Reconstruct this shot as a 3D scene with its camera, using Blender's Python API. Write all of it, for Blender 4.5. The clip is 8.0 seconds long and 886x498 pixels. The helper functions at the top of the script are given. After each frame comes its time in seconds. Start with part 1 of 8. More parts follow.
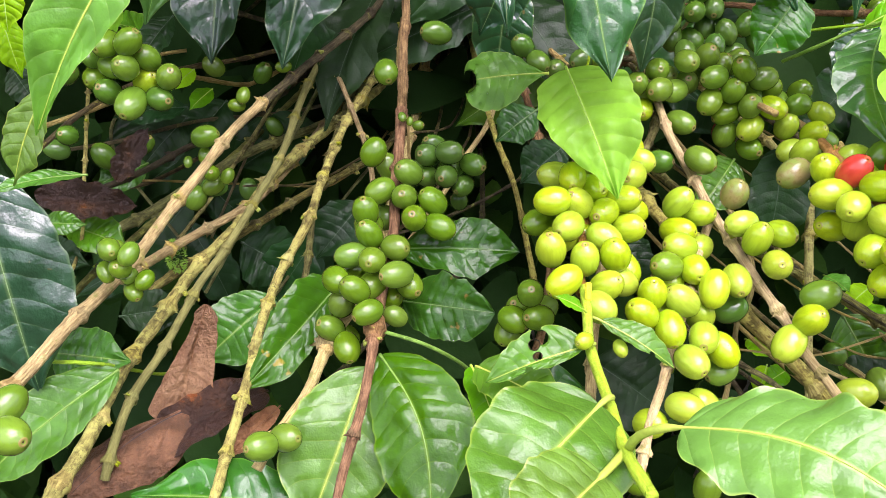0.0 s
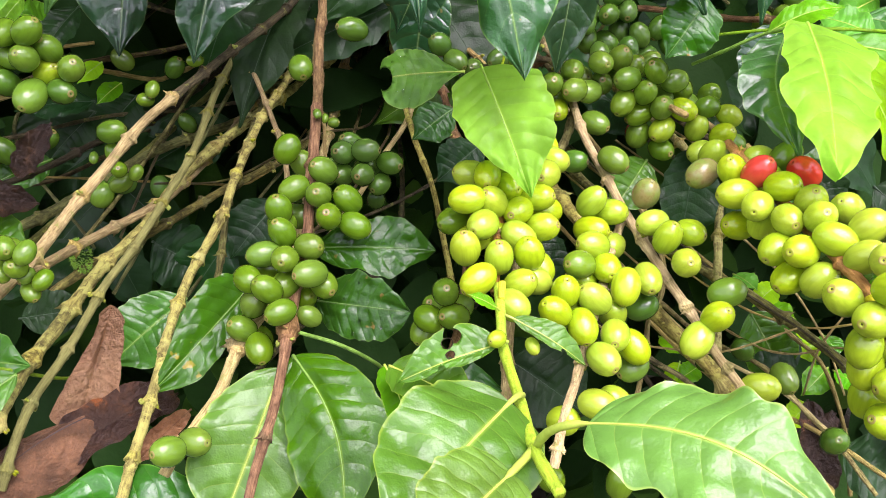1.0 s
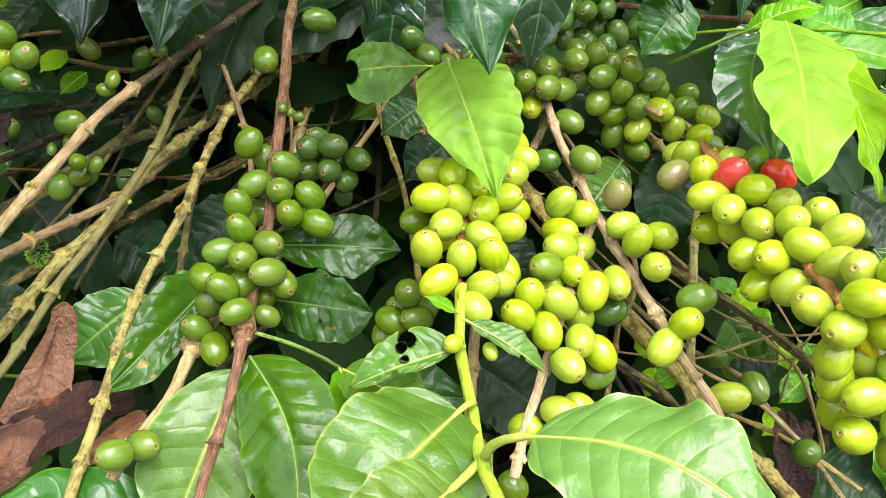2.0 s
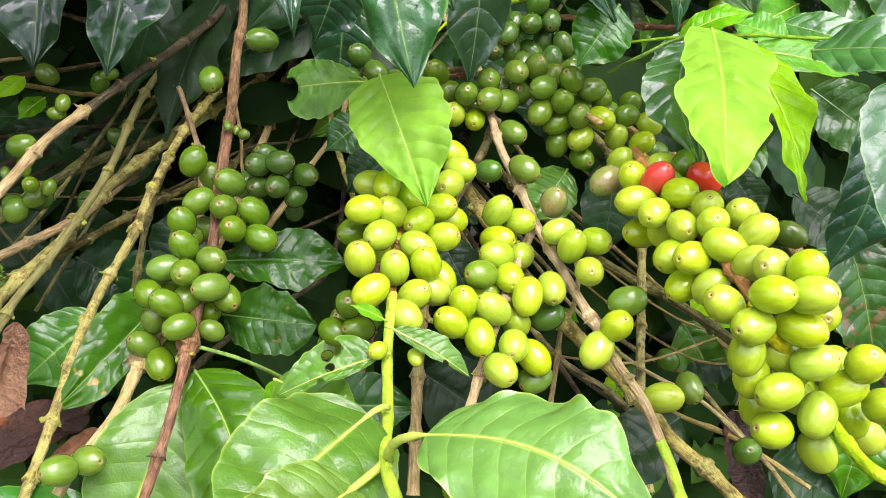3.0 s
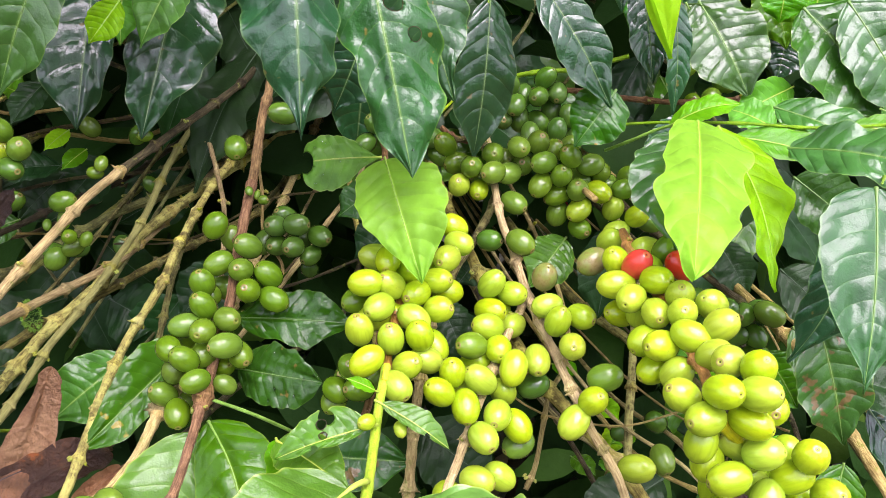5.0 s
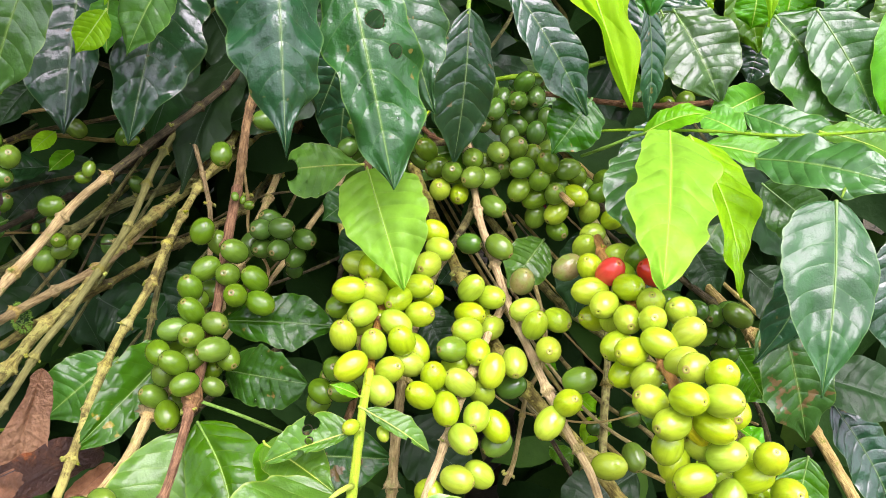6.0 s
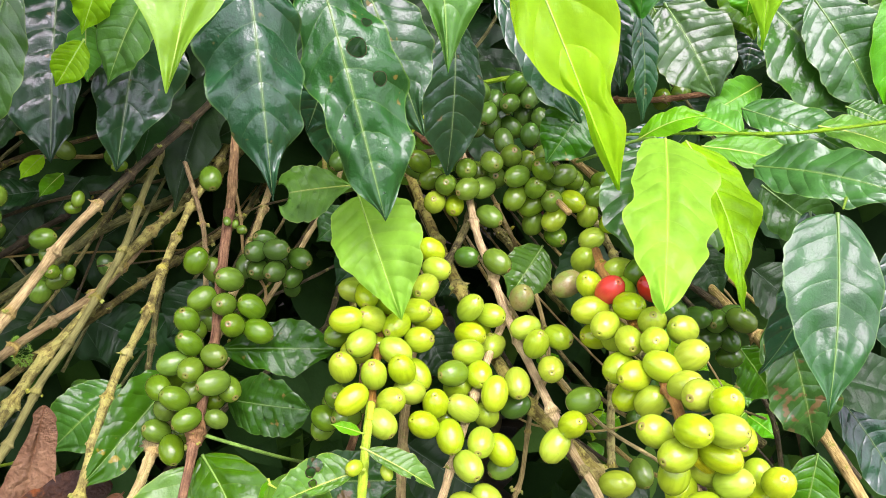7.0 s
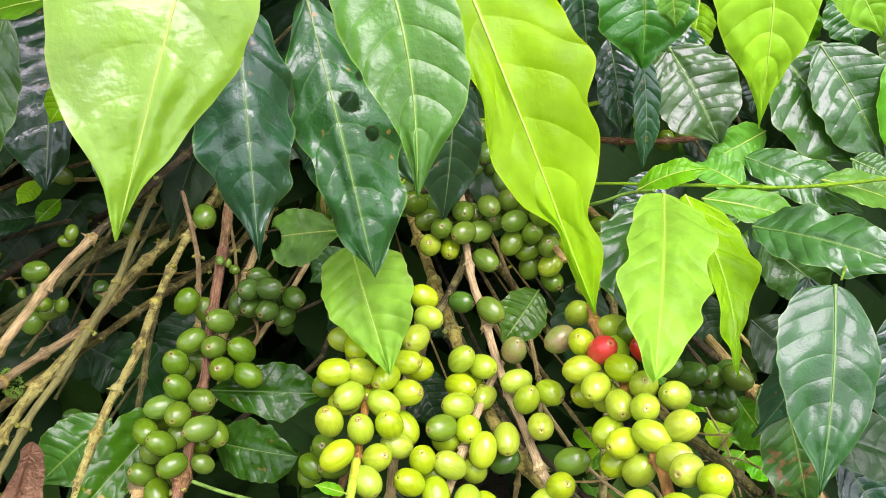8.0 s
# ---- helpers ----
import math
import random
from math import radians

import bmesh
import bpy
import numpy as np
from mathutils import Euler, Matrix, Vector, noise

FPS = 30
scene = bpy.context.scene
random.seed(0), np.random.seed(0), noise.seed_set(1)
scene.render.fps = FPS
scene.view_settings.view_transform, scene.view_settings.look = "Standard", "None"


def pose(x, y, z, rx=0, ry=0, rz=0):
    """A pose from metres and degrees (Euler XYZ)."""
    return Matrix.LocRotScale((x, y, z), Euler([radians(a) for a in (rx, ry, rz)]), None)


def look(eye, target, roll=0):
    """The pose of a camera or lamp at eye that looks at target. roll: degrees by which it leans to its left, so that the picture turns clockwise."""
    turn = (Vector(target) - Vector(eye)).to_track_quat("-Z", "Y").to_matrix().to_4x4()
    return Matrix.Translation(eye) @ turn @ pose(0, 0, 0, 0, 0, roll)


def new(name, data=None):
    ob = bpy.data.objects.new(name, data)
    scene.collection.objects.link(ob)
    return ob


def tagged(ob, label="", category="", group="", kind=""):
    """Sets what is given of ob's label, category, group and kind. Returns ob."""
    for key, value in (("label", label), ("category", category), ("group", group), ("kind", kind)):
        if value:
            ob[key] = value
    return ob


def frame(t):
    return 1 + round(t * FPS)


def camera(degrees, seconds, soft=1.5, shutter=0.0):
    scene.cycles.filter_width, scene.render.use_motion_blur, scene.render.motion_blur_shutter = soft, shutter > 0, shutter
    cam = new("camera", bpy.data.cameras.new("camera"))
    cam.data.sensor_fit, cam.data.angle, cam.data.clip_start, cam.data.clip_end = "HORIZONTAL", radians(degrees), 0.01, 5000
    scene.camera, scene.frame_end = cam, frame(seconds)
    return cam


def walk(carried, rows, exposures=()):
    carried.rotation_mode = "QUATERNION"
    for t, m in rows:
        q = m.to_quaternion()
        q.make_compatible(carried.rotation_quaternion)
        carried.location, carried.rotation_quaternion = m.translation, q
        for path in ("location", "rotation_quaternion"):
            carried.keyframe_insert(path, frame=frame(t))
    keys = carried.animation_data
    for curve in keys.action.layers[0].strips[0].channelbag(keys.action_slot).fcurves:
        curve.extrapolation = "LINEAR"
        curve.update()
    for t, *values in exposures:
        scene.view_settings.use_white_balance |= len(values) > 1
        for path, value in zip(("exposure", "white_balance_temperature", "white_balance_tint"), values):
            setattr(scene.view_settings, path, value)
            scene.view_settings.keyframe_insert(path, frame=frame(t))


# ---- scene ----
cam = camera(54.84, 8.0, soft=0.5)
PATH = [
    (0, (0.0094, 0.0339, 1.0873), (-0.0172, 1.7946, 0.1391), -0.27),
    (0.5, (0.0166, 0.0402, 1.0808), (0.1353, 1.7999, 0.1378), 1.62),
    (1, (0.0148, 0.0365, 1.0845), (0.1613, 1.7942, 0.1416), 2.37),
    (2.3, (0.0364, 0.0495, 1.0782), (0.2055, 1.8049, 0.1349), 3.75),
    (2.5, (0.0418, 0.0451, 1.0807), (0.2184, 1.8080, 0.1529), 3.50),
    (3, (0.0587, 0.0377, 1.0810), (0.2213, 1.8116, 0.1715), 1.94),
    (3.5, (0.0598, 0.0369, 1.0852), (0.2225, 1.8190, 0.1921), 2.98),
    (4, (0.0703, 0.0269, 1.0986), (0.1290, 1.8155, 0.2056), 0.32),
    (4.5, (0.0695, 0.0200, 1.1102), (0.1124, 1.8106, 0.2203), 1.85),
    (4.7, (0.0723, 0.0210, 1.1159), (0.1316, 1.8139, 0.2317), 2.37),
    (5.8, (0.0797, 0.0146, 1.1405), (0.1825, 1.7877, 0.2208), 2.72),
    (6, (0.0775, 0.0132, 1.1438), (0.1904, 1.7807, 0.2148), 3.08),
    (6.5, (0.0904, 0.0331, 1.1547), (0.1853, 1.7701, 0.1678), -0.10),
    (7, (0.0827, 0.0344, 1.1684), (0.1836, 1.7598, 0.1618), 0.11),
    (7.5, (0.0799, 0.0373, 1.1817), (0.1771, 1.7671, 0.1826), 1.15),
    (8, (0.0926, 0.0538, 1.1905), (0.1698, 1.7754, 0.1754), 1.13),
]
EXPO = 1.97
walk(cam, [(t, look(eye, target, roll)) for t, eye, target, roll in PATH], exposures=[(0.0, EXPO + 0.04, 6150, 36), (6.0, EXPO - 0.02, 6150, 36), (7.0, EXPO - 0.06, 6150, 37), (8.0, EXPO - 0.22, 6150, 39)])

# ---- light: a bright overcast sky, high and slightly to the right ----
world = bpy.data.worlds.new("overcast_sky")
scene.world = world
world.use_nodes = True
wn, wl = world.node_tree.nodes, world.node_tree.links
sky = wn.new("ShaderNodeTexSky")
sky.sky_type, sky.sun_disc = "NISHITA", False
sky.sun_elevation, sky.sun_rotation = radians(66), radians(150)
sky.air_density, sky.dust_density = 1.0, 4.0
wash = wn.new("ShaderNodeHueSaturation")
wash.inputs["Saturation"].default_value = 0.45
wl.new(sky.outputs[0], wash.inputs["Color"])
cloud = wn.new("ShaderNodeMix")
cloud.data_type = "RGBA"
cloud.inputs[0].default_value = 0.5
cloud.inputs[7].default_value = (6.5, 6.7, 6.9, 1)
wl.new(wash.outputs[0], cloud.inputs[6])
wl.new(cloud.outputs[2], wn["Background"].inputs["Color"])
wn["Background"].inputs["Strength"].default_value = 0.118
sun = new("sun", bpy.data.lights.new("sun", "SUN"))
sun.data.energy, sun.data.angle, sun.data.color = 1.5, radians(50), (1.0, 0.97, 0.92)
sun.matrix_world = look((0.5, -0.22, 2.6), (0.15, 0.4, 1.0))


# ---- materials ----
def nodes_of(name):
    m = bpy.data.materials.new(name)
    m.use_nodes = True
    nt = m.node_tree
    return m, nt, nt.nodes["Principled BSDF"]


def ramp(nt, source, stops):
    r = nt.nodes.new("ShaderNodeValToRGB")
    els = r.color_ramp.elements
    while len(els) < len(stops):
        els.new(0.5)
    for e, (at, col) in zip(els, stops):
        e.position, e.color = at, (*col, 1) if len(col) == 3 else col
    nt.links.new(source, r.inputs[0])
    return r.outputs[0]


def noise_tex(nt, vector, scale, detail=3.0, rough=0.6):
    n = nt.nodes.new("ShaderNodeTexNoise")
    n.inputs["Scale"].default_value, n.inputs["Detail"].default_value = scale, detail
    n.inputs["Roughness"].default_value = rough
    if vector is not None:
        nt.links.new(vector, n.inputs["Vector"])
    return n.outputs["Fac"]


def math_node(nt, op, a, b=None, c=None, clamp=False):
    n = nt.nodes.new("ShaderNodeMath")
    n.operation, n.use_clamp = op, clamp
    for i, v in enumerate((a, b, c)):
        if v is None:
            continue
        if isinstance(v, (int, float)):
            n.inputs[i].default_value = v
        else:
            nt.links.new(v, n.inputs[i])
    return n.outputs[0]


def mix_col(nt, fac, a, b, mode="MIX"):
    n = nt.nodes.new("ShaderNodeMix")
    n.data_type, n.blend_type = "RGBA", mode
    for sock, v in ((n.inputs[0], fac), (n.inputs[6], a), (n.inputs[7], b)):
        if isinstance(v, (int, float)):
            sock.default_value = v
        elif isinstance(v, tuple):
            sock.default_value = (*v, 1)
        else:
            nt.links.new(v, sock)
    return n.outputs[2]


def bump(nt, height, strength, distance, bsdf):
    b = nt.nodes.new("ShaderNodeBump")
    b.inputs["Strength"].default_value, b.inputs["Distance"].default_value = strength, distance
    nt.links.new(height, b.inputs["Height"])
    nt.links.new(b.outputs[0], bsdf.inputs["Normal"])
    nt.links.new(b.outputs[0], bsdf.inputs["Coat Normal"])


def vary(nt, col, hue=0.02, val=0.25, sat=0.1):
    """A little hue and value of its own for every object."""
    info = nt.nodes.new("ShaderNodeObjectInfo")
    h = nt.nodes.new("ShaderNodeHueSaturation")
    nt.links.new(col, h.inputs["Color"])
    nt.links.new(math_node(nt, "MULTIPLY_ADD", info.outputs["Random"], 2 * hue, 0.5 - hue), h.inputs["Hue"])
    wob = math_node(nt, "FRACT", math_node(nt, "MULTIPLY", info.outputs["Random"], 7.31))
    nt.links.new(math_node(nt, "MULTIPLY_ADD", wob, 2 * val, 1 - val), h.inputs["Value"])
    wob2 = math_node(nt, "FRACT", math_node(nt, "MULTIPLY", info.outputs["Random"], 13.7))
    nt.links.new(math_node(nt, "MULTIPLY_ADD", wob2, 2 * sat, 1 - sat), h.inputs["Saturation"])
    return h.outputs[0]


def leaf_material(name, col, vein, through_col, trans=0.25, rough=0.3, spots=0.0, spot_col=(0.3, 0.22, 0.03), coat=0.7, relief=0.4, uneven=0.3, spec=0.35, pebble=0.06, coat_ior=1.5, sheen=0.24):
    m, nt, p = nodes_of(name)
    tc = nt.nodes.new("ShaderNodeTexCoord")
    sep = nt.nodes.new("ShaderNodeSeparateXYZ")
    nt.links.new(tc.outputs["UV"], sep.inputs[0])
    u, s = sep.outputs[0], sep.outputs[1]
    side = math_node(nt, "ABSOLUTE", math_node(nt, "MULTIPLY_ADD", s, 2.0, -1.0))
    # side veins run forward from the midrib towards the margin
    broad = noise_tex(nt, tc.outputs["Object"], 70, 3)
    stray = math_node(nt, "MULTIPLY_ADD", broad, 0.3, -0.15)
    phase = math_node(nt, "SUBTRACT", math_node(nt, "ADD", stray, math_node(nt, "MULTIPLY", u, 9.0)), math_node(nt, "MULTIPLY", math_node(nt, "POWER", side, 1.5), 1.25))
    saw = math_node(nt, "ABSOLUTE", math_node(nt, "MULTIPLY_ADD", math_node(nt, "FRACT", phase), 2.0, -1.0))
    line = math_node(nt, "POWER", saw, 34.0)
    fade = math_node(nt, "MULTIPLY", math_node(nt, "SUBTRACT", 0.93, u), 5.0, clamp=True)
    line = math_node(nt, "MULTIPLY", line, math_node(nt, "MULTIPLY", fade, math_node(nt, "SUBTRACT", 1.0, math_node(nt, "POWER", side, 3.0))), clamp=True)
    mid = math_node(nt, "SUBTRACT", 1.0, math_node(nt, "MULTIPLY", side, 18.0), clamp=True)
    fine = noise_tex(nt, tc.outputs["Object"], 900, 4)
    tone = ramp(nt, broad, [(0.3, tuple(c * 0.72 for c in col)), (0.72, tuple(min(1, c * 1.25) for c in col))])
    tone = mix_col(nt, math_node(nt, "MULTIPLY", fine, 0.25), tone, tuple(c * 0.6 for c in col))
    tone = mix_col(nt, math_node(nt, "MULTIPLY", line, 0.32), tone, vein)
    tone = mix_col(nt, math_node(nt, "MULTIPLY", mid, 0.75), tone, vein)
    if spots:
        sp = noise_tex(nt, tc.outputs["Object"], 120, 2)
        sp = ramp(nt, sp, [(0.70 - spots, (0, 0, 0)), (0.74 - spots, (1, 1, 1))])
        tone = mix_col(nt, sp, tone, spot_col)
    # a thin paler line along the very margin
    rim = math_node(nt, "MULTIPLY", math_node(nt, "SUBTRACT", side, 0.955), 30.0, clamp=True)
    tone = mix_col(nt, math_node(nt, "MULTIPLY", rim, 0.5), tone, vein)
    tone = vary(nt, tone, 0.012, 0.2, 0.08)
    nt.links.new(tone, p.inputs["Base Color"])
    wet = noise_tex(nt, tc.outputs["Object"], 55, 4, 0.7)
    rr = math_node(nt, "MULTIPLY_ADD", wet, 0.4, rough - 0.24, clamp=True)
    nt.links.new(rr, p.inputs["Roughness"])
    p.inputs["Coat Weight"].default_value = coat
    p.inputs["Coat Roughness"].default_value = sheen
    p.inputs["Coat IOR"].default_value = coat_ior
    p.inputs["Specular IOR Level"].default_value = spec
    quilt = math_node(nt, "MULTIPLY", math_node(nt, "SUBTRACT", 1.0, math_node(nt, "POWER", saw, 3.0)), fade)
    crinkle = noise_tex(nt, tc.outputs["Object"], 260, 2, 0.5)
    cells = nt.nodes.new("ShaderNodeTexVoronoi")
    cells.inputs["Scale"].default_value = 1000
    nt.links.new(tc.outputs["Object"], cells.inputs["Vector"])
    height = math_node(nt, "ADD", math_node(nt, "MULTIPLY_ADD", crinkle, 0.2, math_node(nt, "MULTIPLY", quilt, relief)), math_node(nt, "ADD", math_node(nt, "MULTIPLY_ADD", cells.outputs["Distance"], -pebble, math_node(nt, "MULTIPLY", fine, 0.12)), math_node(nt, "MULTIPLY", broad, uneven)))
    bump(nt, height, 0.6, 0.002, p)
    tr = nt.nodes.new("ShaderNodeBsdfTranslucent")
    nt.links.new(mix_col(nt, 0.6, tone, through_col), tr.inputs["Color"])
    mx = nt.nodes.new("ShaderNodeMixShader")
    mx.inputs[0].default_value = trans
    nt.links.new(p.outputs[0], mx.inputs[1])
    nt.links.new(tr.outputs[0], mx.inputs[2])
    nt.links.new(mx.outputs[0], nt.nodes["Material Output"].inputs["Surface"])
    return m


LEAF = {
    "dark": leaf_material("dark_leaf", (0.0161, 0.07, 0.0234), (0.109, 0.21, 0.054), (0.0699, 0.22, 0.018), 0.1, 0.45, 0.004, (0.12, 0.11, 0.03), coat=1.0, relief=0.35, pebble=0.04, spec=0.06, uneven=1.0, sheen=0.14, coat_ior=1.6),
    "aged": leaf_material("aged_dark_leaf", (0.0237, 0.082, 0.018), (0.142, 0.26, 0.045), (0.0699, 0.22, 0.018), 0.1, 0.45, 0.03, (0.15, 0.12, 0.03), coat=0.9, relief=0.35, pebble=0.05, spec=0.08, uneven=1.2, sheen=0.18),
    "smooth": leaf_material("smooth_dark_leaf", (0.024, 0.105, 0.018), (0.13, 0.27, 0.045), (0.08, 0.3, 0.02), 0.12, 0.42, coat=0.85, relief=0.25, uneven=0.35, pebble=0.03, spec=0.06, sheen=0.2),
    "blotched": leaf_material("blotched_leaf", (0.024, 0.1, 0.011), (0.13, 0.25, 0.035), (0.1, 0.33, 0.02), 0.16, 0.45, 0.11, (0.12, 0.085, 0.025), coat=0.6, spec=0.05, relief=0.3, pebble=0.03, uneven=0.9, sheen=0.14),
    # darker, duller leaf copy: the shade inside the bush is in its colour
    "deep": leaf_material("shade_tinted_leaf", (0.0141, 0.046, 0.0108), (0.0282, 0.07, 0.0225), (0.0459, 0.13, 0.018), 0.1, 0.5, coat=0.2, relief=0.2, spec=0.06, uneven=0.5, sheen=0.2),
    "mid": leaf_material("green_leaf", (0.0488, 0.168, 0.00842), (0.185, 0.33, 0.036), (0.118, 0.4, 0.018), 0.2, 0.45, coat=0.7, spec=0.06, relief=0.3, pebble=0.03, uneven=0.9, sheen=0.15),
    "wet": leaf_material("wet_green_leaf", (0.0322, 0.131, 0.0138), (0.143, 0.28, 0.036), (0.0935, 0.3, 0.018), 0.14, 0.42, coat=1.0, relief=0.35, uneven=1.1, pebble=0.03, spec=0.1, sheen=0.15),
    "lush": leaf_material("deep_green_wet_leaf", (0.0187, 0.105, 0.00535), (0.0786, 0.19, 0.027), (0.0826, 0.28, 0.018), 0.14, 0.45, 0.01, (0.2, 0.15, 0.03), coat=0.6, relief=0.2, uneven=1.3, pebble=0.02, spec=0.04, sheen=0.08),
    "spotted": leaf_material("spotted_leaf", (0.0414, 0.155, 0.00842), (0.143, 0.28, 0.036), (0.139, 0.42, 0.018), 0.22, 0.45, 0.05, (0.3, 0.27, 0.03), coat=0.6, spec=0.05, relief=0.3, pebble=0.03, uneven=0.9, sheen=0.14),
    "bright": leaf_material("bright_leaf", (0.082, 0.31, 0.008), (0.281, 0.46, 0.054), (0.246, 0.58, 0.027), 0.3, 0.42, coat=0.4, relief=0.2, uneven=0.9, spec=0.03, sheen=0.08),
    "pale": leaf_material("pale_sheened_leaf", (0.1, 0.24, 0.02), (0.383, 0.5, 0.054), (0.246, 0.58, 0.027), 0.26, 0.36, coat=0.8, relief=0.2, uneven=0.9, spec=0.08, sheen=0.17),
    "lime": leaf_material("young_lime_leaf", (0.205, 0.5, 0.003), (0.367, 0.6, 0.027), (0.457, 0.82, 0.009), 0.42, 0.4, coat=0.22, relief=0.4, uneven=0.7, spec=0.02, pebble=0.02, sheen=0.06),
    "gloss": leaf_material("glossy_lime_leaf", (0.2, 0.5, 0.006), (0.324, 0.54, 0.045), (0.437, 0.82, 0.0135), 0.4, 0.2, coat=0.9, relief=0.1, uneven=0.8, spec=0.08, pebble=0.02, coat_ior=1.68, sheen=0.12),
}


def rib_material(name, col):
    m, nt, p = nodes_of(name)
    tc = nt.nodes.new("ShaderNodeTexCoord")
    n = noise_tex(nt, tc.outputs["Object"], 400, 3)
    nt.links.new(ramp(nt, n, [(0.3, tuple(c * 0.75 for c in col)), (0.7, col)]), p.inputs["Base Color"])
    p.inputs["Roughness"].default_value = 0.42
    return m


# the "deep" midrib is darkened likewise, to look shaded
RIB = {"deep": rib_material("shade_tinted_midrib", (0.0282, 0.07, 0.0225)), "dark": rib_material("dark_midrib", (0.141, 0.25, 0.081)), "smooth": rib_material("smooth_midrib", (0.14, 0.28, 0.05)), "blotched": rib_material("blotched_midrib", (0.14, 0.27, 0.045)), "aged": rib_material("aged_midrib", (0.163, 0.28, 0.063)), "mid": rib_material("green_midrib", (0.175, 0.34, 0.045)),
       "wet": rib_material("wet_midrib", (0.133, 0.28, 0.045)), "lush": rib_material("deep_green_midrib", (0.0999, 0.22, 0.036)), "spotted": rib_material("pale_midrib", (0.154, 0.3, 0.045)), "bright": rib_material("yellow_midrib", (0.353, 0.5, 0.045)),
       "pale": rib_material("yellow_green_midrib", (0.404, 0.53, 0.063)), "gloss": rib_material("glossy_midrib", (0.365, 0.56, 0.072)), "lime": rib_material("lime_midrib", (0.325, 0.56, 0.045))}


def dead_leaf_material(name, stops):
    m, nt, p = nodes_of(name)
    tc = nt.nodes.new("ShaderNodeTexCoord")
    a = noise_tex(nt, tc.outputs["Object"], 45, 5, 0.7)
    b = noise_tex(nt, tc.outputs["Object"], 420, 4, 0.7)
    col = ramp(nt, a, stops)
    col = mix_col(nt, math_node(nt, "MULTIPLY", b, 0.45), col, (0.06, 0.028, 0.012))
    nt.links.new(vary(nt, col, 0.01, 0.2), p.inputs["Base Color"])
    p.inputs["Roughness"].default_value = 0.42
    p.inputs["Specular IOR Level"].default_value = 0.35
    w = nt.nodes.new("ShaderNodeTexVoronoi")
    w.feature = "DISTANCE_TO_EDGE"
    w.inputs["Scale"].default_value = 190
    nt.links.new(tc.outputs["Object"], w.inputs["Vector"])
    bump(nt, math_node(nt, "ADD", math_node(nt, "ADD", math_node(nt, "MULTIPLY", w.outputs[0], 0.7), b), math_node(nt, "MULTIPLY", a, 2.0)), 0.9, 0.0026, p)
    return m


LEAF["dead"] = RIB["dead"] = dead_leaf_material("dead_reddish_leaf", [(0.3, (0.1, 0.043, 0.016)), (0.48, (0.21, 0.1, 0.038)), (0.7, (0.36, 0.2, 0.085))])
LEAF["dead2"] = RIB["dead2"] = dead_leaf_material("dead_dark_leaf", [(0.3, (0.01, 0.006, 0.004)), (0.52, (0.024, 0.014, 0.007)), (0.6, (0.05, 0.026, 0.01)), (0.68, (0.22, 0.085, 0.02))])
LEAF["dead3"] = dead_leaf_material("dead_maroon_leaf", [(0.3, (0.03, 0.015, 0.006)), (0.46, (0.085, 0.042, 0.017)), (0.6, (0.18, 0.09, 0.04)), (0.74, (0.29, 0.13, 0.045))])
RIB["dead3"] = rib_material("black_midrib", (0.02, 0.012, 0.012))


def bark_material(name, low, high, moss=0.0, moss_col=(0.22, 0.24, 0.04), rough=0.75, fibre=1.0, mottle=0.45):
    low, high = [(c[0] * 0.97, c[1] * 1.1, c[2] * 0.72) for c in (low, high)]
    m, nt, p = nodes_of(name)
    tc = nt.nodes.new("ShaderNodeTexCoord")
    spot = nt.nodes.new("ShaderNodeNewGeometry").outputs["Position"]
    mp = nt.nodes.new("ShaderNodeMapping")
    mp.inputs["Scale"].default_value = (9.0, 55.0, 1.0)
    nt.links.new(tc.outputs["UV"], mp.inputs["Vector"])
    grain = noise_tex(nt, mp.outputs[0], 1.6, 6, 0.7)
    blot = noise_tex(nt, spot, 95, 5, 0.65)
    col = ramp(nt, grain, [(0.36, low), (0.6, high)])
    col = mix_col(nt, ramp(nt, blot, [(0.42, (0, 0, 0)), (0.66, (mottle, mottle, mottle))]), col, tuple(c * 0.45 for c in low))
    if moss:
        ms = noise_tex(nt, spot, 150, 6, 0.75)
        col = mix_col(nt, ramp(nt, ms, [(0.62 - moss, (0, 0, 0)), (0.72 - moss, (1, 1, 1))]), col, moss_col)
    nt.links.new(vary(nt, col, 0.012, 0.18), p.inputs["Base Color"])
    p.inputs["Roughness"].default_value = rough
    p.inputs["Specular IOR Level"].default_value = 0.2
    bump(nt, math_node(nt, "ADD", math_node(nt, "MULTIPLY", grain, fibre), math_node(nt, "MULTIPLY", blot, 1.5)), 1.0, 0.0022, p)
    return m


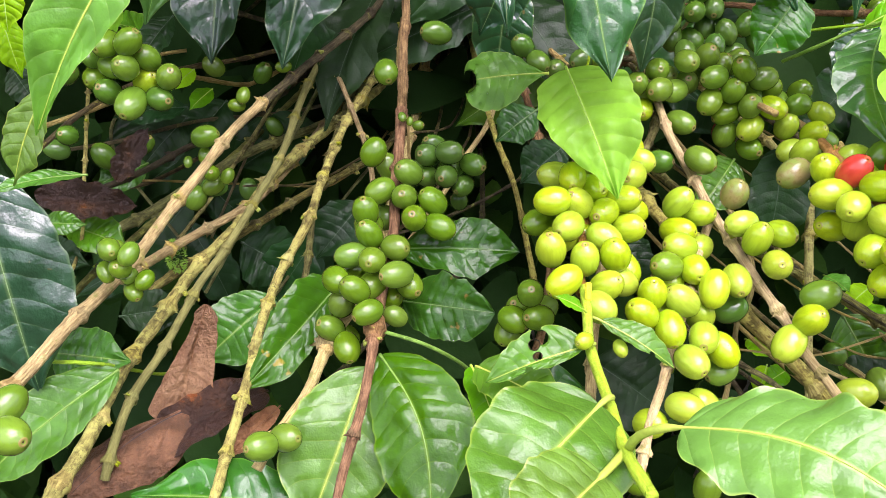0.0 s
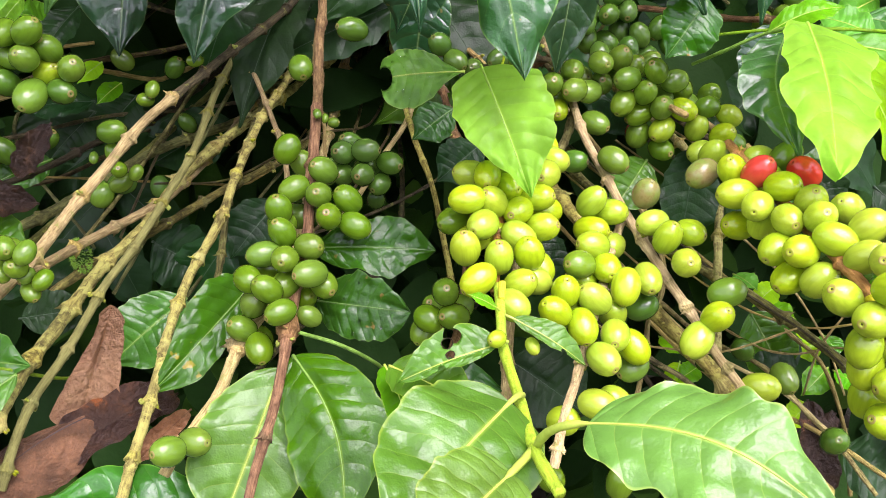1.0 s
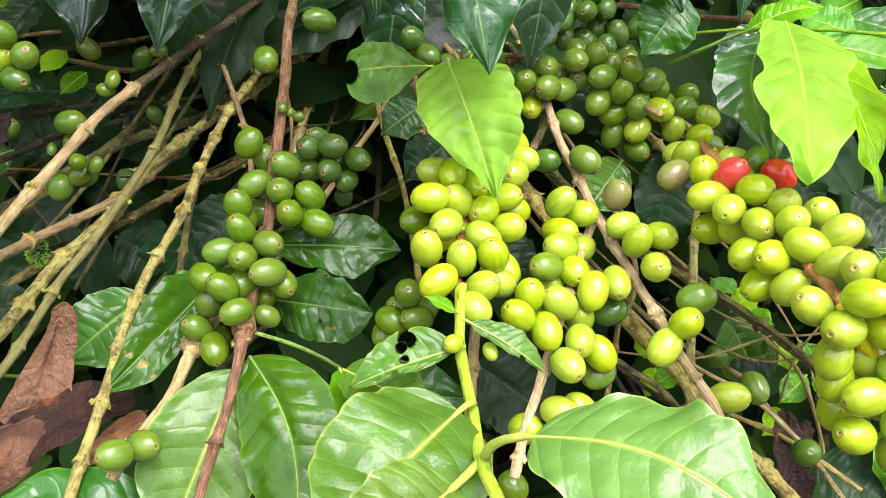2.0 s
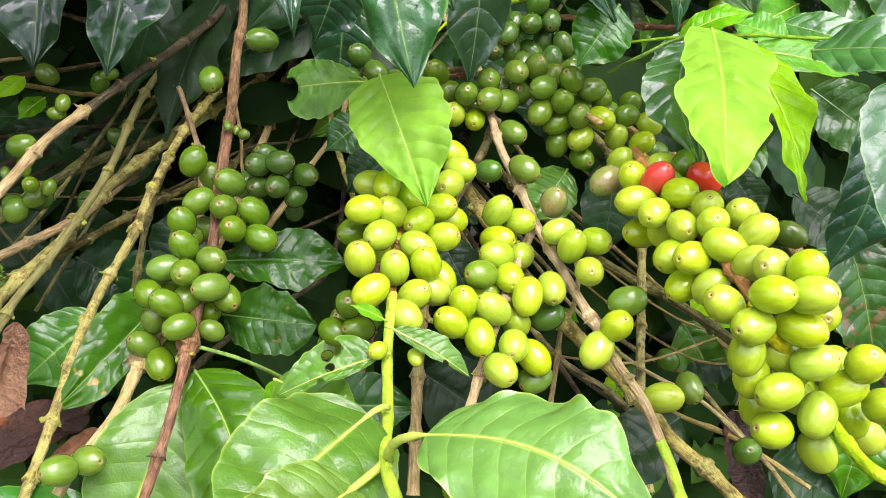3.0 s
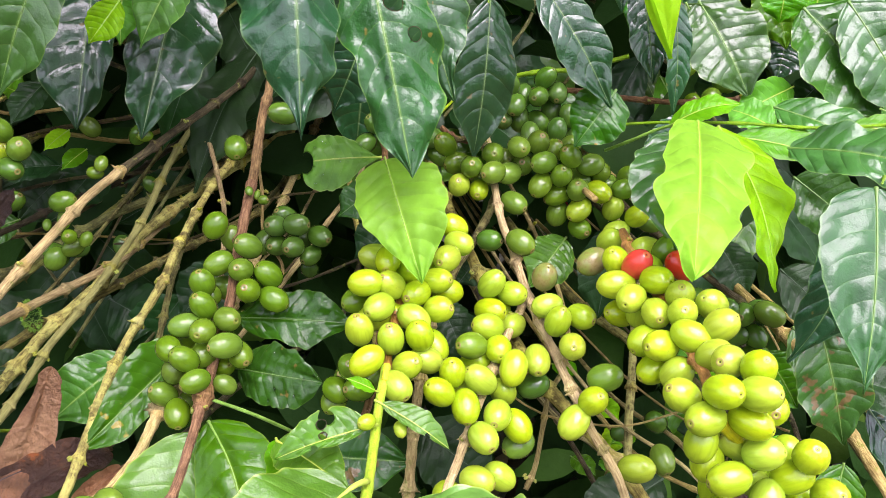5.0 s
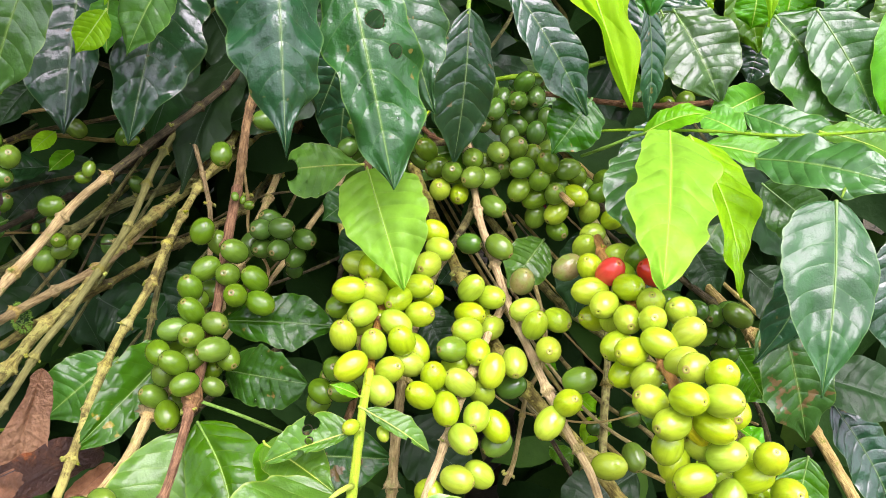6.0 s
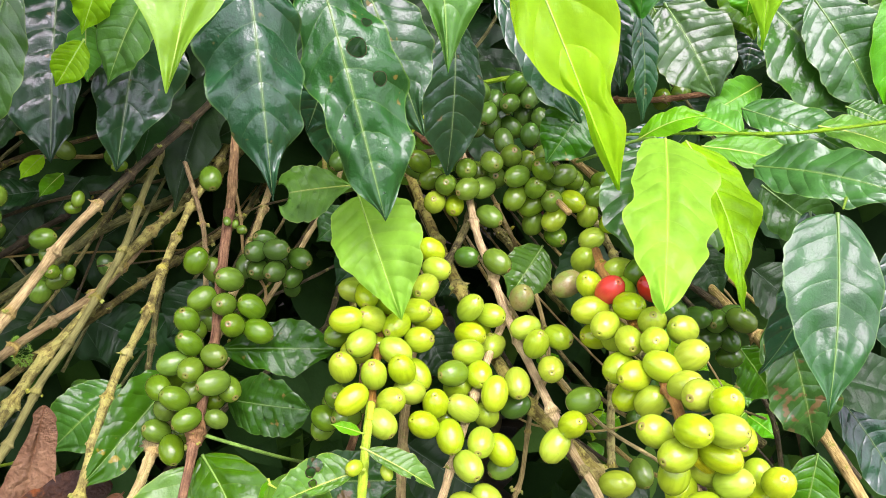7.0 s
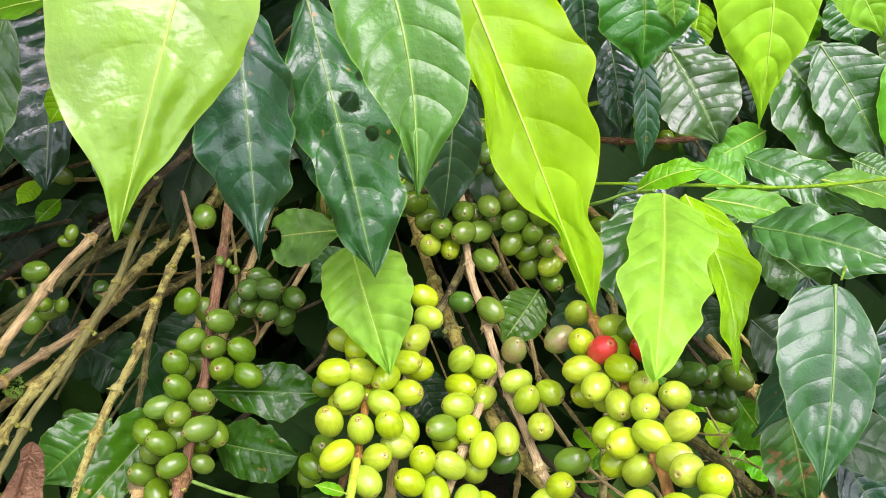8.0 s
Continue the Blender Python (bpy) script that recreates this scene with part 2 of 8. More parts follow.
BARK = {
    "tan": bark_material("tan_bark", (0.24, 0.15, 0.065), (0.57, 0.41, 0.215), 0.06),
    "red": bark_material("reddish_bark", (0.11, 0.048, 0.032), (0.38, 0.21, 0.14), mottle=0.6),
    "moss": bark_material("lichen_bark", (0.13, 0.09, 0.035), (0.5, 0.4, 0.15), 0.14, (0.44, 0.42, 0.1), mottle=0.85),
    "slender": bark_material("smooth_olive_bark", (0.15, 0.135, 0.045), (0.28, 0.25, 0.085), 0.0, mottle=0.35, fibre=0.5),
    "olive": bark_material("olive_bark", (0.07, 0.065, 0.025), (0.24, 0.22, 0.085), 0.06, (0.21, 0.22, 0.045), mottle=0.8),
    "lichen": bark_material("grey_lichen_bark", (0.055, 0.044, 0.02), (0.29, 0.24, 0.1), 0.1, (0.28, 0.28, 0.08), mottle=0.85),
    "pink": bark_material("pinkish_tan_bark", (0.4, 0.24, 0.15), (0.78, 0.57, 0.4), 0.03),
    "black": bark_material("blackened_bark", (0.018, 0.013, 0.01), (0.075, 0.055, 0.042)),
    "brown": bark_material("brown_bark", (0.035, 0.025, 0.015), (0.14, 0.105, 0.065), 0.06, mottle=0.8),
    "joint": bark_material("joint_bark", (0.18, 0.12, 0.06), (0.52, 0.39, 0.2), 0.08, (0.36, 0.35, 0.08)),
    "green": bark_material("green_shoot", (0.269, 0.42, 0.027), (0.448, 0.62, 0.045), 0.0, rough=0.42, fibre=0.3),
    "sprig": bark_material("green_sprig", (0.121, 0.24, 0.027), (0.227, 0.38, 0.045), 0.0, rough=0.42, fibre=0.3),
    "bud": bark_material("bud_skin", (0.211, 0.24, 0.027), (0.36, 0.35, 0.06), 0.0, rough=0.4, fibre=0.3),
    "yellow": bark_material("yellow_shoot", (0.5, 0.42, 0.02), (0.7, 0.55, 0.05), 0.0, rough=0.42, fibre=0.3),
    "orange": bark_material("orange_shoot", (0.32, 0.12, 0.05), (0.62, 0.28, 0.1), 0.0, rough=0.5, fibre=0.6),
}


def cherry_material(name, body, tip, streak=0.14, blotch=0.02, val=0.1, hue=0.008, patch=None):
    m, nt, p = nodes_of(name)
    tc = nt.nodes.new("ShaderNodeTexCoord")
    sep = nt.nodes.new("ShaderNodeSeparateXYZ")
    nt.links.new(tc.outputs["Object"], sep.inputs[0])
    r = math_node(nt, "SQRT", math_node(nt, "ADD", math_node(nt, "MULTIPLY", sep.outputs[0], sep.outputs[0]), math_node(nt, "MULTIPLY", sep.outputs[1], sep.outputs[1])))
    top = math_node(nt, "GREATER_THAN", sep.outputs[2], 0.003)
    along = math_node(nt, "MULTIPLY_ADD", sep.outputs[2], 62.0, 0.5, clamp=True)
    col = mix_col(nt, math_node(nt, "MULTIPLY", along, 0.55), body, tip)
    mot = noise_tex(nt, tc.outputs["Object"], 210, 4, 0.6)
    col = mix_col(nt, math_node(nt, "MULTIPLY", ramp(nt, mot, [(0.4, (0, 0, 0)), (0.7, (1, 1, 1))]), streak), col, tuple(min(1, c * 1.3 + 0.004) for c in body))
    mp = nt.nodes.new("ShaderNodeMapping")
    mp.inputs["Scale"].default_value = (420.0, 420.0, 45.0)
    nt.links.new(tc.outputs["Object"], mp.inputs["Vector"])
    lines = noise_tex(nt, mp.outputs[0], 1.0, 3, 0.6)
    col = mix_col(nt, ramp(nt, lines, [(0.45, (0, 0, 0)), (0.75, (0.45, 0.45, 0.45))]), col, tuple(c * 0.55 for c in body))
    if patch:
        pn = noise_tex(nt, tc.outputs["Object"], 75, 2)
        col = mix_col(nt, ramp(nt, pn, [(0.45, (0, 0, 0)), (0.62, (1, 1, 1))]), col, patch)
    col = vary(nt, col, hue, val, 0.04)
    scar = noise_tex(nt, tc.outputs["Object"], 330, 5, 0.75)
    col = mix_col(nt, ramp(nt, scar, [(0.66 - blotch, (0, 0, 0)), (0.74 - blotch, (0.5, 0.5, 0.5))]), col, (0.16, 0.12, 0.03))
    # the brown scar ring where the flower sat
    ring = math_node(nt, "MULTIPLY", top, math_node(nt, "LESS_THAN", math_node(nt, "ABSOLUTE", math_node(nt, "SUBTRACT", r, 0.00125)), 0.00052))
    who = nt.nodes.new("ShaderNodeObjectInfo")
    faint = math_node(nt, "MULTIPLY_ADD", math_node(nt, "FRACT", math_node(nt, "MULTIPLY", who.outputs["Random"], 5.3)), 0.6, 0.2)
    col = mix_col(nt, math_node(nt, "MULTIPLY", ring, faint), col, (0.26, 0.17, 0.06))
    core = math_node(nt, "MULTIPLY", top, math_node(nt, "LESS_THAN", r, 0.0004))
    col = mix_col(nt, core, col, (0.05, 0.03, 0.015))
    nt.links.new(col, p.inputs["Base Color"])
    rr = math_node(nt, "MULTIPLY_ADD", mot, 0.2, 0.08)
    nt.links.new(rr, p.inputs["Roughness"])
    p.inputs["Specular IOR Level"].default_value = 0.5
    bump(nt, math_node(nt, "ADD", mot, math_node(nt, "MULTIPLY", scar, 0.6)), 0.2, 0.0006, p)
    return m


CHERRY = {
    "g": cherry_material("green_cherry", (0.082, 0.175, 0.009), (0.125, 0.225, 0.0126)),
    "o": cherry_material("olive_green_cherry", (0.0888, 0.182, 0.0108), (0.136, 0.24, 0.0135)),
    "d": cherry_material("dark_green_cherry", (0.0517, 0.13, 0.0126), (0.082, 0.178, 0.0171)),
    "y": cherry_material("yellow_green_cherry", (0.262, 0.402, 0.0085), (0.345, 0.46, 0.01)),
    "r": cherry_material("red_cherry", (0.62, 0.055, 0.008), (0.45, 0.001, 0.008), 0.1, val=0.08, hue=0.004),
    "m": cherry_material("dark_red_cherry", (0.2, 0.015, 0.015), (0.2, 0.03, 0.02), 0.1, val=0.1, hue=0.004),
    "b": cherry_material("scarred_cherry", (0.15, 0.22, 0.03), (0.2, 0.22, 0.05), 0.2, 0.14, patch=(0.24, 0.19, 0.07)),
    "p": cherry_material("turning_cherry", (0.108, 0.17, 0.027), (0.28, 0.11, 0.05), 0.3, 0.03, patch=(0.17, 0.14, 0.04)),
}


def soil_material():
    m, nt, p = nodes_of("damp_soil")
    tc = nt.nodes.new("ShaderNodeTexCoord")
    a, b = noise_tex(nt, tc.outputs["Object"], 6, 6), noise_tex(nt, tc.outputs["Object"], 90, 6, 0.75)
    col = ramp(nt, a, [(0.3, (0.05, 0.048, 0.02)), (0.7, (0.13, 0.12, 0.055))])
    col = mix_col(nt, math_node(nt, "MULTIPLY", b, 0.6), col, (0.03, 0.025, 0.012))
    nt.links.new(col, p.inputs["Base Color"])
    p.inputs["Roughness"].default_value = 0.85
    bump(nt, math_node(nt, "ADD", a, b), 0.9, 0.02, p)
    return m


SOIL = soil_material()


def stuff_leaf_material(name, stops, rough=0.55, trans=0.15):
    m, nt, p = nodes_of(name)
    p.inputs["Specular IOR Level"].default_value = 0.05
    geo = nt.nodes.new("ShaderNodeNewGeometry")
    tc = nt.nodes.new("ShaderNodeTexCoord")
    col = ramp(nt, geo.outputs["Random Per Island"], stops)
    n = noise_tex(nt, tc.outputs["Object"], 80, 4)
    col = mix_col(nt, math_node(nt, "MULTIPLY", n, 0.4), col, tuple(c * 0.4 for c in stops[0][1]))
    nt.links.new(col, p.inputs["Base Color"])
    p.inputs["Roughness"].default_value = rough
    bump(nt, n, 0.5, 0.003, p)
    tr = nt.nodes.new("ShaderNodeBsdfTranslucent")
    nt.links.new(col, tr.inputs["Color"])
    mx = nt.nodes.new("ShaderNodeMixShader")
    mx.inputs[0].default_value = trans
    nt.links.new(p.outputs[0], mx.inputs[1])
    nt.links.new(tr.outputs[0], mx.inputs[2])
    nt.links.new(mx.outputs[0], nt.nodes["Material Output"].inputs["Surface"])
    return m


# greens taken darker so that the colour carries the shade inside the bush
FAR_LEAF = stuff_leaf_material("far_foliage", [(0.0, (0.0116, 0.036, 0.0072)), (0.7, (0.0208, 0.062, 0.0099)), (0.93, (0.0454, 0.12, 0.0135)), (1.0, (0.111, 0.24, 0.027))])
LITTER = stuff_leaf_material("leaf_litter", [(0.0, (0.02, 0.016, 0.006)), (0.45, (0.055, 0.045, 0.016)), (0.75, (0.13, 0.11, 0.045)), (0.92, (0.34, 0.29, 0.13)), (1.0, (0.12, 0.22, 0.04))], 0.7, 0.1)


# ---- builders ----
def part(name, bm, material, parent, label=""):
    me = bpy.data.meshes.new(name)
    bm.to_mesh(me)
    bm.free()
    for poly in me.polygons:
        poly.use_smooth = True
    me.materials.append(material)
    ob = new(name, me)
    ob.parent = parent
    if label:
        ob["label"] = label
    return ob


def spline(pts, per=8):
    """Points along a smooth curve through pts."""
    p = [Vector(q) for q in pts]
    p = [2 * p[0] - p[1]] + p + [2 * p[-1] - p[-2]]
    out = []
    for i in range(1, len(p) - 2):
        a, b, c, d = p[i - 1:i + 3]
        for k in range(per):
            t = k / per
            out.append(0.5 * (2 * b + (c - a) * t + (2 * a - 5 * b + 4 * c - d) * t * t + (3 * b - a - 3 * c + d) * t ** 3))
    return out + [p[-2]]


def tube(line, radius, sides=10):
    """A bmesh tube along line, with UVs (round, metres along). radius: a function of the metres along and the angle."""
    bm = bmesh.new()
    uv = bm.loops.layers.uv.new("UVMap")
    ref = Vector((0.31, -0.2, 0.93))
    rings, marks, far = [], [], 0.0
    for i, c in enumerate(line):
        ahead = (line[min(i + 1, len(line) - 1)] - line[max(i - 1, 0)]).normalized()
        a = (ref - ahead * ref.dot(ahead)).normalized()
        ref = a
        b = ahead.cross(a)
        if i:
            far += (c - line[i - 1]).length
        marks.append(far)
        rings.append([bm.verts.new(c + (a * math.cos(w) + b * math.sin(w)) * radius(far, w)) for w in [2 * math.pi * k / sides for k in range(sides)]])
    for i in range(len(rings) - 1):
        for k in range(sides):
            f = bm.faces.new((rings[i][k], rings[i][(k + 1) % sides], rings[i + 1][(k + 1) % sides], rings[i + 1][k]))
            for lp, (q, v) in zip(f.loops, ((k, i), (k + 1, i), (k + 1, i + 1), (k, i + 1))):
                lp[uv].uv = (q / sides, marks[v])
    bm.faces.new(rings[0][::-1])
    bm.faces.new(rings[-1])
    return bm


def joint_mesh(variant):
    """A swollen knot for a stem of radius 1 along z, with two dried stipules."""
    bm = bmesh.new()
    uv = bm.loops.layers.uv.new("UVMap")
    n, rings = 12, []
    for z, r in ((-1.5, 0.9), (-0.9, 1.06), (-0.35, 1.26), (0.0, 1.42), (0.22, 1.4), (0.34, 1.12), (0.8, 1.02), (1.2, 0.9)):
        row = []
        for k in range(n):
            w = 2 * math.pi * k / n
            lump = 1 + 0.2 * max(0, math.cos(2 * w)) ** 2 * math.exp(-(z / 0.6) ** 2) + 0.1 * noise.noise(Vector((math.cos(w) * 2, math.sin(w) * 2, z * 2.3 + variant * 7)))
            row.append(bm.verts.new((r * lump * math.cos(w), r * lump * math.sin(w), z + 0.12 * math.sin(3 * w + variant))))
        rings.append(row)
    for a, b in zip(rings, rings[1:]):
        for k in range(n):
            f = bm.faces.new((a[k], a[(k + 1) % n], b[(k + 1) % n], b[k]))
            for lp, q in zip(f.loops, (k, k + 1, k + 1, k)):
                lp[uv].uv = (q / n, lp.vert.co.z * 0.0025 + variant)
    for side in (0.0, math.pi):
        c = Matrix.Rotation(side + 0.3 * variant, 4, "Z")
        base = [bm.verts.new(c @ Vector(q)) for q in ((1.1, -0.5, 0.0), (1.1, 0.5, 0.0), (1.2, 0.0, 0.6))]
        tip = bm.verts.new(c @ Vector((2.1 + 0.3 * math.sin(variant + side), 0.1, 0.7)))
        for a, b in ((0, 1), (1, 2), (2, 0)):
            bm.faces.new((base[a], base[b], tip))
    me = bpy.data.meshes.new("joint")
    bm.to_mesh(me)
    bm.free()
    for poly in me.polygons:
        poly.use_smooth = True
    me.materials.append(BARK["joint"])
    return me


def bud_mesh():
    """Three plump little buds on a short neck."""
    bm = bmesh.new()
    for k, (x, y, z, r) in enumerate(((0, 0, 0.0012, 0.0009), (0.0012, 0.0006, 0.0022, 0.0011), (-0.0009, 0.0009, 0.0027, 0.0010))):
        bmesh.ops.create_icosphere(bm, subdivisions=2, radius=r, matrix=Matrix.LocRotScale((x, y, z), Euler((0.4 * k, 0.3, 0)), (1, 1, 1.6)))
    me = bpy.data.meshes.new("bud")
    bm.to_mesh(me)
    bm.free()
    for poly in me.polygons:
        poly.use_smooth = True
    me.materials.append(BARK["bud"])
    return me


JOINTS, BUD = [joint_mesh(v) for v in range(4)], bud_mesh()


def knot(parent, place, ahead, size, k=0, bud=False, bark="joint"):
    ob = new("joint", JOINTS[k % 4])
    ob.material_slots[0].link = "OBJECT"
    ob.material_slots[0].material = BARK[bark]
    ob.parent = parent
    turn = Vector(ahead).to_track_quat("Z", "Y") @ Euler((0, 0, k * 1.3)).to_quaternion()
    ob.matrix_basis = Matrix.LocRotScale(Vector(place) - parent.location, turn, (size, size, size))
    if bud:
        for q in range(2):
            b = new("bud", BUD)
            b.parent = parent
            out = turn @ Vector((math.cos(0.4 + 3 * q), math.sin(0.4 + 3 * q), 0.3))
            b.matrix_basis = Matrix.LocRotScale(Vector(place) - parent.location + out * size * 0.95, out.to_track_quat("Z", "Y"), Vector((1, 1, 1)) * (0.6 + 0.25 * q))
            b["label"] = "small yellow-green flower bud"
    return ob


def wood(name, parent, pts, r0, r1, bark, joint=0.034, swell=0.28, label="", knots=0):
    """A woody length with swollen joints, knobs and uneven thickness, under its branch."""
    base = parent.location if parent else Vector()
    line = [q - base for q in spline(pts, 22)]
    total = sum((line[i + 1] - line[i]).length for i in range(len(line) - 1))
    seed = (pts[0][0] * 37.1 + pts[-1][2] * 91.7) % 7

    def radius(d, w):
        r = r0 + (r1 - r0) * d / total
        off = ((d + seed * 0.01) / joint) % 1.0
        lump = math.exp(-((off - 0.5) / 0.075) ** 2) + 0.6 * math.exp(-((off - 0.62) / 0.03) ** 2)
        rough = noise.noise(Vector((math.cos(w) * 1.4, math.sin(w) * 1.4, d * 130 + seed * 9))) + 0.6 * noise.noise(Vector((math.cos(w) * 2.5, math.sin(w) * 2.5, d * 420 + seed * 5)))
        knob = max(0, math.cos(2 * w + int((d + seed * 0.01) / joint) * 1.57)) ** 3
        return r * (1 + swell * lump * (0.75 + 0.7 * knob) + (0.17 if bark in ("moss", "lichen", "olive") else 0.03 if bark in ("green", "sprig", "yellow", "slender") else 0.1) * rough)

    ob = part(name, tube(line, radius, 12), BARK[bark], parent, label)
    if knots:
        far, k, due = 0.0, 0, 0.5 * joint - seed * 0.01
        while due < 0.004:
            due += joint
        for a, b in zip(line, line[1:]):
            step = (b - a).length
            while far + step > due:
                k += 1
                c = a + (b - a) * ((due - far) / step)
                knot(parent, c + base, b - a, (r0 + (r1 - r0) * due / total) * 1.08, k + int(seed), k % 3 == 0 or (knots > 1 and k % 4 == 1), bark)
                due += joint
            far += step
    return ob


def branch(name, label, pts, r0, r1, bark, group="", joint=0.034, swell=0.28, knots=0):
    """A branch: an Empty at its base with its wood under it."""
    e = new(name)
    e.empty_display_size = 0.01
    e.location = Vector(pts[0])
    tagged(e, label, "branch", group)
    wood("stem", e, pts, r0, r1, bark, joint, swell, knots=knots)
    return e


def cherry_mesh(kind, variant):
    """A cherry lying along z, its flower scar at +z: a lathe with a raised ring and a sunken core."""
    rnd = random.Random(variant)
    half, wide = 0.0086 * rnd.uniform(0.97, 1.04), 0.0065 * rnd.uniform(0.97, 1.03)
    prof = [(0.0, half - 0.0003), (0.0004, half - 0.0003), (0.0008, half - 0.00012), (0.0012, half - 0.00002), (0.0016, half - 0.00012)]
    a0 = math.asin(0.0021 / wide)
    for k in range(13):
        a = a0 + (math.pi - 0.05 - a0) * k / 12
        prof.append((wide * math.sin(a) ** 0.93, half * math.cos(a) - (0.00015 if k == 0 else 0)))
    prof.append((0.0, -half))
    bm = bmesh.new()
    n, rings = 20, []
    for r, z in prof:
        if r == 0.0:
            rings.append([bm.verts.new((0, 0, z))])
            continue
        row = []
        for k in range(n):
            w = 2 * math.pi * k / n
            seam = 1 - 0.02 * math.exp(-(math.sin(w) / 0.22) ** 2)
            q = r * seam * (1 + 0.02 * noise.noise(Vector((math.cos(w) + variant * 5, math.sin(w), z * 200))))
            row.append(bm.verts.new((q * math.cos(w) * 1.03, q * math.sin(w) * 0.97, z)))
        rings.append(row)
    for a, b in zip(rings, rings[1:]):
        for k in range(n):
            quad = [a[k % len(a)], a[(k + 1) % len(a)], b[(k + 1) % len(b)], b[k % len(b)]]
            uniq = [v for i, v in enumerate(quad) if v not in quad[:i]]
            if len(uniq) > 2:
                bm.faces.new(uniq[::-1])
    me = bpy.data.meshes.new("cherry")
    bm.to_mesh(me)
    bm.free()
    for poly in me.polygons:
        poly.use_smooth = True
    me.materials.append(CHERRY[kind])
    return me


CHERRIES = {k: [cherry_mesh(k, v) for v in range(3)] for k in CHERRY}
CHERRY_LABEL = {"r": "glossy red ripe coffee cherry", "m": "dull dark red ripe coffee cherry", "b": "scarred brownish coffee cherry",
                "p": "green coffee cherry with a reddish blush", "y": "yellow-green unripe coffee cherry", "g": "green unripe coffee cherry", "d": "dark green unripe coffee cherry", "o": "olive green unripe coffee cherry"}
count = [0]


def cherry(parent, place, axis, size=1.0, kind="g"):
    size *= 1.05
    count[0] += 1
    ob = new("cherry", CHERRIES[kind][count[0] % 3])
    ob.parent = parent
    k = count[0]
    way = Vector(axis).normalized() + Vector((0.7 * math.sin(2.1 * k), 0.1, 0.5 * math.cos(3.3 * k) - 0.2))
    q = way.normalized().to_track_quat("Z", "Y")
    spin = Euler((0, 0, count[0] * 2.4)).to_quaternion()
    wob = 1 + 0.05 * math.sin(count[0] * 3.7)
    ob.matrix_basis = Matrix.LocRotScale(Vector(place) - parent.location, q @ spin, Vector((size, size, size * wob)))
    ob["label"] = CHERRY_LABEL[kind]
    return ob


def outline(u, p, q, drip=0.6, start=0.68):
    """Half width of a leaf along its length, at most 1, with a drawn-out drip tip."""
    peak = p / (p + q)
    w = (u / peak) ** p * ((1 - u) / (1 - peak)) ** q if 0 < u < 1 else 0.0
    d = min(1, max(0, (u - start) / (0.97 - start)))
    return w * (1 - drip * d * d * (3 - 2 * d))


STATIONS = (0.0, 0.06, 0.18, 0.32, 0.46, 0.6, 0.74, 0.87, 0.96, 1.0)


def traced(row, u):
    """Half width in metres at u along a leaf, row: its half widths in millimetres at STATIONS, or at even steps if they are not eight."""
    v = (0.0, *row, 0.0)
    at = STATIONS if len(row) == 8 else [i / (len(row) + 1) for i in range(len(row) + 2)]
    i = 0
    while i < len(at) - 2 and u > at[i + 1]:
        i += 1
    h = at[i + 1] - at[i]
    k = (u - at[i]) / h
    if i == 0:
        return 0.001 * v[1] * math.sqrt(max(0.0, k))
    m0 = (v[i + 1] - v[i - 1]) / (at[i + 1] - at[i - 1]) * h
    m1 = (v[i + 2] - v[i]) / (at[i + 2] - at[i]) * h if i + 2 < len(v) else v[i + 1] - v[i]
    return 0.001 * max(0.02, v[i] * (2 * k ** 3 - 3 * k * k + 1) + m0 * (k ** 3 - 2 * k * k + k) + v[i + 1] * (3 * k * k - 2 * k ** 3) + m1 * (k ** 3 - k * k))


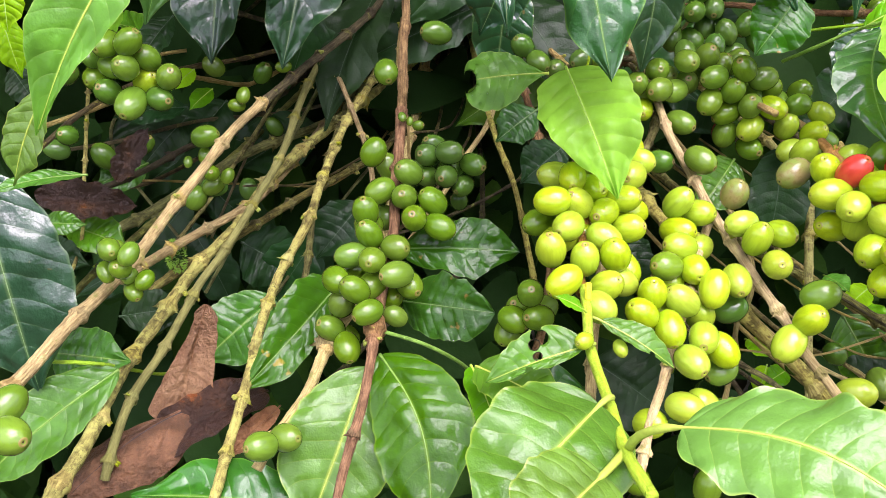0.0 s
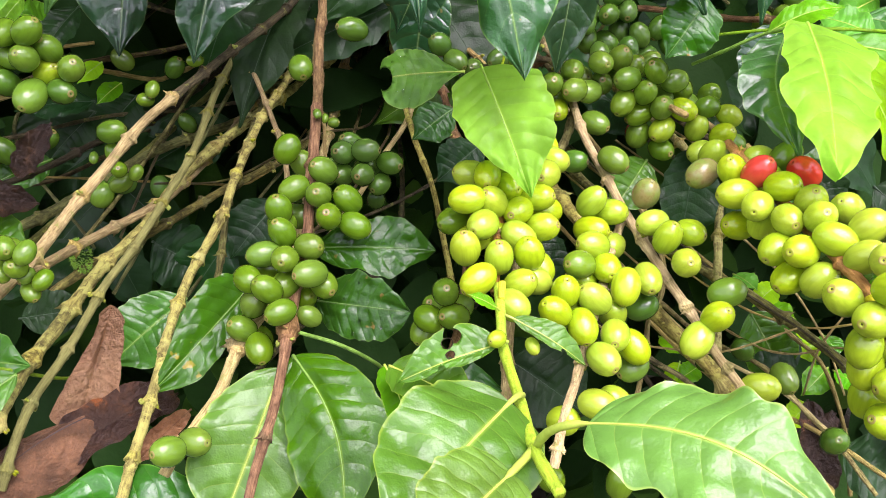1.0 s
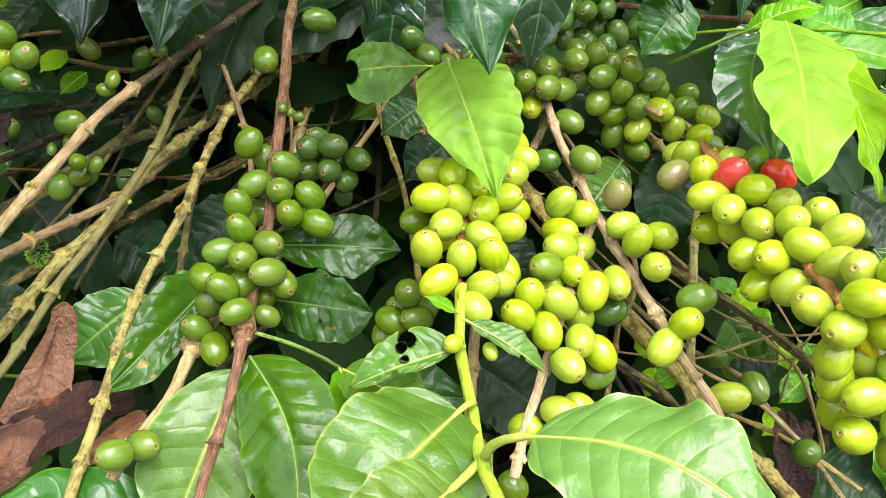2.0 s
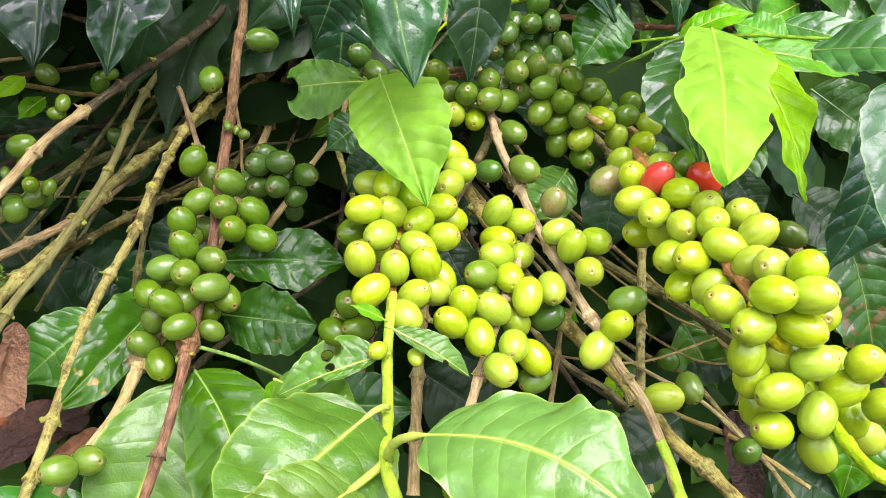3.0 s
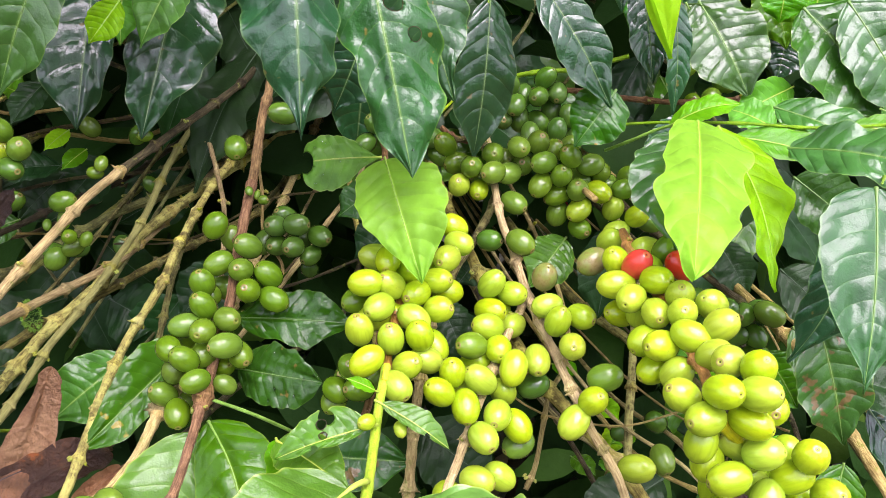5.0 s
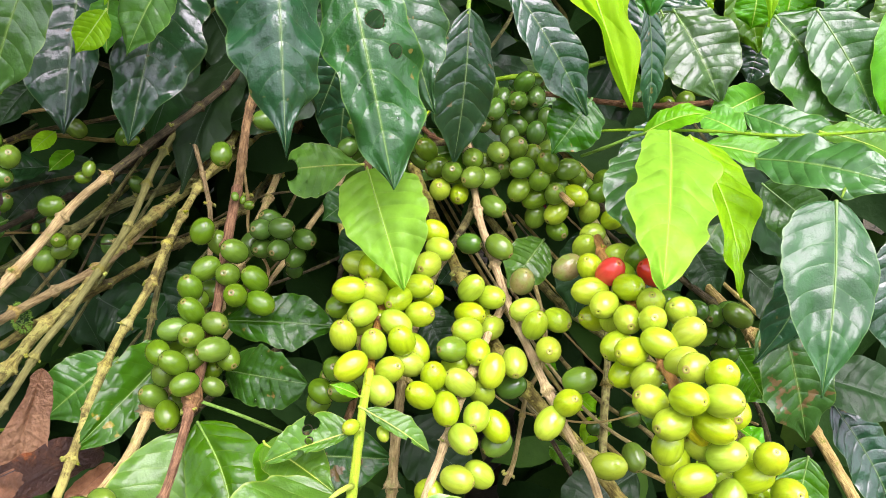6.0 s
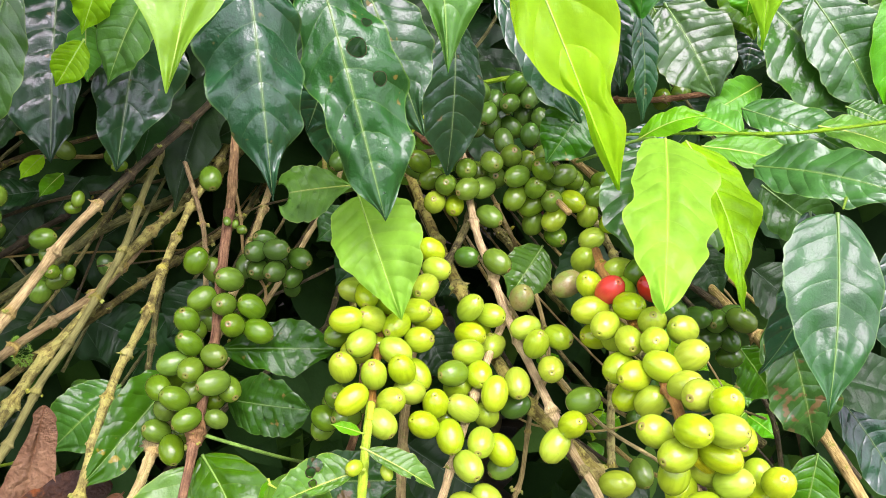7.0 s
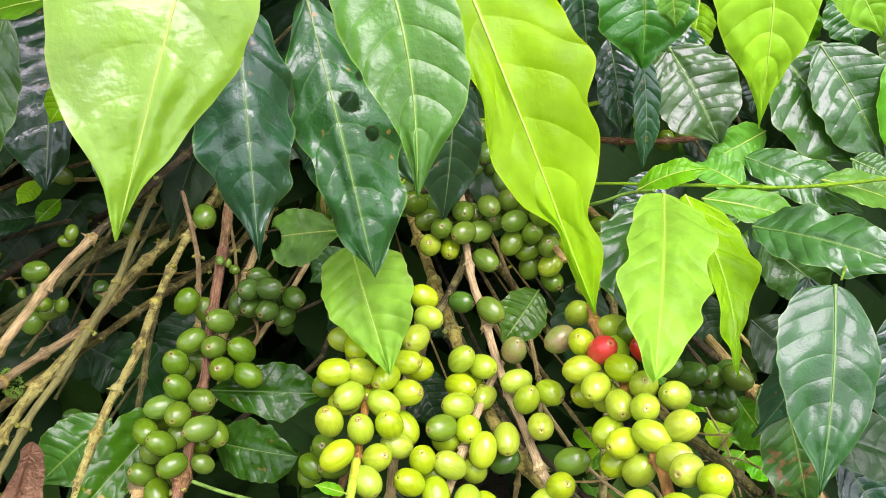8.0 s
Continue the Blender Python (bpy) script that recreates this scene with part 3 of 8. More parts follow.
def leaf(parent, base, tip, face, width, kind="mid", bow=0.06, fold=0.25, wave=0.1, sweep=0.0, twist=0.0, p=0.75, q=0.85,
         holes=(), label="", name="leaf", fine=1, stalk=0.002, seed=0, curl=0.0, drip=0.6, root=None, puff=0.006, petiole=0.0, start=0.68, shape=None):
    """A leaf blade from base to tip with its upper side towards face; its midrib and stalk are a part under it."""
    o = parent.location
    base, tip = Vector(base) - o, Vector(tip) - o
    chord = tip - base
    length = chord.length
    ahead = chord.normalized()
    up = Vector(face)
    up = (up - ahead * up.dot(ahead)).normalized()
    side = ahead.cross(up)
    rnd = random.Random(seed + int(1000 * (abs(base.x) + abs(tip.z) + length)))
    ph = [rnd.uniform(0, 6.28) for _ in range(4)]
    nu, ns = 28 + 28 * fine, 5 + 4 * fine
    drift = rnd.uniform(0, 50)

    def half(u, s):
        """Half width on the side that s lies on."""
        return traced(shape[0 if s < 0 else 1], u) if shape else width / 2 * outline(u, p, q, drip, start)

    def spot(u, s):
        c = base + chord * u + up * (length * (bow * math.sin(math.pi * u) + curl * (u ** 3 - u) * 0.6)) + side * (sweep * length * math.sin(math.pi * u))
        tw = radians(twist) * (u - 0.3)
        sd = side * math.cos(tw) + up * math.sin(tw)
        un = up * math.cos(tw) - side * math.sin(tw)
        lean = bow * math.pi * math.cos(math.pi * u)
        un = (un - ahead * lean).normalized()
        hw = half(u, s)
        a = abs(s)
        k = 0 if s < 0 else 1
        lift = fold * hw * a - 0.12 * hw * a * a
        lift += wave * width * 0.35 * a ** 2.2 * math.sin(2 * math.pi * (2.6 * u) + ph[k]) * min(1, 4 * u * (1 - u) + 0.2)
        lift += wave * width * 0.12 * a ** 3 * math.sin(2 * math.pi * 6.3 * u + ph[2 + k])
        vein = 9 * u - 1.25 * a ** 1.5 + 0.16 * math.sin(7 * u + ph[k])
        lift += puff * width * abs(math.sin(math.pi * vein)) ** 0.7 * (1 - 0.75 * a) * min(1, 6 * a) * min(1, 5 * (1 - u), 5 * u)
        # the blade is never quite flat: broad dents and small cockles
        lift += width * (0.075 * noise.noise(Vector((3.4 * u, 1.5 * s, drift))) + 0.024 * noise.noise(Vector((9 * u, 3.2 * s, drift + 9)))) * min(1, 4 * a) * min(1, 5 * u)
        # shallow scallops along the margin, one to each side vein, and a few uneven nicks
        edge = 1 + a ** 4 * (0.05 * wave * 6 * math.sin(2 * math.pi * 4.7 * u + ph[3 - k]) + 0.011 * math.cos(2 * math.pi * (vein - 0.5)) + 0.03 * noise.noise(Vector((17 * u, 5.0 * k, drift))))
        return c + sd * (s * hw * edge * (1 - 0.1 * abs(fold))) + un * lift

    bm = bmesh.new()
    uv = bm.loops.layers.uv.new("UVMap")
    grid = {}
    us = [0.004 + 0.992 * i / nu for i in range(nu + 1)]
    for i, u in enumerate(us):
        for j in range(-ns, ns + 1):
            s = j / ns
            uu, ss = u, s
            for hu, hs, hr in holes:
                hw = half(u, s) + 1e-6
                dx, dy = (u - hu) * length, (s * hw - hs * width / 2)
                d = math.hypot(dx, dy)
                if 0.45 * hr < d < 1.25 * hr:
                    g = hr * (1 + 0.05 * math.sin(3 * math.atan2(dy, dx) + hu * 40)) / d
                    uu, ss = hu + dx * g / length, (hs * width / 2 + dy * g) / hw
            grid[i, j] = (bm.verts.new(spot(uu, max(-1.02, min(1.02, ss)))), u, s)
    for i in range(nu):
        for j in range(-ns, ns):
            quad = [grid[i, j], grid[i, j + 1], grid[i + 1, j + 1], grid[i + 1, j]]
            mu, ms = sum(g[1] for g in quad) / 4, sum(g[2] for g in quad) / 4
            hw = half(mu, ms)
            if any(math.hypot((mu - hu) * length, ms * hw - hs * width / 2) < 0.85 * hr for hu, hs, hr in holes):
                continue
            f = bm.faces.new([g[0] for g in quad])
            for lp, g in zip(f.loops, quad):
                lp[uv].uv = (g[1], g[2] * 0.5 + 0.5)
    loose = [v for v in bm.verts if not v.link_faces]
    for v in loose:
        bm.verts.remove(v)
    ob = part(name, bm, LEAF[kind], parent, label)
    # the dry brown edge round each eaten hole
    for hu, hs, hr in holes:
        ring = []
        for k in range(25):
            w = 2 * math.pi * k / 24
            r = hr * (1.02 + 0.05 * math.sin(3 * w + hu * 40))
            u = hu + r * math.cos(w) / length
            s = (hs * width / 2 + r * math.sin(w)) / (half(u, hs) + 1e-6)
            if 0.02 < u < 0.98 and abs(s) < 0.98:
                ring.append(spot(u, s))
        if len(ring) == 25:
            part("eaten_edge", tube(ring, lambda d, w: 0.00022 + 0.00008 * math.sin(d * 2500), 5), BARK["brown"], ob, "dry brown edge of an insect hole")
    # midrib, standing proud of the blade, running back into the stalk
    reach = 0.82 if any(h[0] > 0.9 and abs(h[1]) < 0.2 for h in holes) else 0.97
    line = [spot(0.02 + (reach - 0.02) * i / 16, 0) + up * 0.0001 for i in range(17)]
    back = (line[0] - line[1]).normalized()
    if root:
        r = Vector(root) - o
        reach = (r - line[0]).length
        bend = line[0] + back * reach * 0.5
        line = [r * (1 - k) ** 2 + bend * 2 * k * (1 - k) + line[0] * k * k for k in (0, 0.2, 0.4, 0.6, 0.8)] + line
        stalk = reach
    else:
        line = [line[0] + back * stalk * k + up * (-0.12 * stalk * k * k) for k in (1.0, 0.5)] + line
    total = length + stalk
    thick = (0.0002 + 0.0035 * width) if kind in ("dark", "aged", "deep", "gloss") else (0.0003 + 0.0055 * width) if kind == "pale" else 0.0003 + 0.005 * width
    petiole = petiole or 0.0004 + 0.0105 * width
    neck = stalk + 0.03 * length
    bm = tube(line, lambda d, w: max(0.00012, thick * (1 - 0.86 * min(1, d / total)), petiole * (1.15 - 0.3 * d / neck if d < stalk else 0.85 * (neck - d) / (neck - stalk)) if d < neck else 0), 8)
    part("midrib", bm, RIB[kind], ob)
    return ob


def loose_leaves(name, label, places, material, rnd, size=(0.07, 0.13)):
    """Many small curved leaves joined in one mesh. places: (point, heading, upward) for each."""
    verts, faces = [], []
    for c, d, up in places:
        d = d.normalized()
        up = (up - d * up.dot(d)).normalized()
        side = d.cross(up)
        ln = rnd.uniform(*size)
        w, bw = ln * rnd.uniform(0.34, 0.46), rnd.uniform(0.03, 0.16)
        k0 = len(verts)
        for i in range(7):
            u = i / 6
            hw = w / 2 * outline(min(0.985, max(0.02, u)), 0.75, 0.85)
            mid = c + d * (u * ln) + up * (bw * ln * math.sin(math.pi * u))
            wob = 0.12 * w * math.sin(7 * u + k0)
            verts += [mid - side * hw + up * (hw * 0.25 + wob), mid, mid + side * hw + up * (hw * 0.25 - wob)]
        for i in range(6):
            for k in range(2):
                a = k0 + 3 * i + k
                faces.append((a, a + 1, a + 4, a + 3))
    me = bpy.data.meshes.new(name)
    me.from_pydata([tuple(v) for v in verts], [], faces)
    for poly in me.polygons:
        poly.use_smooth = True
    me.materials.append(material)
    return tagged(new(name, me), label, "foliage", kind="stuff")


def droplet(place, size):
    """A clear water drop hanging by its narrow end."""
    m = bpy.data.materials.get("water") or nodes_of("water")[0]
    p = m.node_tree.nodes["Principled BSDF"]
    p.inputs["Transmission Weight"].default_value, p.inputs["Roughness"].default_value, p.inputs["IOR"].default_value = 1.0, 0.0, 1.33
    bm = bmesh.new()
    bmesh.ops.create_uvsphere(bm, u_segments=16, v_segments=10, radius=size)
    for v in bm.verts:
        if v.co.z > 0:
            v.co.z *= 1.35
            v.co.x *= 1 - 0.35 * v.co.z / size
            v.co.y *= 1 - 0.35 * v.co.z / size
    ob = part("water_drop", bm, m, None)
    ob.location = place
    return tagged(ob, "clear water drop hanging from a cherry", "water drop")


def rain_drops(blade, face, number, seed, low=0.0, size=(0.0004, 0.0011)):
    """Small clear drops lying on the upper side of a leaf, in its lower part past the fraction low."""
    m = bpy.data.materials.get("water")
    r = random.Random(seed)
    polys = list(blade.data.polygons)
    for _ in range(number):
        f = polys[int(len(polys) * r.uniform(low, 0.98))]
        n = f.normal if f.normal.dot(Vector(face)) > 0 else -f.normal
        d = r.uniform(*size) * r.uniform(0.6, 1.0)
        bm = bmesh.new()
        bmesh.ops.create_icosphere(bm, subdivisions=2, radius=d, matrix=Matrix.Translation(f.center + n * d * 0.15) @ n.to_track_quat("Z", "Y").to_matrix().to_4x4() @ Matrix.Diagonal((1, r.uniform(0.8, 1.4), 0.55, 1)))
        part("rain_drop", bm, m, blade, "clear rain drop")


def moss_clump(parent, place, size):
    """A tuft of bright moss on bark: many short stubby blades."""
    r = random.Random(5)
    bm = bmesh.new()
    c = Vector(place) - parent.location
    for _ in range(700):
        d = Vector((r.gauss(0, 1), r.gauss(-0.5, 1), r.gauss(0, 1))).normalized()
        a = c + Vector((d.x * size * 0.5, d.y * size * 0.4, d.z * size))
        side = d.cross(Vector((r.gauss(0, 1), r.gauss(0, 1), 1))).normalized() * size * 0.05
        b = a + d * size * r.uniform(0.06, 0.2)
        q = [bm.verts.new(v) for v in (a - side, a + side, b)]
        bm.faces.new(q)
    return part("moss", bm, BARK["sprig"], parent, "bright green moss tuft")


# ---- the ground and the depth of the bush ----
def ground_sheet():
    bm = bmesh.new()
    bmesh.ops.create_grid(bm, x_segments=60, y_segments=60, size=4.0)
    for v in bm.verts:
        v.co.z = 0.05 * noise.noise(v.co * 1.3) + 0.015 * noise.noise(v.co * 6)
        rim = max(abs(v.co.x), abs(v.co.y))
        if rim > 3.95:
            v.co.x, v.co.y, v.co.z = v.co.x * 75, v.co.y * 75, 0.0
    me = bpy.data.meshes.new("ground")
    bm.to_mesh(me)
    bm.free()
    me.materials.append(SOIL)
    tagged(new("ground", me), "damp brown soil under the coffee bush", "ground", kind="structure")


ground_sheet()
rnd = random.Random(11)


loose_leaves("leaf_litter", "dry brown fallen leaves lying on damp soil",
             [(Vector((0.1 + rnd.gauss(0, 1.7), 0.9 + rnd.gauss(0, 1.5), rnd.uniform(0.02, 0.07))), Vector((rnd.gauss(0, 1), rnd.gauss(0, 1), 0.1)), Vector((rnd.gauss(0, 0.3), rnd.gauss(0, 0.3), 1))) for _ in range(3600)],
             LITTER, rnd)


def in_bush(x, y, z):
    """Whether a point lies in the rounded mass of the bush."""
    return ((x - 0.05) / 1.5) ** 2 + ((y - 1.2) / 1.05) ** 2 + ((z - 0.95) / 1.1) ** 2 < 1 + 0.25 * noise.noise(Vector((x, y, z)) * 2.2)


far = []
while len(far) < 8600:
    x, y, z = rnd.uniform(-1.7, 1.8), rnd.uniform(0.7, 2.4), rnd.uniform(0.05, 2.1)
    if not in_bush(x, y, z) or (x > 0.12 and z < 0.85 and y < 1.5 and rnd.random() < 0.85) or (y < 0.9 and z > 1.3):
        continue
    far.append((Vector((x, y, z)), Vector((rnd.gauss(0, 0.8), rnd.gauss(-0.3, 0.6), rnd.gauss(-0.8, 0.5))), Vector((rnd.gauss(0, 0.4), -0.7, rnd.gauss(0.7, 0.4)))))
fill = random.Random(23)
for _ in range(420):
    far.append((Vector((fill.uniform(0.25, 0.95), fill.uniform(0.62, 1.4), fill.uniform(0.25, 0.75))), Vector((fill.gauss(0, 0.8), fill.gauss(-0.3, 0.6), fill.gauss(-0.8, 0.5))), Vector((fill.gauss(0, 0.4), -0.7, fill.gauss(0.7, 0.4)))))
loose_leaves("inner_foliage", "dense leaves inside the bush, shade put into their dark green", far, FAR_LEAF, rnd, (0.09, 0.16))
# unseen crown, added above the view to keep sky light off the branches
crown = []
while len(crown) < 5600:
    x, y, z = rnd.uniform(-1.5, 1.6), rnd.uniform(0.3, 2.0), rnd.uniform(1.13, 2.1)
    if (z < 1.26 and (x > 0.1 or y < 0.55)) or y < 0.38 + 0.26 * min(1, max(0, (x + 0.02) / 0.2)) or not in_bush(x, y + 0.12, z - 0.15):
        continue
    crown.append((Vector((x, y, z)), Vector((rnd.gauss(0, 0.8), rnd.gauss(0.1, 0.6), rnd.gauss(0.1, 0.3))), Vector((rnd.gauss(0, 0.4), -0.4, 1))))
# a few lower leaves, also out of view, for more shade on the left
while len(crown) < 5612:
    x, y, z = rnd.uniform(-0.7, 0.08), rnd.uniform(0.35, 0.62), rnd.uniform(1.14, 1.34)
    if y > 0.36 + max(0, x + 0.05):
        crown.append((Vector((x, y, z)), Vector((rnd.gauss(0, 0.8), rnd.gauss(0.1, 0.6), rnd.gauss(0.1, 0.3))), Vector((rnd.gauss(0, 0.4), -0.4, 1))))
loose_leaves("shading_crown", "unseen leafy crown added to shade the bush", crown, FAR_LEAF, rnd, (0.09, 0.16))
# invented bushes behind the camera that cut off low sky light and reflections
for k in range(5):
    a = math.pi * (0.22 + 0.192 * k)
    mid, mass = Vector((0.1 + 2.9 * math.cos(a), 0.25 - 2.7 * math.sin(a), 0.8)), []
    while len(mass) < 1200:
        d = Vector((rnd.gauss(0, 1), rnd.gauss(0, 1), rnd.gauss(0, 1))).normalized() * rnd.uniform(0.55, 1.0) * (1 + 0.3 * noise.noise(mid + Vector((rnd.random(), k, 0))))
        c = mid + Vector((d.x * 0.95, d.y * 0.85, d.z * 0.9))
        if c.z > 0.1:
            mass.append((c, Vector((rnd.gauss(0, 0.8), rnd.gauss(0, 0.8), rnd.gauss(-0.8, 0.5))), Vector((d.x, d.y, 1))))
    loose_leaves("sky_blocking_bush", "unseen leafy mass added to block the low sky", mass, FAR_LEAF, rnd, (0.13, 0.22))

# leaves added out of view, only to shade the inner left branches
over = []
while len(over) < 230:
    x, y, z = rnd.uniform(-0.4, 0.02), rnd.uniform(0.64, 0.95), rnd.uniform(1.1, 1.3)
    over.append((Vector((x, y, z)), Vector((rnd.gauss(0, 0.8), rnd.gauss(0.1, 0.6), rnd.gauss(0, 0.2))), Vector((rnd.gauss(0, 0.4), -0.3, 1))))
loose_leaves("shading_leaves", "unseen leaves added to shade the inside of the bush", over, FAR_LEAF, rnd, (0.09, 0.15))

trunk = new("coffee_trunk")
trunk.location = (0.0, 1.35, 0.0)
tagged(trunk, "upright grey-brown coffee trunk rising from the soil", "trunk")
wood("stem", trunk, [(0.0, 1.35, -0.05), (-0.02, 1.34, 0.6), (0.01, 1.33, 1.2), (0.0, 1.35, 1.9)], 0.026, 0.016, "brown", 0.12, 0.15)


# ---- branches, cherries and leaves ----
# upper length: dark old bark, with the shade under the leaves in its brown
br_left = branch("fruiting_branch", "long pale tan branch with swollen joints and a few green cherries", [(0, 1.33, 1.0507), (0.0115, 1.0966, 1.0382), (0.0158, 0.9214, 1.0257), (0.014, 0.8232, 1.0157), (0.0092, 0.7715, 1.0077), (0.0025, 0.7458, 1.0007), (-0.0335, 0.669, 0.968), (-0.0488, 0.6255, 0.9518), (-0.0838, 0.5654, 0.9337), (-0.1037, 0.5241, 0.9239)], 0.0023, 0.0026, "brown", "drooping branches", 0.03, 0.28, 1)
wood("stem", br_left, [(-0.1016, 0.5314, 0.9247), (-0.1146, 0.4918, 0.9191), (-0.1264, 0.4653, 0.907), (-0.1389, 0.4326, 0.8943), (-0.1461, 0.4007, 0.8865), (-0.1519, 0.3798, 0.8827), (-0.1618, 0.3486, 0.8784), (-0.1703, 0.3221, 0.8722), (-0.1818, 0.3005, 0.8649)], 0.0026, 0.0032, "tan", 0.045, 0.28, "pale tan lower length of the branch", knots=1)
br_d = branch("fruiting_branch", "reddish brown drooping branch with a bunch of green coffee cherries", [(-0.0213, 0.5068, 0.9238), (-0.0214, 0.4763, 0.9117), (-0.0225, 0.4473, 0.8915), (-0.0226, 0.4325, 0.8825), (-0.0274, 0.4065, 0.8612), (-0.0299, 0.3892, 0.8501), (-0.0321, 0.3618, 0.8383), (-0.0351, 0.3479, 0.8285), (-0.0408, 0.332, 0.8134), (-0.0437, 0.3151, 0.8038)], 0.0032, 0.0022, "red", "fruiting branches", 0.05, 0.28, 2)
wood("stem", br_d, [(-0.0249, 0.6305, 0.9802), (-0.0219, 0.5864, 0.9602), (-0.0225, 0.559, 0.9492), (-0.0213, 0.52, 0.9296), (-0.0214, 0.4981, 0.9201)], 0.0027, 0.0030, "red", 0.05, 0.28, "")
br_c = branch("fruiting_branch", "knobbly tan branch with lichen on its bark", [(0, 1.33, 0.9749), (-0.014, 1.0986, 0.9581), (-0.025, 0.9236, 0.9441), (-0.0318, 0.8241, 0.935), (-0.0358, 0.7706, 0.9291), (-0.0383, 0.7426, 0.9249), (-0.0497, 0.6374, 0.904), (-0.0619, 0.5747, 0.894), (-0.0717, 0.5159, 0.8772), (-0.0779, 0.4876, 0.861), (-0.093, 0.4632, 0.8376), (-0.0986, 0.4303, 0.8237), (-0.1004, 0.408, 0.8125), (-0.1041, 0.3852, 0.7983), (-0.1071, 0.3682, 0.7881), (-0.1091, 0.3514, 0.7791), (-0.1133, 0.3385, 0.7637)], 0.0020, 0.0028, "moss", "drooping branches", 0.03, 0.4, 2)
br_c2 = branch("fruiting_branch", "short mossy side branch among longer ones", [(0, 1.33, 0.9295), (-0.0296, 1.069, 0.9091), (-0.0511, 0.8727, 0.894), (-0.0625, 0.7621, 0.8857), (-0.0679, 0.7034, 0.8814), (-0.07, 0.6737, 0.8795), (-0.0739, 0.5711, 0.8736), (-0.0807, 0.5316, 0.8511), (-0.0808, 0.4927, 0.8323), (-0.0833, 0.4798, 0.8166)], 0.0020, 0.0020, "lichen", "drooping branches", 0.04, 0.28, 1)
br_a = branch("fruiting_branch", "slender smooth olive-green branch with neat joints", [(0, 1.33, 0.9816), (-0.0291, 1.0903, 0.964), (-0.0511, 0.9093, 0.9498), (-0.0637, 0.8068, 0.9409), (-0.0705, 0.7519, 0.9353), (-0.0742, 0.7235, 0.9316), (-0.0906, 0.5979, 0.9106), (-0.1006, 0.5424, 0.8834), (-0.1142, 0.5184, 0.8627), (-0.128, 0.4847, 0.8445), (-0.139, 0.4626, 0.8339), (-0.1454, 0.4506, 0.8239), (-0.1538, 0.4231, 0.8115), (-0.1621, 0.3962, 0.803), (-0.1653, 0.3741, 0.7928), (-0.1697, 0.361, 0.7761)], 0.0020, 0.0025, "slender", "drooping branches", 0.035, 0.35, 2)
br_b = branch("fruiting_branch", "thick yellowish lichen-crusted branch", [(0, 1.33, 0.9322), (-0.0038, 1.0941, 0.9117), (-0.0102, 0.9163, 0.8966), (-0.0172, 0.8159, 0.8883), (-0.0239, 0.7624, 0.8841), (-0.0308, 0.7351, 0.8822), (-0.0715, 0.6325, 0.8762), (-0.1114, 0.5684, 0.8585), (-0.1281, 0.5152, 0.8444), (-0.1461, 0.4829, 0.8338), (-0.157, 0.4406, 0.8245), (-0.1666, 0.3985, 0.8161), (-0.1723, 0.3556, 0.8033), (-0.1785, 0.3241, 0.797), (-0.1852, 0.3117, 0.7848)], 0.0026, 0.0038, "moss", "drooping branches", 0.04, 0.25, 2)
br_b2 = branch("fruiting_branch", "thin lichen-spotted branch in the shade", [(0, 1.33, 0.8872), (-0.0084, 1.0522, 0.8664), (-0.0201, 0.8456, 0.8511), (-0.0318, 0.7315, 0.8429), (-0.0428, 0.6731, 0.8389), (-0.0535, 0.6459, 0.8372), (-0.0966, 0.5845, 0.8343), (-0.13, 0.533, 0.8304), (-0.1483, 0.5025, 0.8301), (-0.1678, 0.4714, 0.8266), (-0.1772, 0.4601, 0.8198)], 0.0024, 0.0028, "lichen", "drooping branches", 0.034, 0.28, 1)
br_b3 = branch("fruiting_branch", "pale tan side branch with knobbly joints", [(0, 1.33, 0.9009), (-0.0414, 1.0008, 0.8797), (-0.0763, 0.7571, 0.8642), (-0.0994, 0.6238, 0.8561), (-0.1149, 0.5566, 0.8523), (-0.1262, 0.5265, 0.8509), (-0.1514, 0.4857, 0.8498), (-0.1609, 0.4462, 0.8563), (-0.1644, 0.4168, 0.8625)], 0.0024, 0.0028, "tan", "drooping branches", 0.034, 0.28, 1)
br_b4 = branch("fruiting_branch", "mossy branch lying across behind the others", [(0, 1.33, 0.9039), (-0.0242, 1.0586, 0.8841), (-0.0488, 0.858, 0.8692), (-0.0688, 0.7485, 0.8607), (-0.085, 0.6935, 0.8562), (-0.0993, 0.6692, 0.8539), (-0.1444, 0.6277, 0.8491), (-0.1808, 0.5852, 0.8382), (-0.2077, 0.5628, 0.8268), (-0.2487, 0.5403, 0.8143), (-0.2806, 0.5283, 0.8035)], 0.0028, 0.0036, "olive", "drooping branches", 0.06, 0.28, 1)
br_b5 = branch("fruiting_branch", "thin mossy branch in the shade", [(0, 1.33, 0.8991), (-0.0531, 1.0438, 0.8845), (-0.0963, 0.8314, 0.8713), (-0.1237, 0.7145, 0.8618), (-0.141, 0.655, 0.8548), (-0.1529, 0.6277, 0.8491), (-0.1812, 0.5844, 0.8341), (-0.2055, 0.5417, 0.8223), (-0.235, 0.5177, 0.8011), (-0.2523, 0.5043, 0.783)], 0.0024, 0.0024, "olive", "drooping branches", 0.05, 0.28, 1)
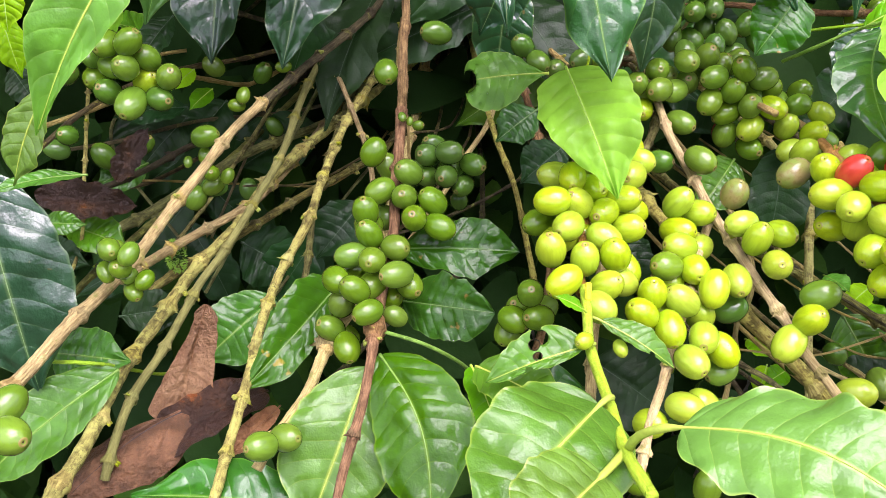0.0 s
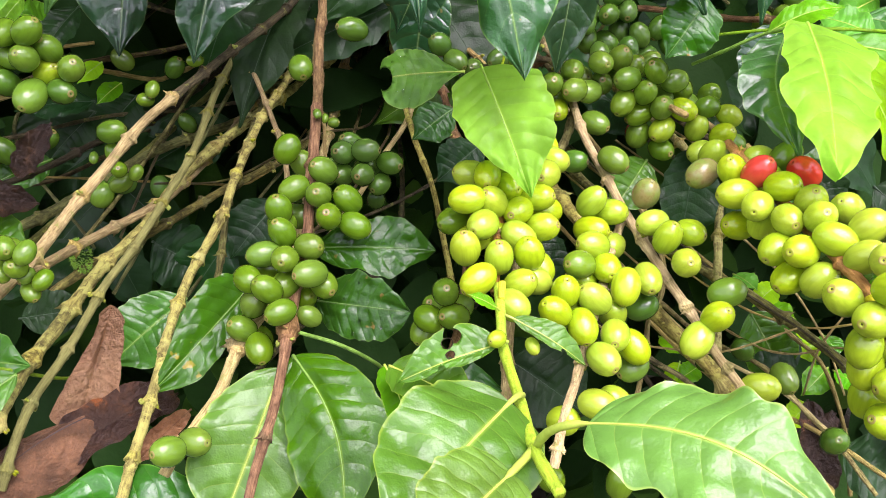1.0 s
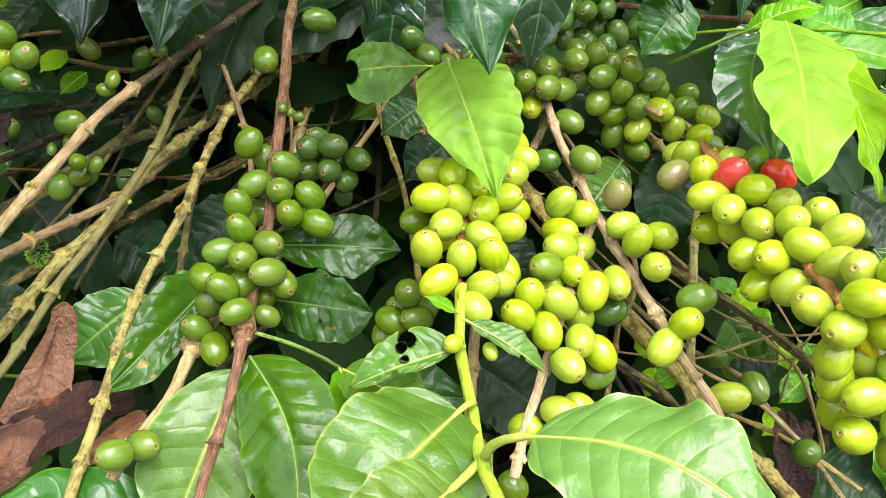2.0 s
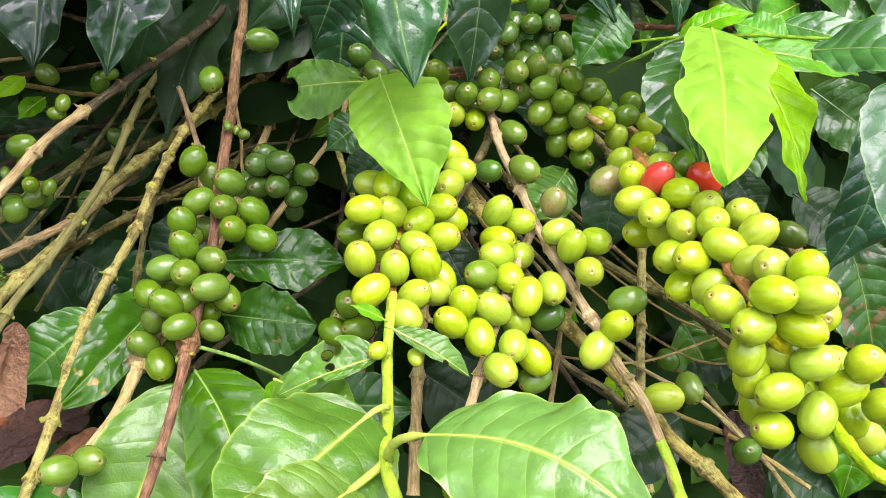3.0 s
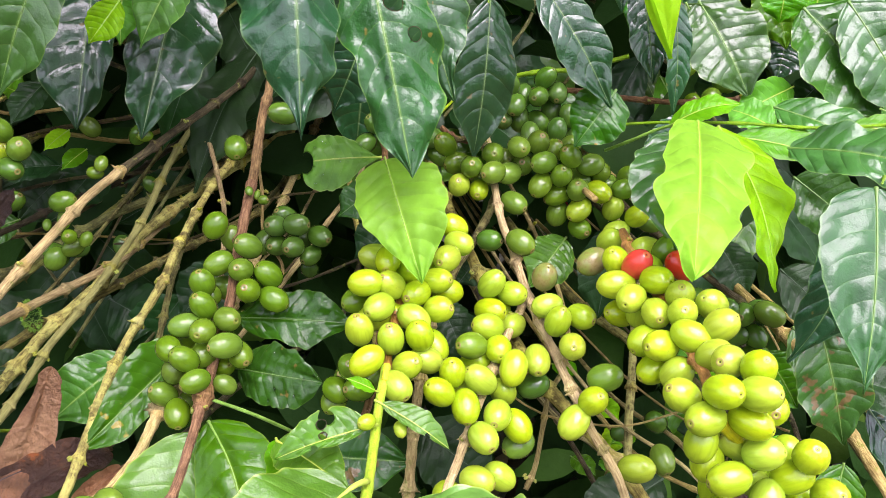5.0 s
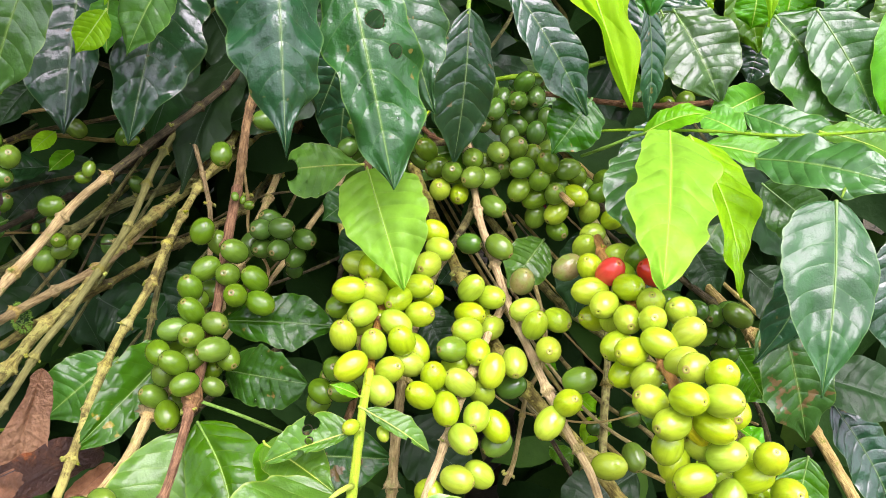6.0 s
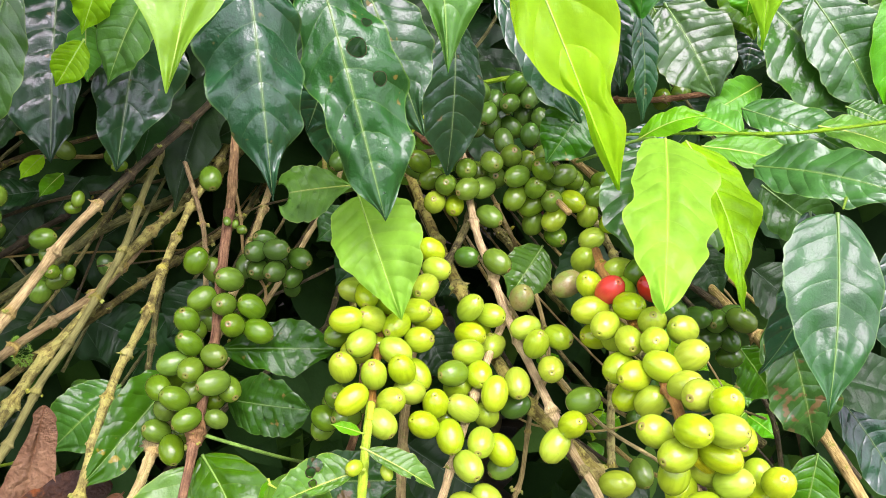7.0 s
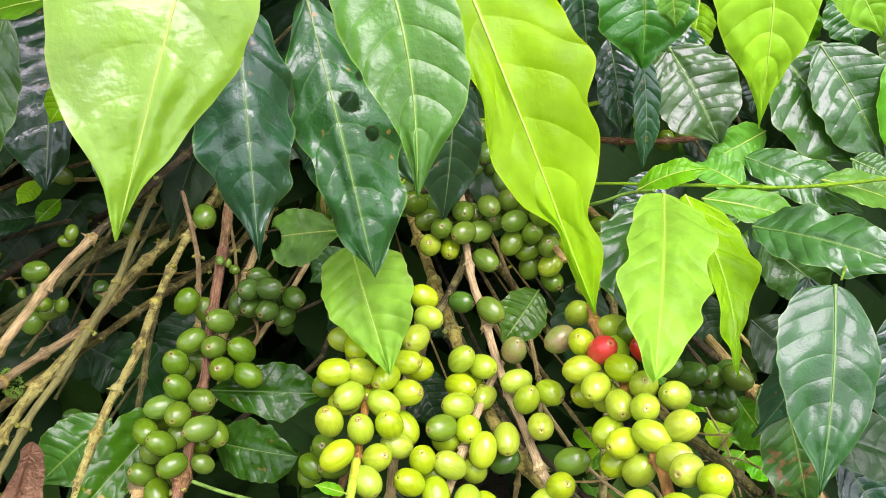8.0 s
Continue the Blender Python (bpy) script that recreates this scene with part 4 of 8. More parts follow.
bg0 = branch("bare_branch", "bare thin branch in the shade of the bush", [(0, 1.33, 0.9171), (-0.013, 1.0624, 0.8965), (-0.0312, 0.8668, 0.8813), (-0.0495, 0.7622, 0.8731), (-0.0666, 0.7118, 0.8689), (-0.0834, 0.6918, 0.8671), (-0.1253, 0.6711, 0.8649), (-0.1804, 0.6317, 0.872), (-0.225, 0.5911, 0.8721), (-0.2641, 0.5708, 0.8718)], 0.0012, 0.0014, "brown", "bare branches", 0.04, 0.28, 0)
bg1 = branch("bare_branch", "bare thin branch in the shade of the bush", [(0, 1.33, 0.9304), (-0.0592, 1.073, 0.8995), (-0.1063, 0.8813, 0.8809), (-0.1353, 0.7751, 0.8748), (-0.1529, 0.7202, 0.8756), (-0.1642, 0.6941, 0.8804), (-0.198, 0.6375, 0.9045), (-0.2175, 0.5767, 0.9056), (-0.2633, 0.5544, 0.894)], 0.0020, 0.0017, "tan", "bare branches", 0.04, 0.28, 0)
bg2 = branch("bare_branch", "bare thin branch in the shade of the bush", [(0, 1.33, 0.9643), (-0.0178, 1.079, 0.945), (-0.0384, 0.8937, 0.9302), (-0.0571, 0.7928, 0.9216), (-0.0733, 0.7424, 0.9169), (-0.0885, 0.7204, 0.9143), (-0.1444, 0.6786, 0.9076), (-0.1952, 0.6185, 0.9123), (-0.2246, 0.5569, 0.9085), (-0.2586, 0.5221, 0.8838)], 0.0020, 0.0017, "brown", "bare branches", 0.04, 0.28, 0)
bg3 = branch("bare_branch", "bare thin branch in the shade of the bush", [(0, 1.33, 0.9066), (-0.0613, 1.0559, 0.8828), (-0.1094, 0.8511, 0.8665), (-0.1382, 0.7371, 0.8589), (-0.1552, 0.6779, 0.8563), (-0.1656, 0.6493, 0.8566), (-0.1843, 0.6093, 0.8599), (-0.2, 0.5688, 0.8603), (-0.2315, 0.5375, 0.8556), (-0.2657, 0.5069, 0.8553)], 0.0024, 0.0022, "black", "bare branches", 0.04, 0.28, 1)
bg4 = branch("bare_branch", "bare thin branch in the shade of the bush", [(0, 1.33, 0.8483), (-0.0208, 1.0521, 0.8225), (-0.0452, 0.8511, 0.8056), (-0.0674, 0.7457, 0.7985), (-0.0868, 0.6967, 0.7968), (-0.1049, 0.6797, 0.7983), (-0.1744, 0.6612, 0.8089), (-0.2275, 0.6239, 0.8277), (-0.2652, 0.5855, 0.8401)], 0.0012, 0.0008, "tan", "bare branches", 0.04, 0.28, 0)
bg5 = branch("bare_branch", "bare thin branch in the shade of the bush", [(0, 1.33, 0.9565), (-0.1188, 1.0515, 0.9415), (-0.201, 0.8433, 0.9282), (-0.2404, 0.7274, 0.9187), (-0.2551, 0.667, 0.9119), (-0.2556, 0.6378, 0.9065), (-0.2248, 0.531, 0.8763), (-0.2281, 0.5138, 0.8368), (-0.2317, 0.4901, 0.8173)], 0.0020, 0.0011, "moss", "bare branches", 0.04, 0.28, 1)
bg6 = branch("bare_branch", "bare thin branch in the shade of the bush", [(0, 1.33, 0.9018), (0.016, 1.0606, 0.8759), (0.0211, 0.8606, 0.859), (0.0173, 0.7506, 0.8518), (0.0092, 0.6945, 0.8502), (-0.0015, 0.6688, 0.8518), (-0.0344, 0.6296, 0.8597), (-0.0914, 0.6051, 0.8361), (-0.1404, 0.5855, 0.8403)], 0.0016, 0.0008, "brown", "bare branches", 0.04, 0.28, 0)
bg7 = branch("bare_branch", "bare thin branch in the shade of the bush", [(0, 1.33, 0.932), (0.0251, 1.029, 0.9198), (0.0387, 0.8058, 0.9074), (0.0412, 0.6833, 0.8974), (0.0378, 0.6211, 0.8892), (0.031, 0.5929, 0.882), (0.0191, 0.5708, 0.8721), (0.0078, 0.5486, 0.8611), (-0.0177, 0.5232, 0.8325), (-0.0403, 0.4797, 0.8161)], 0.0024, 0.0017, "tan", "bare branches", 0.04, 0.28, 0)
bg8 = branch("bare_branch", "bare thin branch in the shade of the bush", [(0, 1.33, 0.937), (0.0097, 1.0128, 0.9266), (0.0191, 0.7776, 0.9148), (0.0264, 0.6485, 0.9044), (0.0321, 0.583, 0.8954), (0.0369, 0.5532, 0.887), (0.0465, 0.5197, 0.8701), (0.0527, 0.4954, 0.8472), (0.0576, 0.4614, 0.8276)], 0.0024, 0.0017, "moss", "bare branches", 0.04, 0.28, 0)
bg9 = branch("bare_branch", "bare thin branch in the shade of the bush", [(0, 1.33, 0.8653), (0.045, 1.0407, 0.8504), (0.0686, 0.8296, 0.8371), (0.072, 0.717, 0.8276), (0.0649, 0.663, 0.8208), (0.0514, 0.6421, 0.8153), (0.0076, 0.6194, 0.8019), (-0.0411, 0.579, 0.8034), (-0.0871, 0.559, 0.8048)], 0.0016, 0.0011, "brown", "bare branches", 0.04, 0.28, 0)
bg10 = branch("bare_branch", "bare thin branch in the shade of the bush", [(0, 1.33, 0.828), (0.0228, 1.0205, 0.8061), (0.033, 0.7914, 0.7905), (0.0322, 0.6661, 0.7825), (0.0258, 0.6028, 0.779), (0.016, 0.5745, 0.778), (-0.0297, 0.5136, 0.778), (-0.0602, 0.4525, 0.7767), (-0.0877, 0.4104, 0.7683), (-0.0958, 0.399, 0.7616)], 0.0024, 0.0020, "brown", "bare branches", 0.04, 0.28, 0)
bg11 = branch("bare_branch", "bare thin branch in the shade of the bush", [(0, 1.33, 0.9413), (-0.0352, 1.0947, 0.9281), (-0.0622, 0.9174, 0.9153), (-0.078, 0.8173, 0.9055), (-0.0869, 0.7639, 0.8978), (-0.092, 0.7367, 0.8913), (-0.1011, 0.6934, 0.876), (-0.1172, 0.6688, 0.8517)], 0.0012, 0.0008, "brown", "bare branches", 0.04, 0.28, 0)
bg12 = branch("bare_branch", "bare thin branch in the shade of the bush", [(0, 1.33, 0.8565), (-0.0904, 1.056, 0.8307), (-0.1618, 0.8531, 0.8138), (-0.2053, 0.742, 0.8066), (-0.2313, 0.686, 0.805), (-0.2477, 0.6608, 0.8065), (-0.2852, 0.6216, 0.8145), (-0.3168, 0.5603, 0.8124)], 0.0020, 0.0017, "brown", "bare branches", 0.04, 0.28, 0)
bg13 = branch("bare_branch", "bare thin branch in the shade of the bush", [(0, 1.33, 0.9778), (-0.1176, 1.0993, 0.961), (-0.1923, 0.9314, 0.9471), (-0.2212, 0.8422, 0.938), (-0.2246, 0.7998, 0.9321), (-0.2131, 0.7837, 0.9278), (-0.1464, 0.761, 0.9137), (-0.067, 0.7286, 0.903)], 0.0028, 0.0020, "brown", "bare branches", 0.04, 0.28, 0)
bg14 = branch("bare_branch", "bare thin branch in the shade of the bush", [(0, 1.33, 0.9743), (-0.1485, 1.057, 0.9578), (-0.2456, 0.8579, 0.9439), (-0.2864, 0.7519, 0.9348), (-0.2953, 0.7011, 0.9287), (-0.2859, 0.6816, 0.9243), (-0.237, 0.6593, 0.913), (-0.1962, 0.6794, 0.9118)], 0.0020, 0.0014, "tan", "bare branches", 0.04, 0.28, 0)
bg15 = branch("bare_branch", "bare thin branch in the shade of the bush", [(0, 1.33, 0.8278), (-0.0241, 0.9949, 0.8134), (-0.0459, 0.7472, 0.8002), (-0.0617, 0.6118, 0.7906), (-0.0732, 0.5438, 0.7835), (-0.0826, 0.5136, 0.7778), (-0.1061, 0.4704, 0.7631), (-0.1186, 0.4293, 0.7606)], 0.0020, 0.0017, "brown", "bare branches", 0.04, 0.28, 0)
br_stub = branch("fruiting_branch", "thin tan twig beside a cherry bunch", [(0, 1.33, 0.9772), (-0.0538, 1.0892, 0.9587), (-0.0892, 0.9077, 0.9442), (-0.1045, 0.8052, 0.9355), (-0.1082, 0.7506, 0.9304), (-0.1054, 0.7227, 0.9272), (-0.0735, 0.6187, 0.9129), (-0.0617, 0.5862, 0.9017), (-0.0495, 0.5488, 0.8911), (-0.04, 0.5024, 0.8871), (-0.0365, 0.4691, 0.8708)], 0.0018, 0.0016, "tan", "drooping branches", 0.034, 0.28, 1)
br_pale = branch("fruiting_branch", "thin pale twig beside a reddish branch", [(0, 1.33, 0.9737), (-0.0159, 1.0093, 0.967), (-0.0253, 0.7724, 0.9564), (-0.0281, 0.643, 0.9452), (-0.0274, 0.5781, 0.9344), (-0.0247, 0.5495, 0.9237), (-0.019, 0.5262, 0.9067), (-0.0169, 0.5125, 0.8869), (-0.0024, 0.4896, 0.872), (-0.0188, 0.4477, 0.8646)], 0.0010, 0.0010, "tan", "drooping branches", 0.034, 0.28, 1)
br_f2 = branch("fruiting_branch", "short thick pale branch end with two green cherries", [(0, 1.33, 0.8908), (-0.0107, 0.9574, 0.8734), (-0.0219, 0.6821, 0.8592), (-0.0311, 0.5319, 0.8503), (-0.0387, 0.4565, 0.8446), (-0.0455, 0.4231, 0.8408), (-0.0554, 0.3969, 0.8359), (-0.0633, 0.3792, 0.8219), (-0.0717, 0.3674, 0.8127), (-0.0794, 0.3563, 0.807), (-0.0858, 0.3447, 0.799)], 0.0032, 0.0028, "tan", "fruiting branches", 0.05, 0.28, 2)
br_e = branch("fruiting_branch", "orange-brown fruiting branch packed with yellow-green cherries", [(0.0871, 0.4597, 0.933), (0.0765, 0.4214, 0.9174), (0.0708, 0.3936, 0.9035), (0.0676, 0.3763, 0.892), (0.0665, 0.3607, 0.8895)], 0.0024, 0.0020, "orange", "fruiting branches", 0.034, 0.28, 2)
wood("stem", br_e, [(0.0666, 0.3564, 0.8943), (0.065, 0.336, 0.8935), (0.0638, 0.3161, 0.8904), (0.0631, 0.2711, 0.8997), (0.0618, 0.2342, 0.9094), (0.0652, 0.2124, 0.9124)], 0.0022, 0.0019, "green", 0.045, 0.1, "smooth bright green young shoot")
wood("stem", br_e, [(0.0672, 0.3512, 0.8994), (0.0662, 0.3435, 0.8957)], 0.0016, 0.0015, "yellow", 0.034, 0, "yellow tip of an old shoot")
br_e2 = branch("fruiting_branch", "thick cracked tan branch behind yellow-green cherries", [(0.0999, 0.475, 0.9046), (0.0911, 0.4402, 0.88), (0.0851, 0.4203, 0.8535), (0.0822, 0.4068, 0.8343), (0.0799, 0.3877, 0.8127), (0.0786, 0.3738, 0.7914), (0.0775, 0.3611, 0.777)], 0.0024, 0.0032, "tan", "drooping branches", 0.03, 0.3, 1)
br_e3 = branch("fruiting_branch", "reddish bare branch in the shade", [(0, 1.33, 0.9235), (0.0302, 0.9569, 0.9216), (0.0507, 0.684, 0.9127), (0.06, 0.5379, 0.9004), (0.0629, 0.4672, 0.8873), (0.0621, 0.4391, 0.8735), (0.0586, 0.4197, 0.8502), (0.0544, 0.4108, 0.828), (0.0445, 0.3973, 0.8091), (0.032, 0.3844, 0.7939)], 0.0020, 0.0024, "red", "drooping branches", 0.034, 0.28, 1)
br_r = branch("fruiting_branch", "cracked tan branch with peeling bark and green cherries", [(0, 1.33, 0.9834), (0.0556, 1.0054, 0.9695), (0.0953, 0.764, 0.9566), (0.1156, 0.6308, 0.9468), (0.1246, 0.5626, 0.9395), (0.1271, 0.5309, 0.9334), (0.1271, 0.5093, 0.9264), (0.1297, 0.4821, 0.9159), (0.1349, 0.4592, 0.9069), (0.1422, 0.4215, 0.8949), (0.1525, 0.3898, 0.8819), (0.1593, 0.3661, 0.8745), (0.1644, 0.3568, 0.8676)], 0.0025, 0.0023, "pink", "fruiting branches", 0.045, 0.28, 2)
wood("stem", br_r, [(0.1636, 0.3585, 0.8684), (0.1681, 0.3468, 0.8628), (0.1765, 0.33, 0.8538), (0.1821, 0.3093, 0.8402), (0.1846, 0.2942, 0.8294)], 0.0022, 0.0020, "pink", 0.08, 0.28, "smooth reddish lower length of the branch")
knot(br_r, (0.1711, 0.3407, 0.8599), (0.008, -0.017, -0.009), 0.0021, 3, False)
knot(br_r, (0.1589, 0.3672, 0.875), (0.007, -0.024, -0.007), 0.0023, 2, False)
wood("stem", br_r, [(0.1802, 0.3163, 0.845), (0.1831, 0.306, 0.8385), (0.1843, 0.2947, 0.8321)], 0.0024, 0.0023, "green", 0.034, 0.28, "green end of the branch")
br_r2 = branch("fruiting_branch", "pale tan branch with cracked bark", [(0, 1.33, 0.9098), (0.0477, 0.9308, 0.9027), (0.0888, 0.6413, 0.8921), (0.1169, 0.4885, 0.8809), (0.1362, 0.4169, 0.8703), (0.1509, 0.391, 0.8598), (0.1714, 0.3779, 0.8433), (0.1897, 0.3649, 0.827), (0.2041, 0.357, 0.811), (0.2218, 0.3495, 0.7973), (0.2392, 0.3416, 0.7816)], 0.0028, 0.0036, "moss", "drooping branches", 0.05, 0.28, 1)
br_r3 = branch("fruiting_branch", "broken tan branch stub with cracked bark", [(0.1308, 0.5228, 0.9166), (0.1216, 0.5005, 0.9051), (0.1042, 0.4766, 0.885), (0.098, 0.4688, 0.8691)], 0.0026, 0.0024, "lichen", "drooping branches", 0.034, 0.28, 0)
br_f = branch("fruiting_branch", "reddish brown branch with tight green cherries", [(0.1437, 0.4342, 0.892), (0.1378, 0.4235, 0.889), (0.1287, 0.4024, 0.8841), (0.1197, 0.3791, 0.8786), (0.1122, 0.3624, 0.8706), (0.1081, 0.3541, 0.8639), (0.1025, 0.342, 0.8527), (0.0965, 0.3317, 0.8406), (0.0914, 0.3186, 0.8237)], 0.0022, 0.0022, "pink", "fruiting branches", 0.04, 0.28, 2)
br_v = branch("fruiting_branch", "straight upright lichen-grey branch", [(0, 1.33, 0.912), (0.1065, 0.9981, 0.9006), (0.1802, 0.7522, 0.8885), (0.2156, 0.6174, 0.8782), (0.2288, 0.5491, 0.8697), (0.2294, 0.5183, 0.862), (0.2206, 0.4852, 0.847), (0.2169, 0.4592, 0.815), (0.213, 0.4348, 0.7917), (0.2128, 0.4151, 0.7663), (0.2155, 0.3999, 0.7378)], 0.0024, 0.0026, "moss", "drooping branches", 0.05, 0.18, 1)
br_t = branch("fruiting_branch", "thin pale forked twig", [(0, 1.33, 0.9067), (0.0844, 0.9476, 0.8994), (0.1398, 0.6678, 0.8886), (0.1632, 0.5178, 0.8775), (0.1686, 0.445, 0.867), (0.1635, 0.4158, 0.8567), (0.1548, 0.4039, 0.8468), (0.1509, 0.3915, 0.8343), (0.1476, 0.3829, 0.8142), (0.1425, 0.376, 0.8035)], 0.0014, 0.0014, "tan", "drooping branches", 0.034, 0.28, 1)
bh0 = branch("bare_branch", "bare thin branch low under the cherry bunches", [(0, 1.33, 0.8655), (0.0852, 1.0175, 0.8469), (0.1499, 0.7851, 0.8324), (0.187, 0.6569, 0.8237), (0.2072, 0.5913, 0.8186), (0.218, 0.5609, 0.8155), (0.2357, 0.5192, 0.8098), (0.2613, 0.4873, 0.8014), (0.2806, 0.4657, 0.7944), (0.3126, 0.4514, 0.7705), (0.333, 0.4377, 0.7506)], 0.0012, 0.0008, "brown", "bare branches", 0.04, 0.28, 0)
bh1 = branch("bare_branch", "bare thin branch low under the cherry bunches", [(0, 1.33, 0.8344), (0.082, 0.9765, 0.8122), (0.1466, 0.7161, 0.7965), (0.1857, 0.5747, 0.7885), (0.2089, 0.5044, 0.7852), (0.2234, 0.4741, 0.7844), (0.2463, 0.4438, 0.785), (0.2567, 0.4125, 0.7803), (0.2737, 0.3898, 0.767), (0.2919, 0.3761, 0.7466)], 0.0018, 0.0014, "moss", "bare branches", 0.04, 0.28, 0)
bh2 = branch("bare_branch", "bare thin branch low under the cherry bunches", [(0, 1.33, 0.8036), (0.0667, 0.9873, 0.7844), (0.1204, 0.7346, 0.7697), (0.1539, 0.5972, 0.7611), (0.1747, 0.5288, 0.7563), (0.1885, 0.4992, 0.7536), (0.2122, 0.468, 0.7495), (0.2441, 0.446, 0.7401)], 0.0020, 0.0014, "brown", "bare branches", 0.04, 0.28, 0)
bh3 = branch("bare_branch", "bare thin branch low under the cherry bunches", [(0, 1.33, 0.8656), (0.0442, 0.9473, 0.8423), (0.0848, 0.6696, 0.8262), (0.1146, 0.5229, 0.8185), (0.1367, 0.454, 0.8156), (0.1548, 0.4289, 0.8156), (0.175, 0.4189, 0.8168), (0.207, 0.4186, 0.8151), (0.2516, 0.4301, 0.8224)], 0.0010, 0.0006, "tan", "bare branches", 0.04, 0.28, 0)
bh4 = branch("bare_branch", "bare thin branch low under the cherry bunches", [(0, 1.33, 0.9278), (0.0995, 0.9711, 0.9139), (0.1775, 0.7082, 0.901), (0.2243, 0.567, 0.8912), (0.2519, 0.4982, 0.8839), (0.2688, 0.4703, 0.8778), (0.2921, 0.4482, 0.8676), (0.3108, 0.4343, 0.8463), (0.3319, 0.409, 0.818), (0.3546, 0.394, 0.7906)], 0.0028, 0.0022, "brown", "bare branches", 0.04, 0.28, 0)
bh5 = branch("bare_branch", "bare thin branch low under the cherry bunches", [(0, 1.33, 0.8536), (0.1292, 0.9742, 0.8493), (0.225, 0.7135, 0.8396), (0.2776, 0.5735, 0.8278), (0.3042, 0.5052, 0.8159), (0.3163, 0.4775, 0.8036), (0.3296, 0.4527, 0.7781), (0.3378, 0.4213, 0.7153)], 0.0020, 0.0017, "brown", "bare branches", 0.04, 0.28, 0)
bh6 = branch("bare_branch", "bare thin branch low under the cherry bunches", [(0, 1.33, 0.8198), (0.1091, 0.9789, 0.813), (0.1941, 0.7238, 0.8024), (0.2446, 0.589, 0.7912), (0.2739, 0.5254, 0.7805), (0.2914, 0.502, 0.7698), (0.3135, 0.4887, 0.7517), (0.3314, 0.4709, 0.7086), (0.337, 0.4538, 0.6692)], 0.0016, 0.0014, "tan", "bare branches", 0.04, 0.28, 0)
bh7 = branch("bare_branch", "bare thin branch low under the cherry bunches", [(0, 1.33, 0.8198), (0.081, 0.9513, 0.8007), (0.147, 0.6753, 0.7859), (0.1891, 0.5283, 0.7774), (0.216, 0.458, 0.7726), (0.2344, 0.431, 0.7698), (0.2653, 0.41, 0.766), (0.2967, 0.3779, 0.7572)], 0.0020, 0.0014, "tan", "bare branches", 0.04, 0.28, 0)
bh8 = branch("bare_branch", "bare thin branch low under the cherry bunches", [(0, 1.33, 0.8456), (0.05, 0.9857, 0.8416), (0.0916, 0.7354, 0.8319), (0.1188, 0.6028, 0.8201), (0.1366, 0.5401, 0.808), (0.1494, 0.5167, 0.7956), (0.1866, 0.4887, 0.7521), (0.207, 0.4638, 0.7256), (0.2191, 0.439, 0.7006)], 0.0024, 0.0017, "brown", "bare branches", 0.04, 0.28, 0)
bh9 = branch("bare_branch", "bare thin branch low under the cherry bunches", [(0, 1.33, 0.8798), (0.1402, 0.9694, 0.8719), (0.2446, 0.7045, 0.861), (0.3023, 0.5615, 0.85), (0.332, 0.4912, 0.8398), (0.3459, 0.4618, 0.8298), (0.3595, 0.4385, 0.8129), (0.3717, 0.4155, 0.7974)], 0.0020, 0.0014, "tan", "bare branches", 0.04, 0.28, 0)
br_g = branch("fruiting_branch", "orange-brown branch carrying the largest bunch of yellow-green cherries", [(0.189, 0.4295, 0.9343), (0.1889, 0.3989, 0.9335), (0.199, 0.3626, 0.9236), (0.1996, 0.3363, 0.9239), (0.2011, 0.3178, 0.9226), (0.1998, 0.2974, 0.9223)], 0.0024, 0.0026, "orange", "fruiting branches", 0.045, 0.28, 2)
wood("stem", br_g, [(0.1987, 0.2996, 0.9234), (0.2012, 0.2906, 0.9181), (0.21, 0.2908, 0.908), (0.2225, 0.2992, 0.8923)], 0.0031, 0.0027, "yellow", 0.034, 0.1, "yellow and orange length of the branch")
wood("stem", br_g, [(0.2125, 0.2923, 0.9049), (0.2259, 0.3016, 0.8884), (0.2311, 0.2859, 0.88), (0.2258, 0.2585, 0.8862), (0.2235, 0.2432, 0.8914), (0.2299, 0.237, 0.8909)], 0.0027, 0.0023, "green", 0.034, 0.28, "smooth green young end of the branch")
br_h = branch("fruiting_branch", "brown branch with a dark bud node", [(0, 1.33, 0.9137), (0.1225, 0.9473, 0.9047), (0.2133, 0.6659, 0.8934), (0.263, 0.5137, 0.8827), (0.2882, 0.4386, 0.873), (0.2996, 0.4069, 0.8637), (0.3088, 0.3841, 0.8498), (0.3184, 0.3572, 0.8356), (0.326, 0.3388, 0.8234), (0.3332, 0.3266, 0.8117)], 0.0024, 0.0030, "tan", "drooping branches", 0.06, 0.28, 1)
br_back = branch("fruiting_branch", "dark brown branch behind the upper cherries", [(0, 1.33, 0.9866), (0.0382, 0.9994, 0.9453), (0.0721, 0.7646, 0.9232), (0.096, 0.6457, 0.9193), (0.1132, 0.5947, 0.9251), (0.1268, 0.5822, 0.9366), (0.15, 0.5868, 0.9628), (0.1846, 0.5874, 0.9659), (0.2196, 0.5867, 0.9622), (0.2587, 0.5865, 0.9607), (0.3032, 0.5967, 0.9611)], 0.0020, 0.0020, "red", "fruiting branches", 0.034, 0.28, 2)
br_back2 = branch("fruiting_branch", "dark branch behind hanging leaves", [(0, 1.33, 0.9804), (0.0708, 0.9681, 0.9442), (0.1157, 0.7159, 0.9238), (0.1332, 0.5931, 0.9188), (0.1352, 0.5454, 0.9222), (0.1284, 0.5405, 0.9304), (0.1177, 0.5525, 0.9408), (0.0868, 0.5614, 0.9338), (0.0585, 0.58, 0.9239)], 0.0020, 0.0020, "brown", "fruiting branches", 0.034, 0.28, 2)
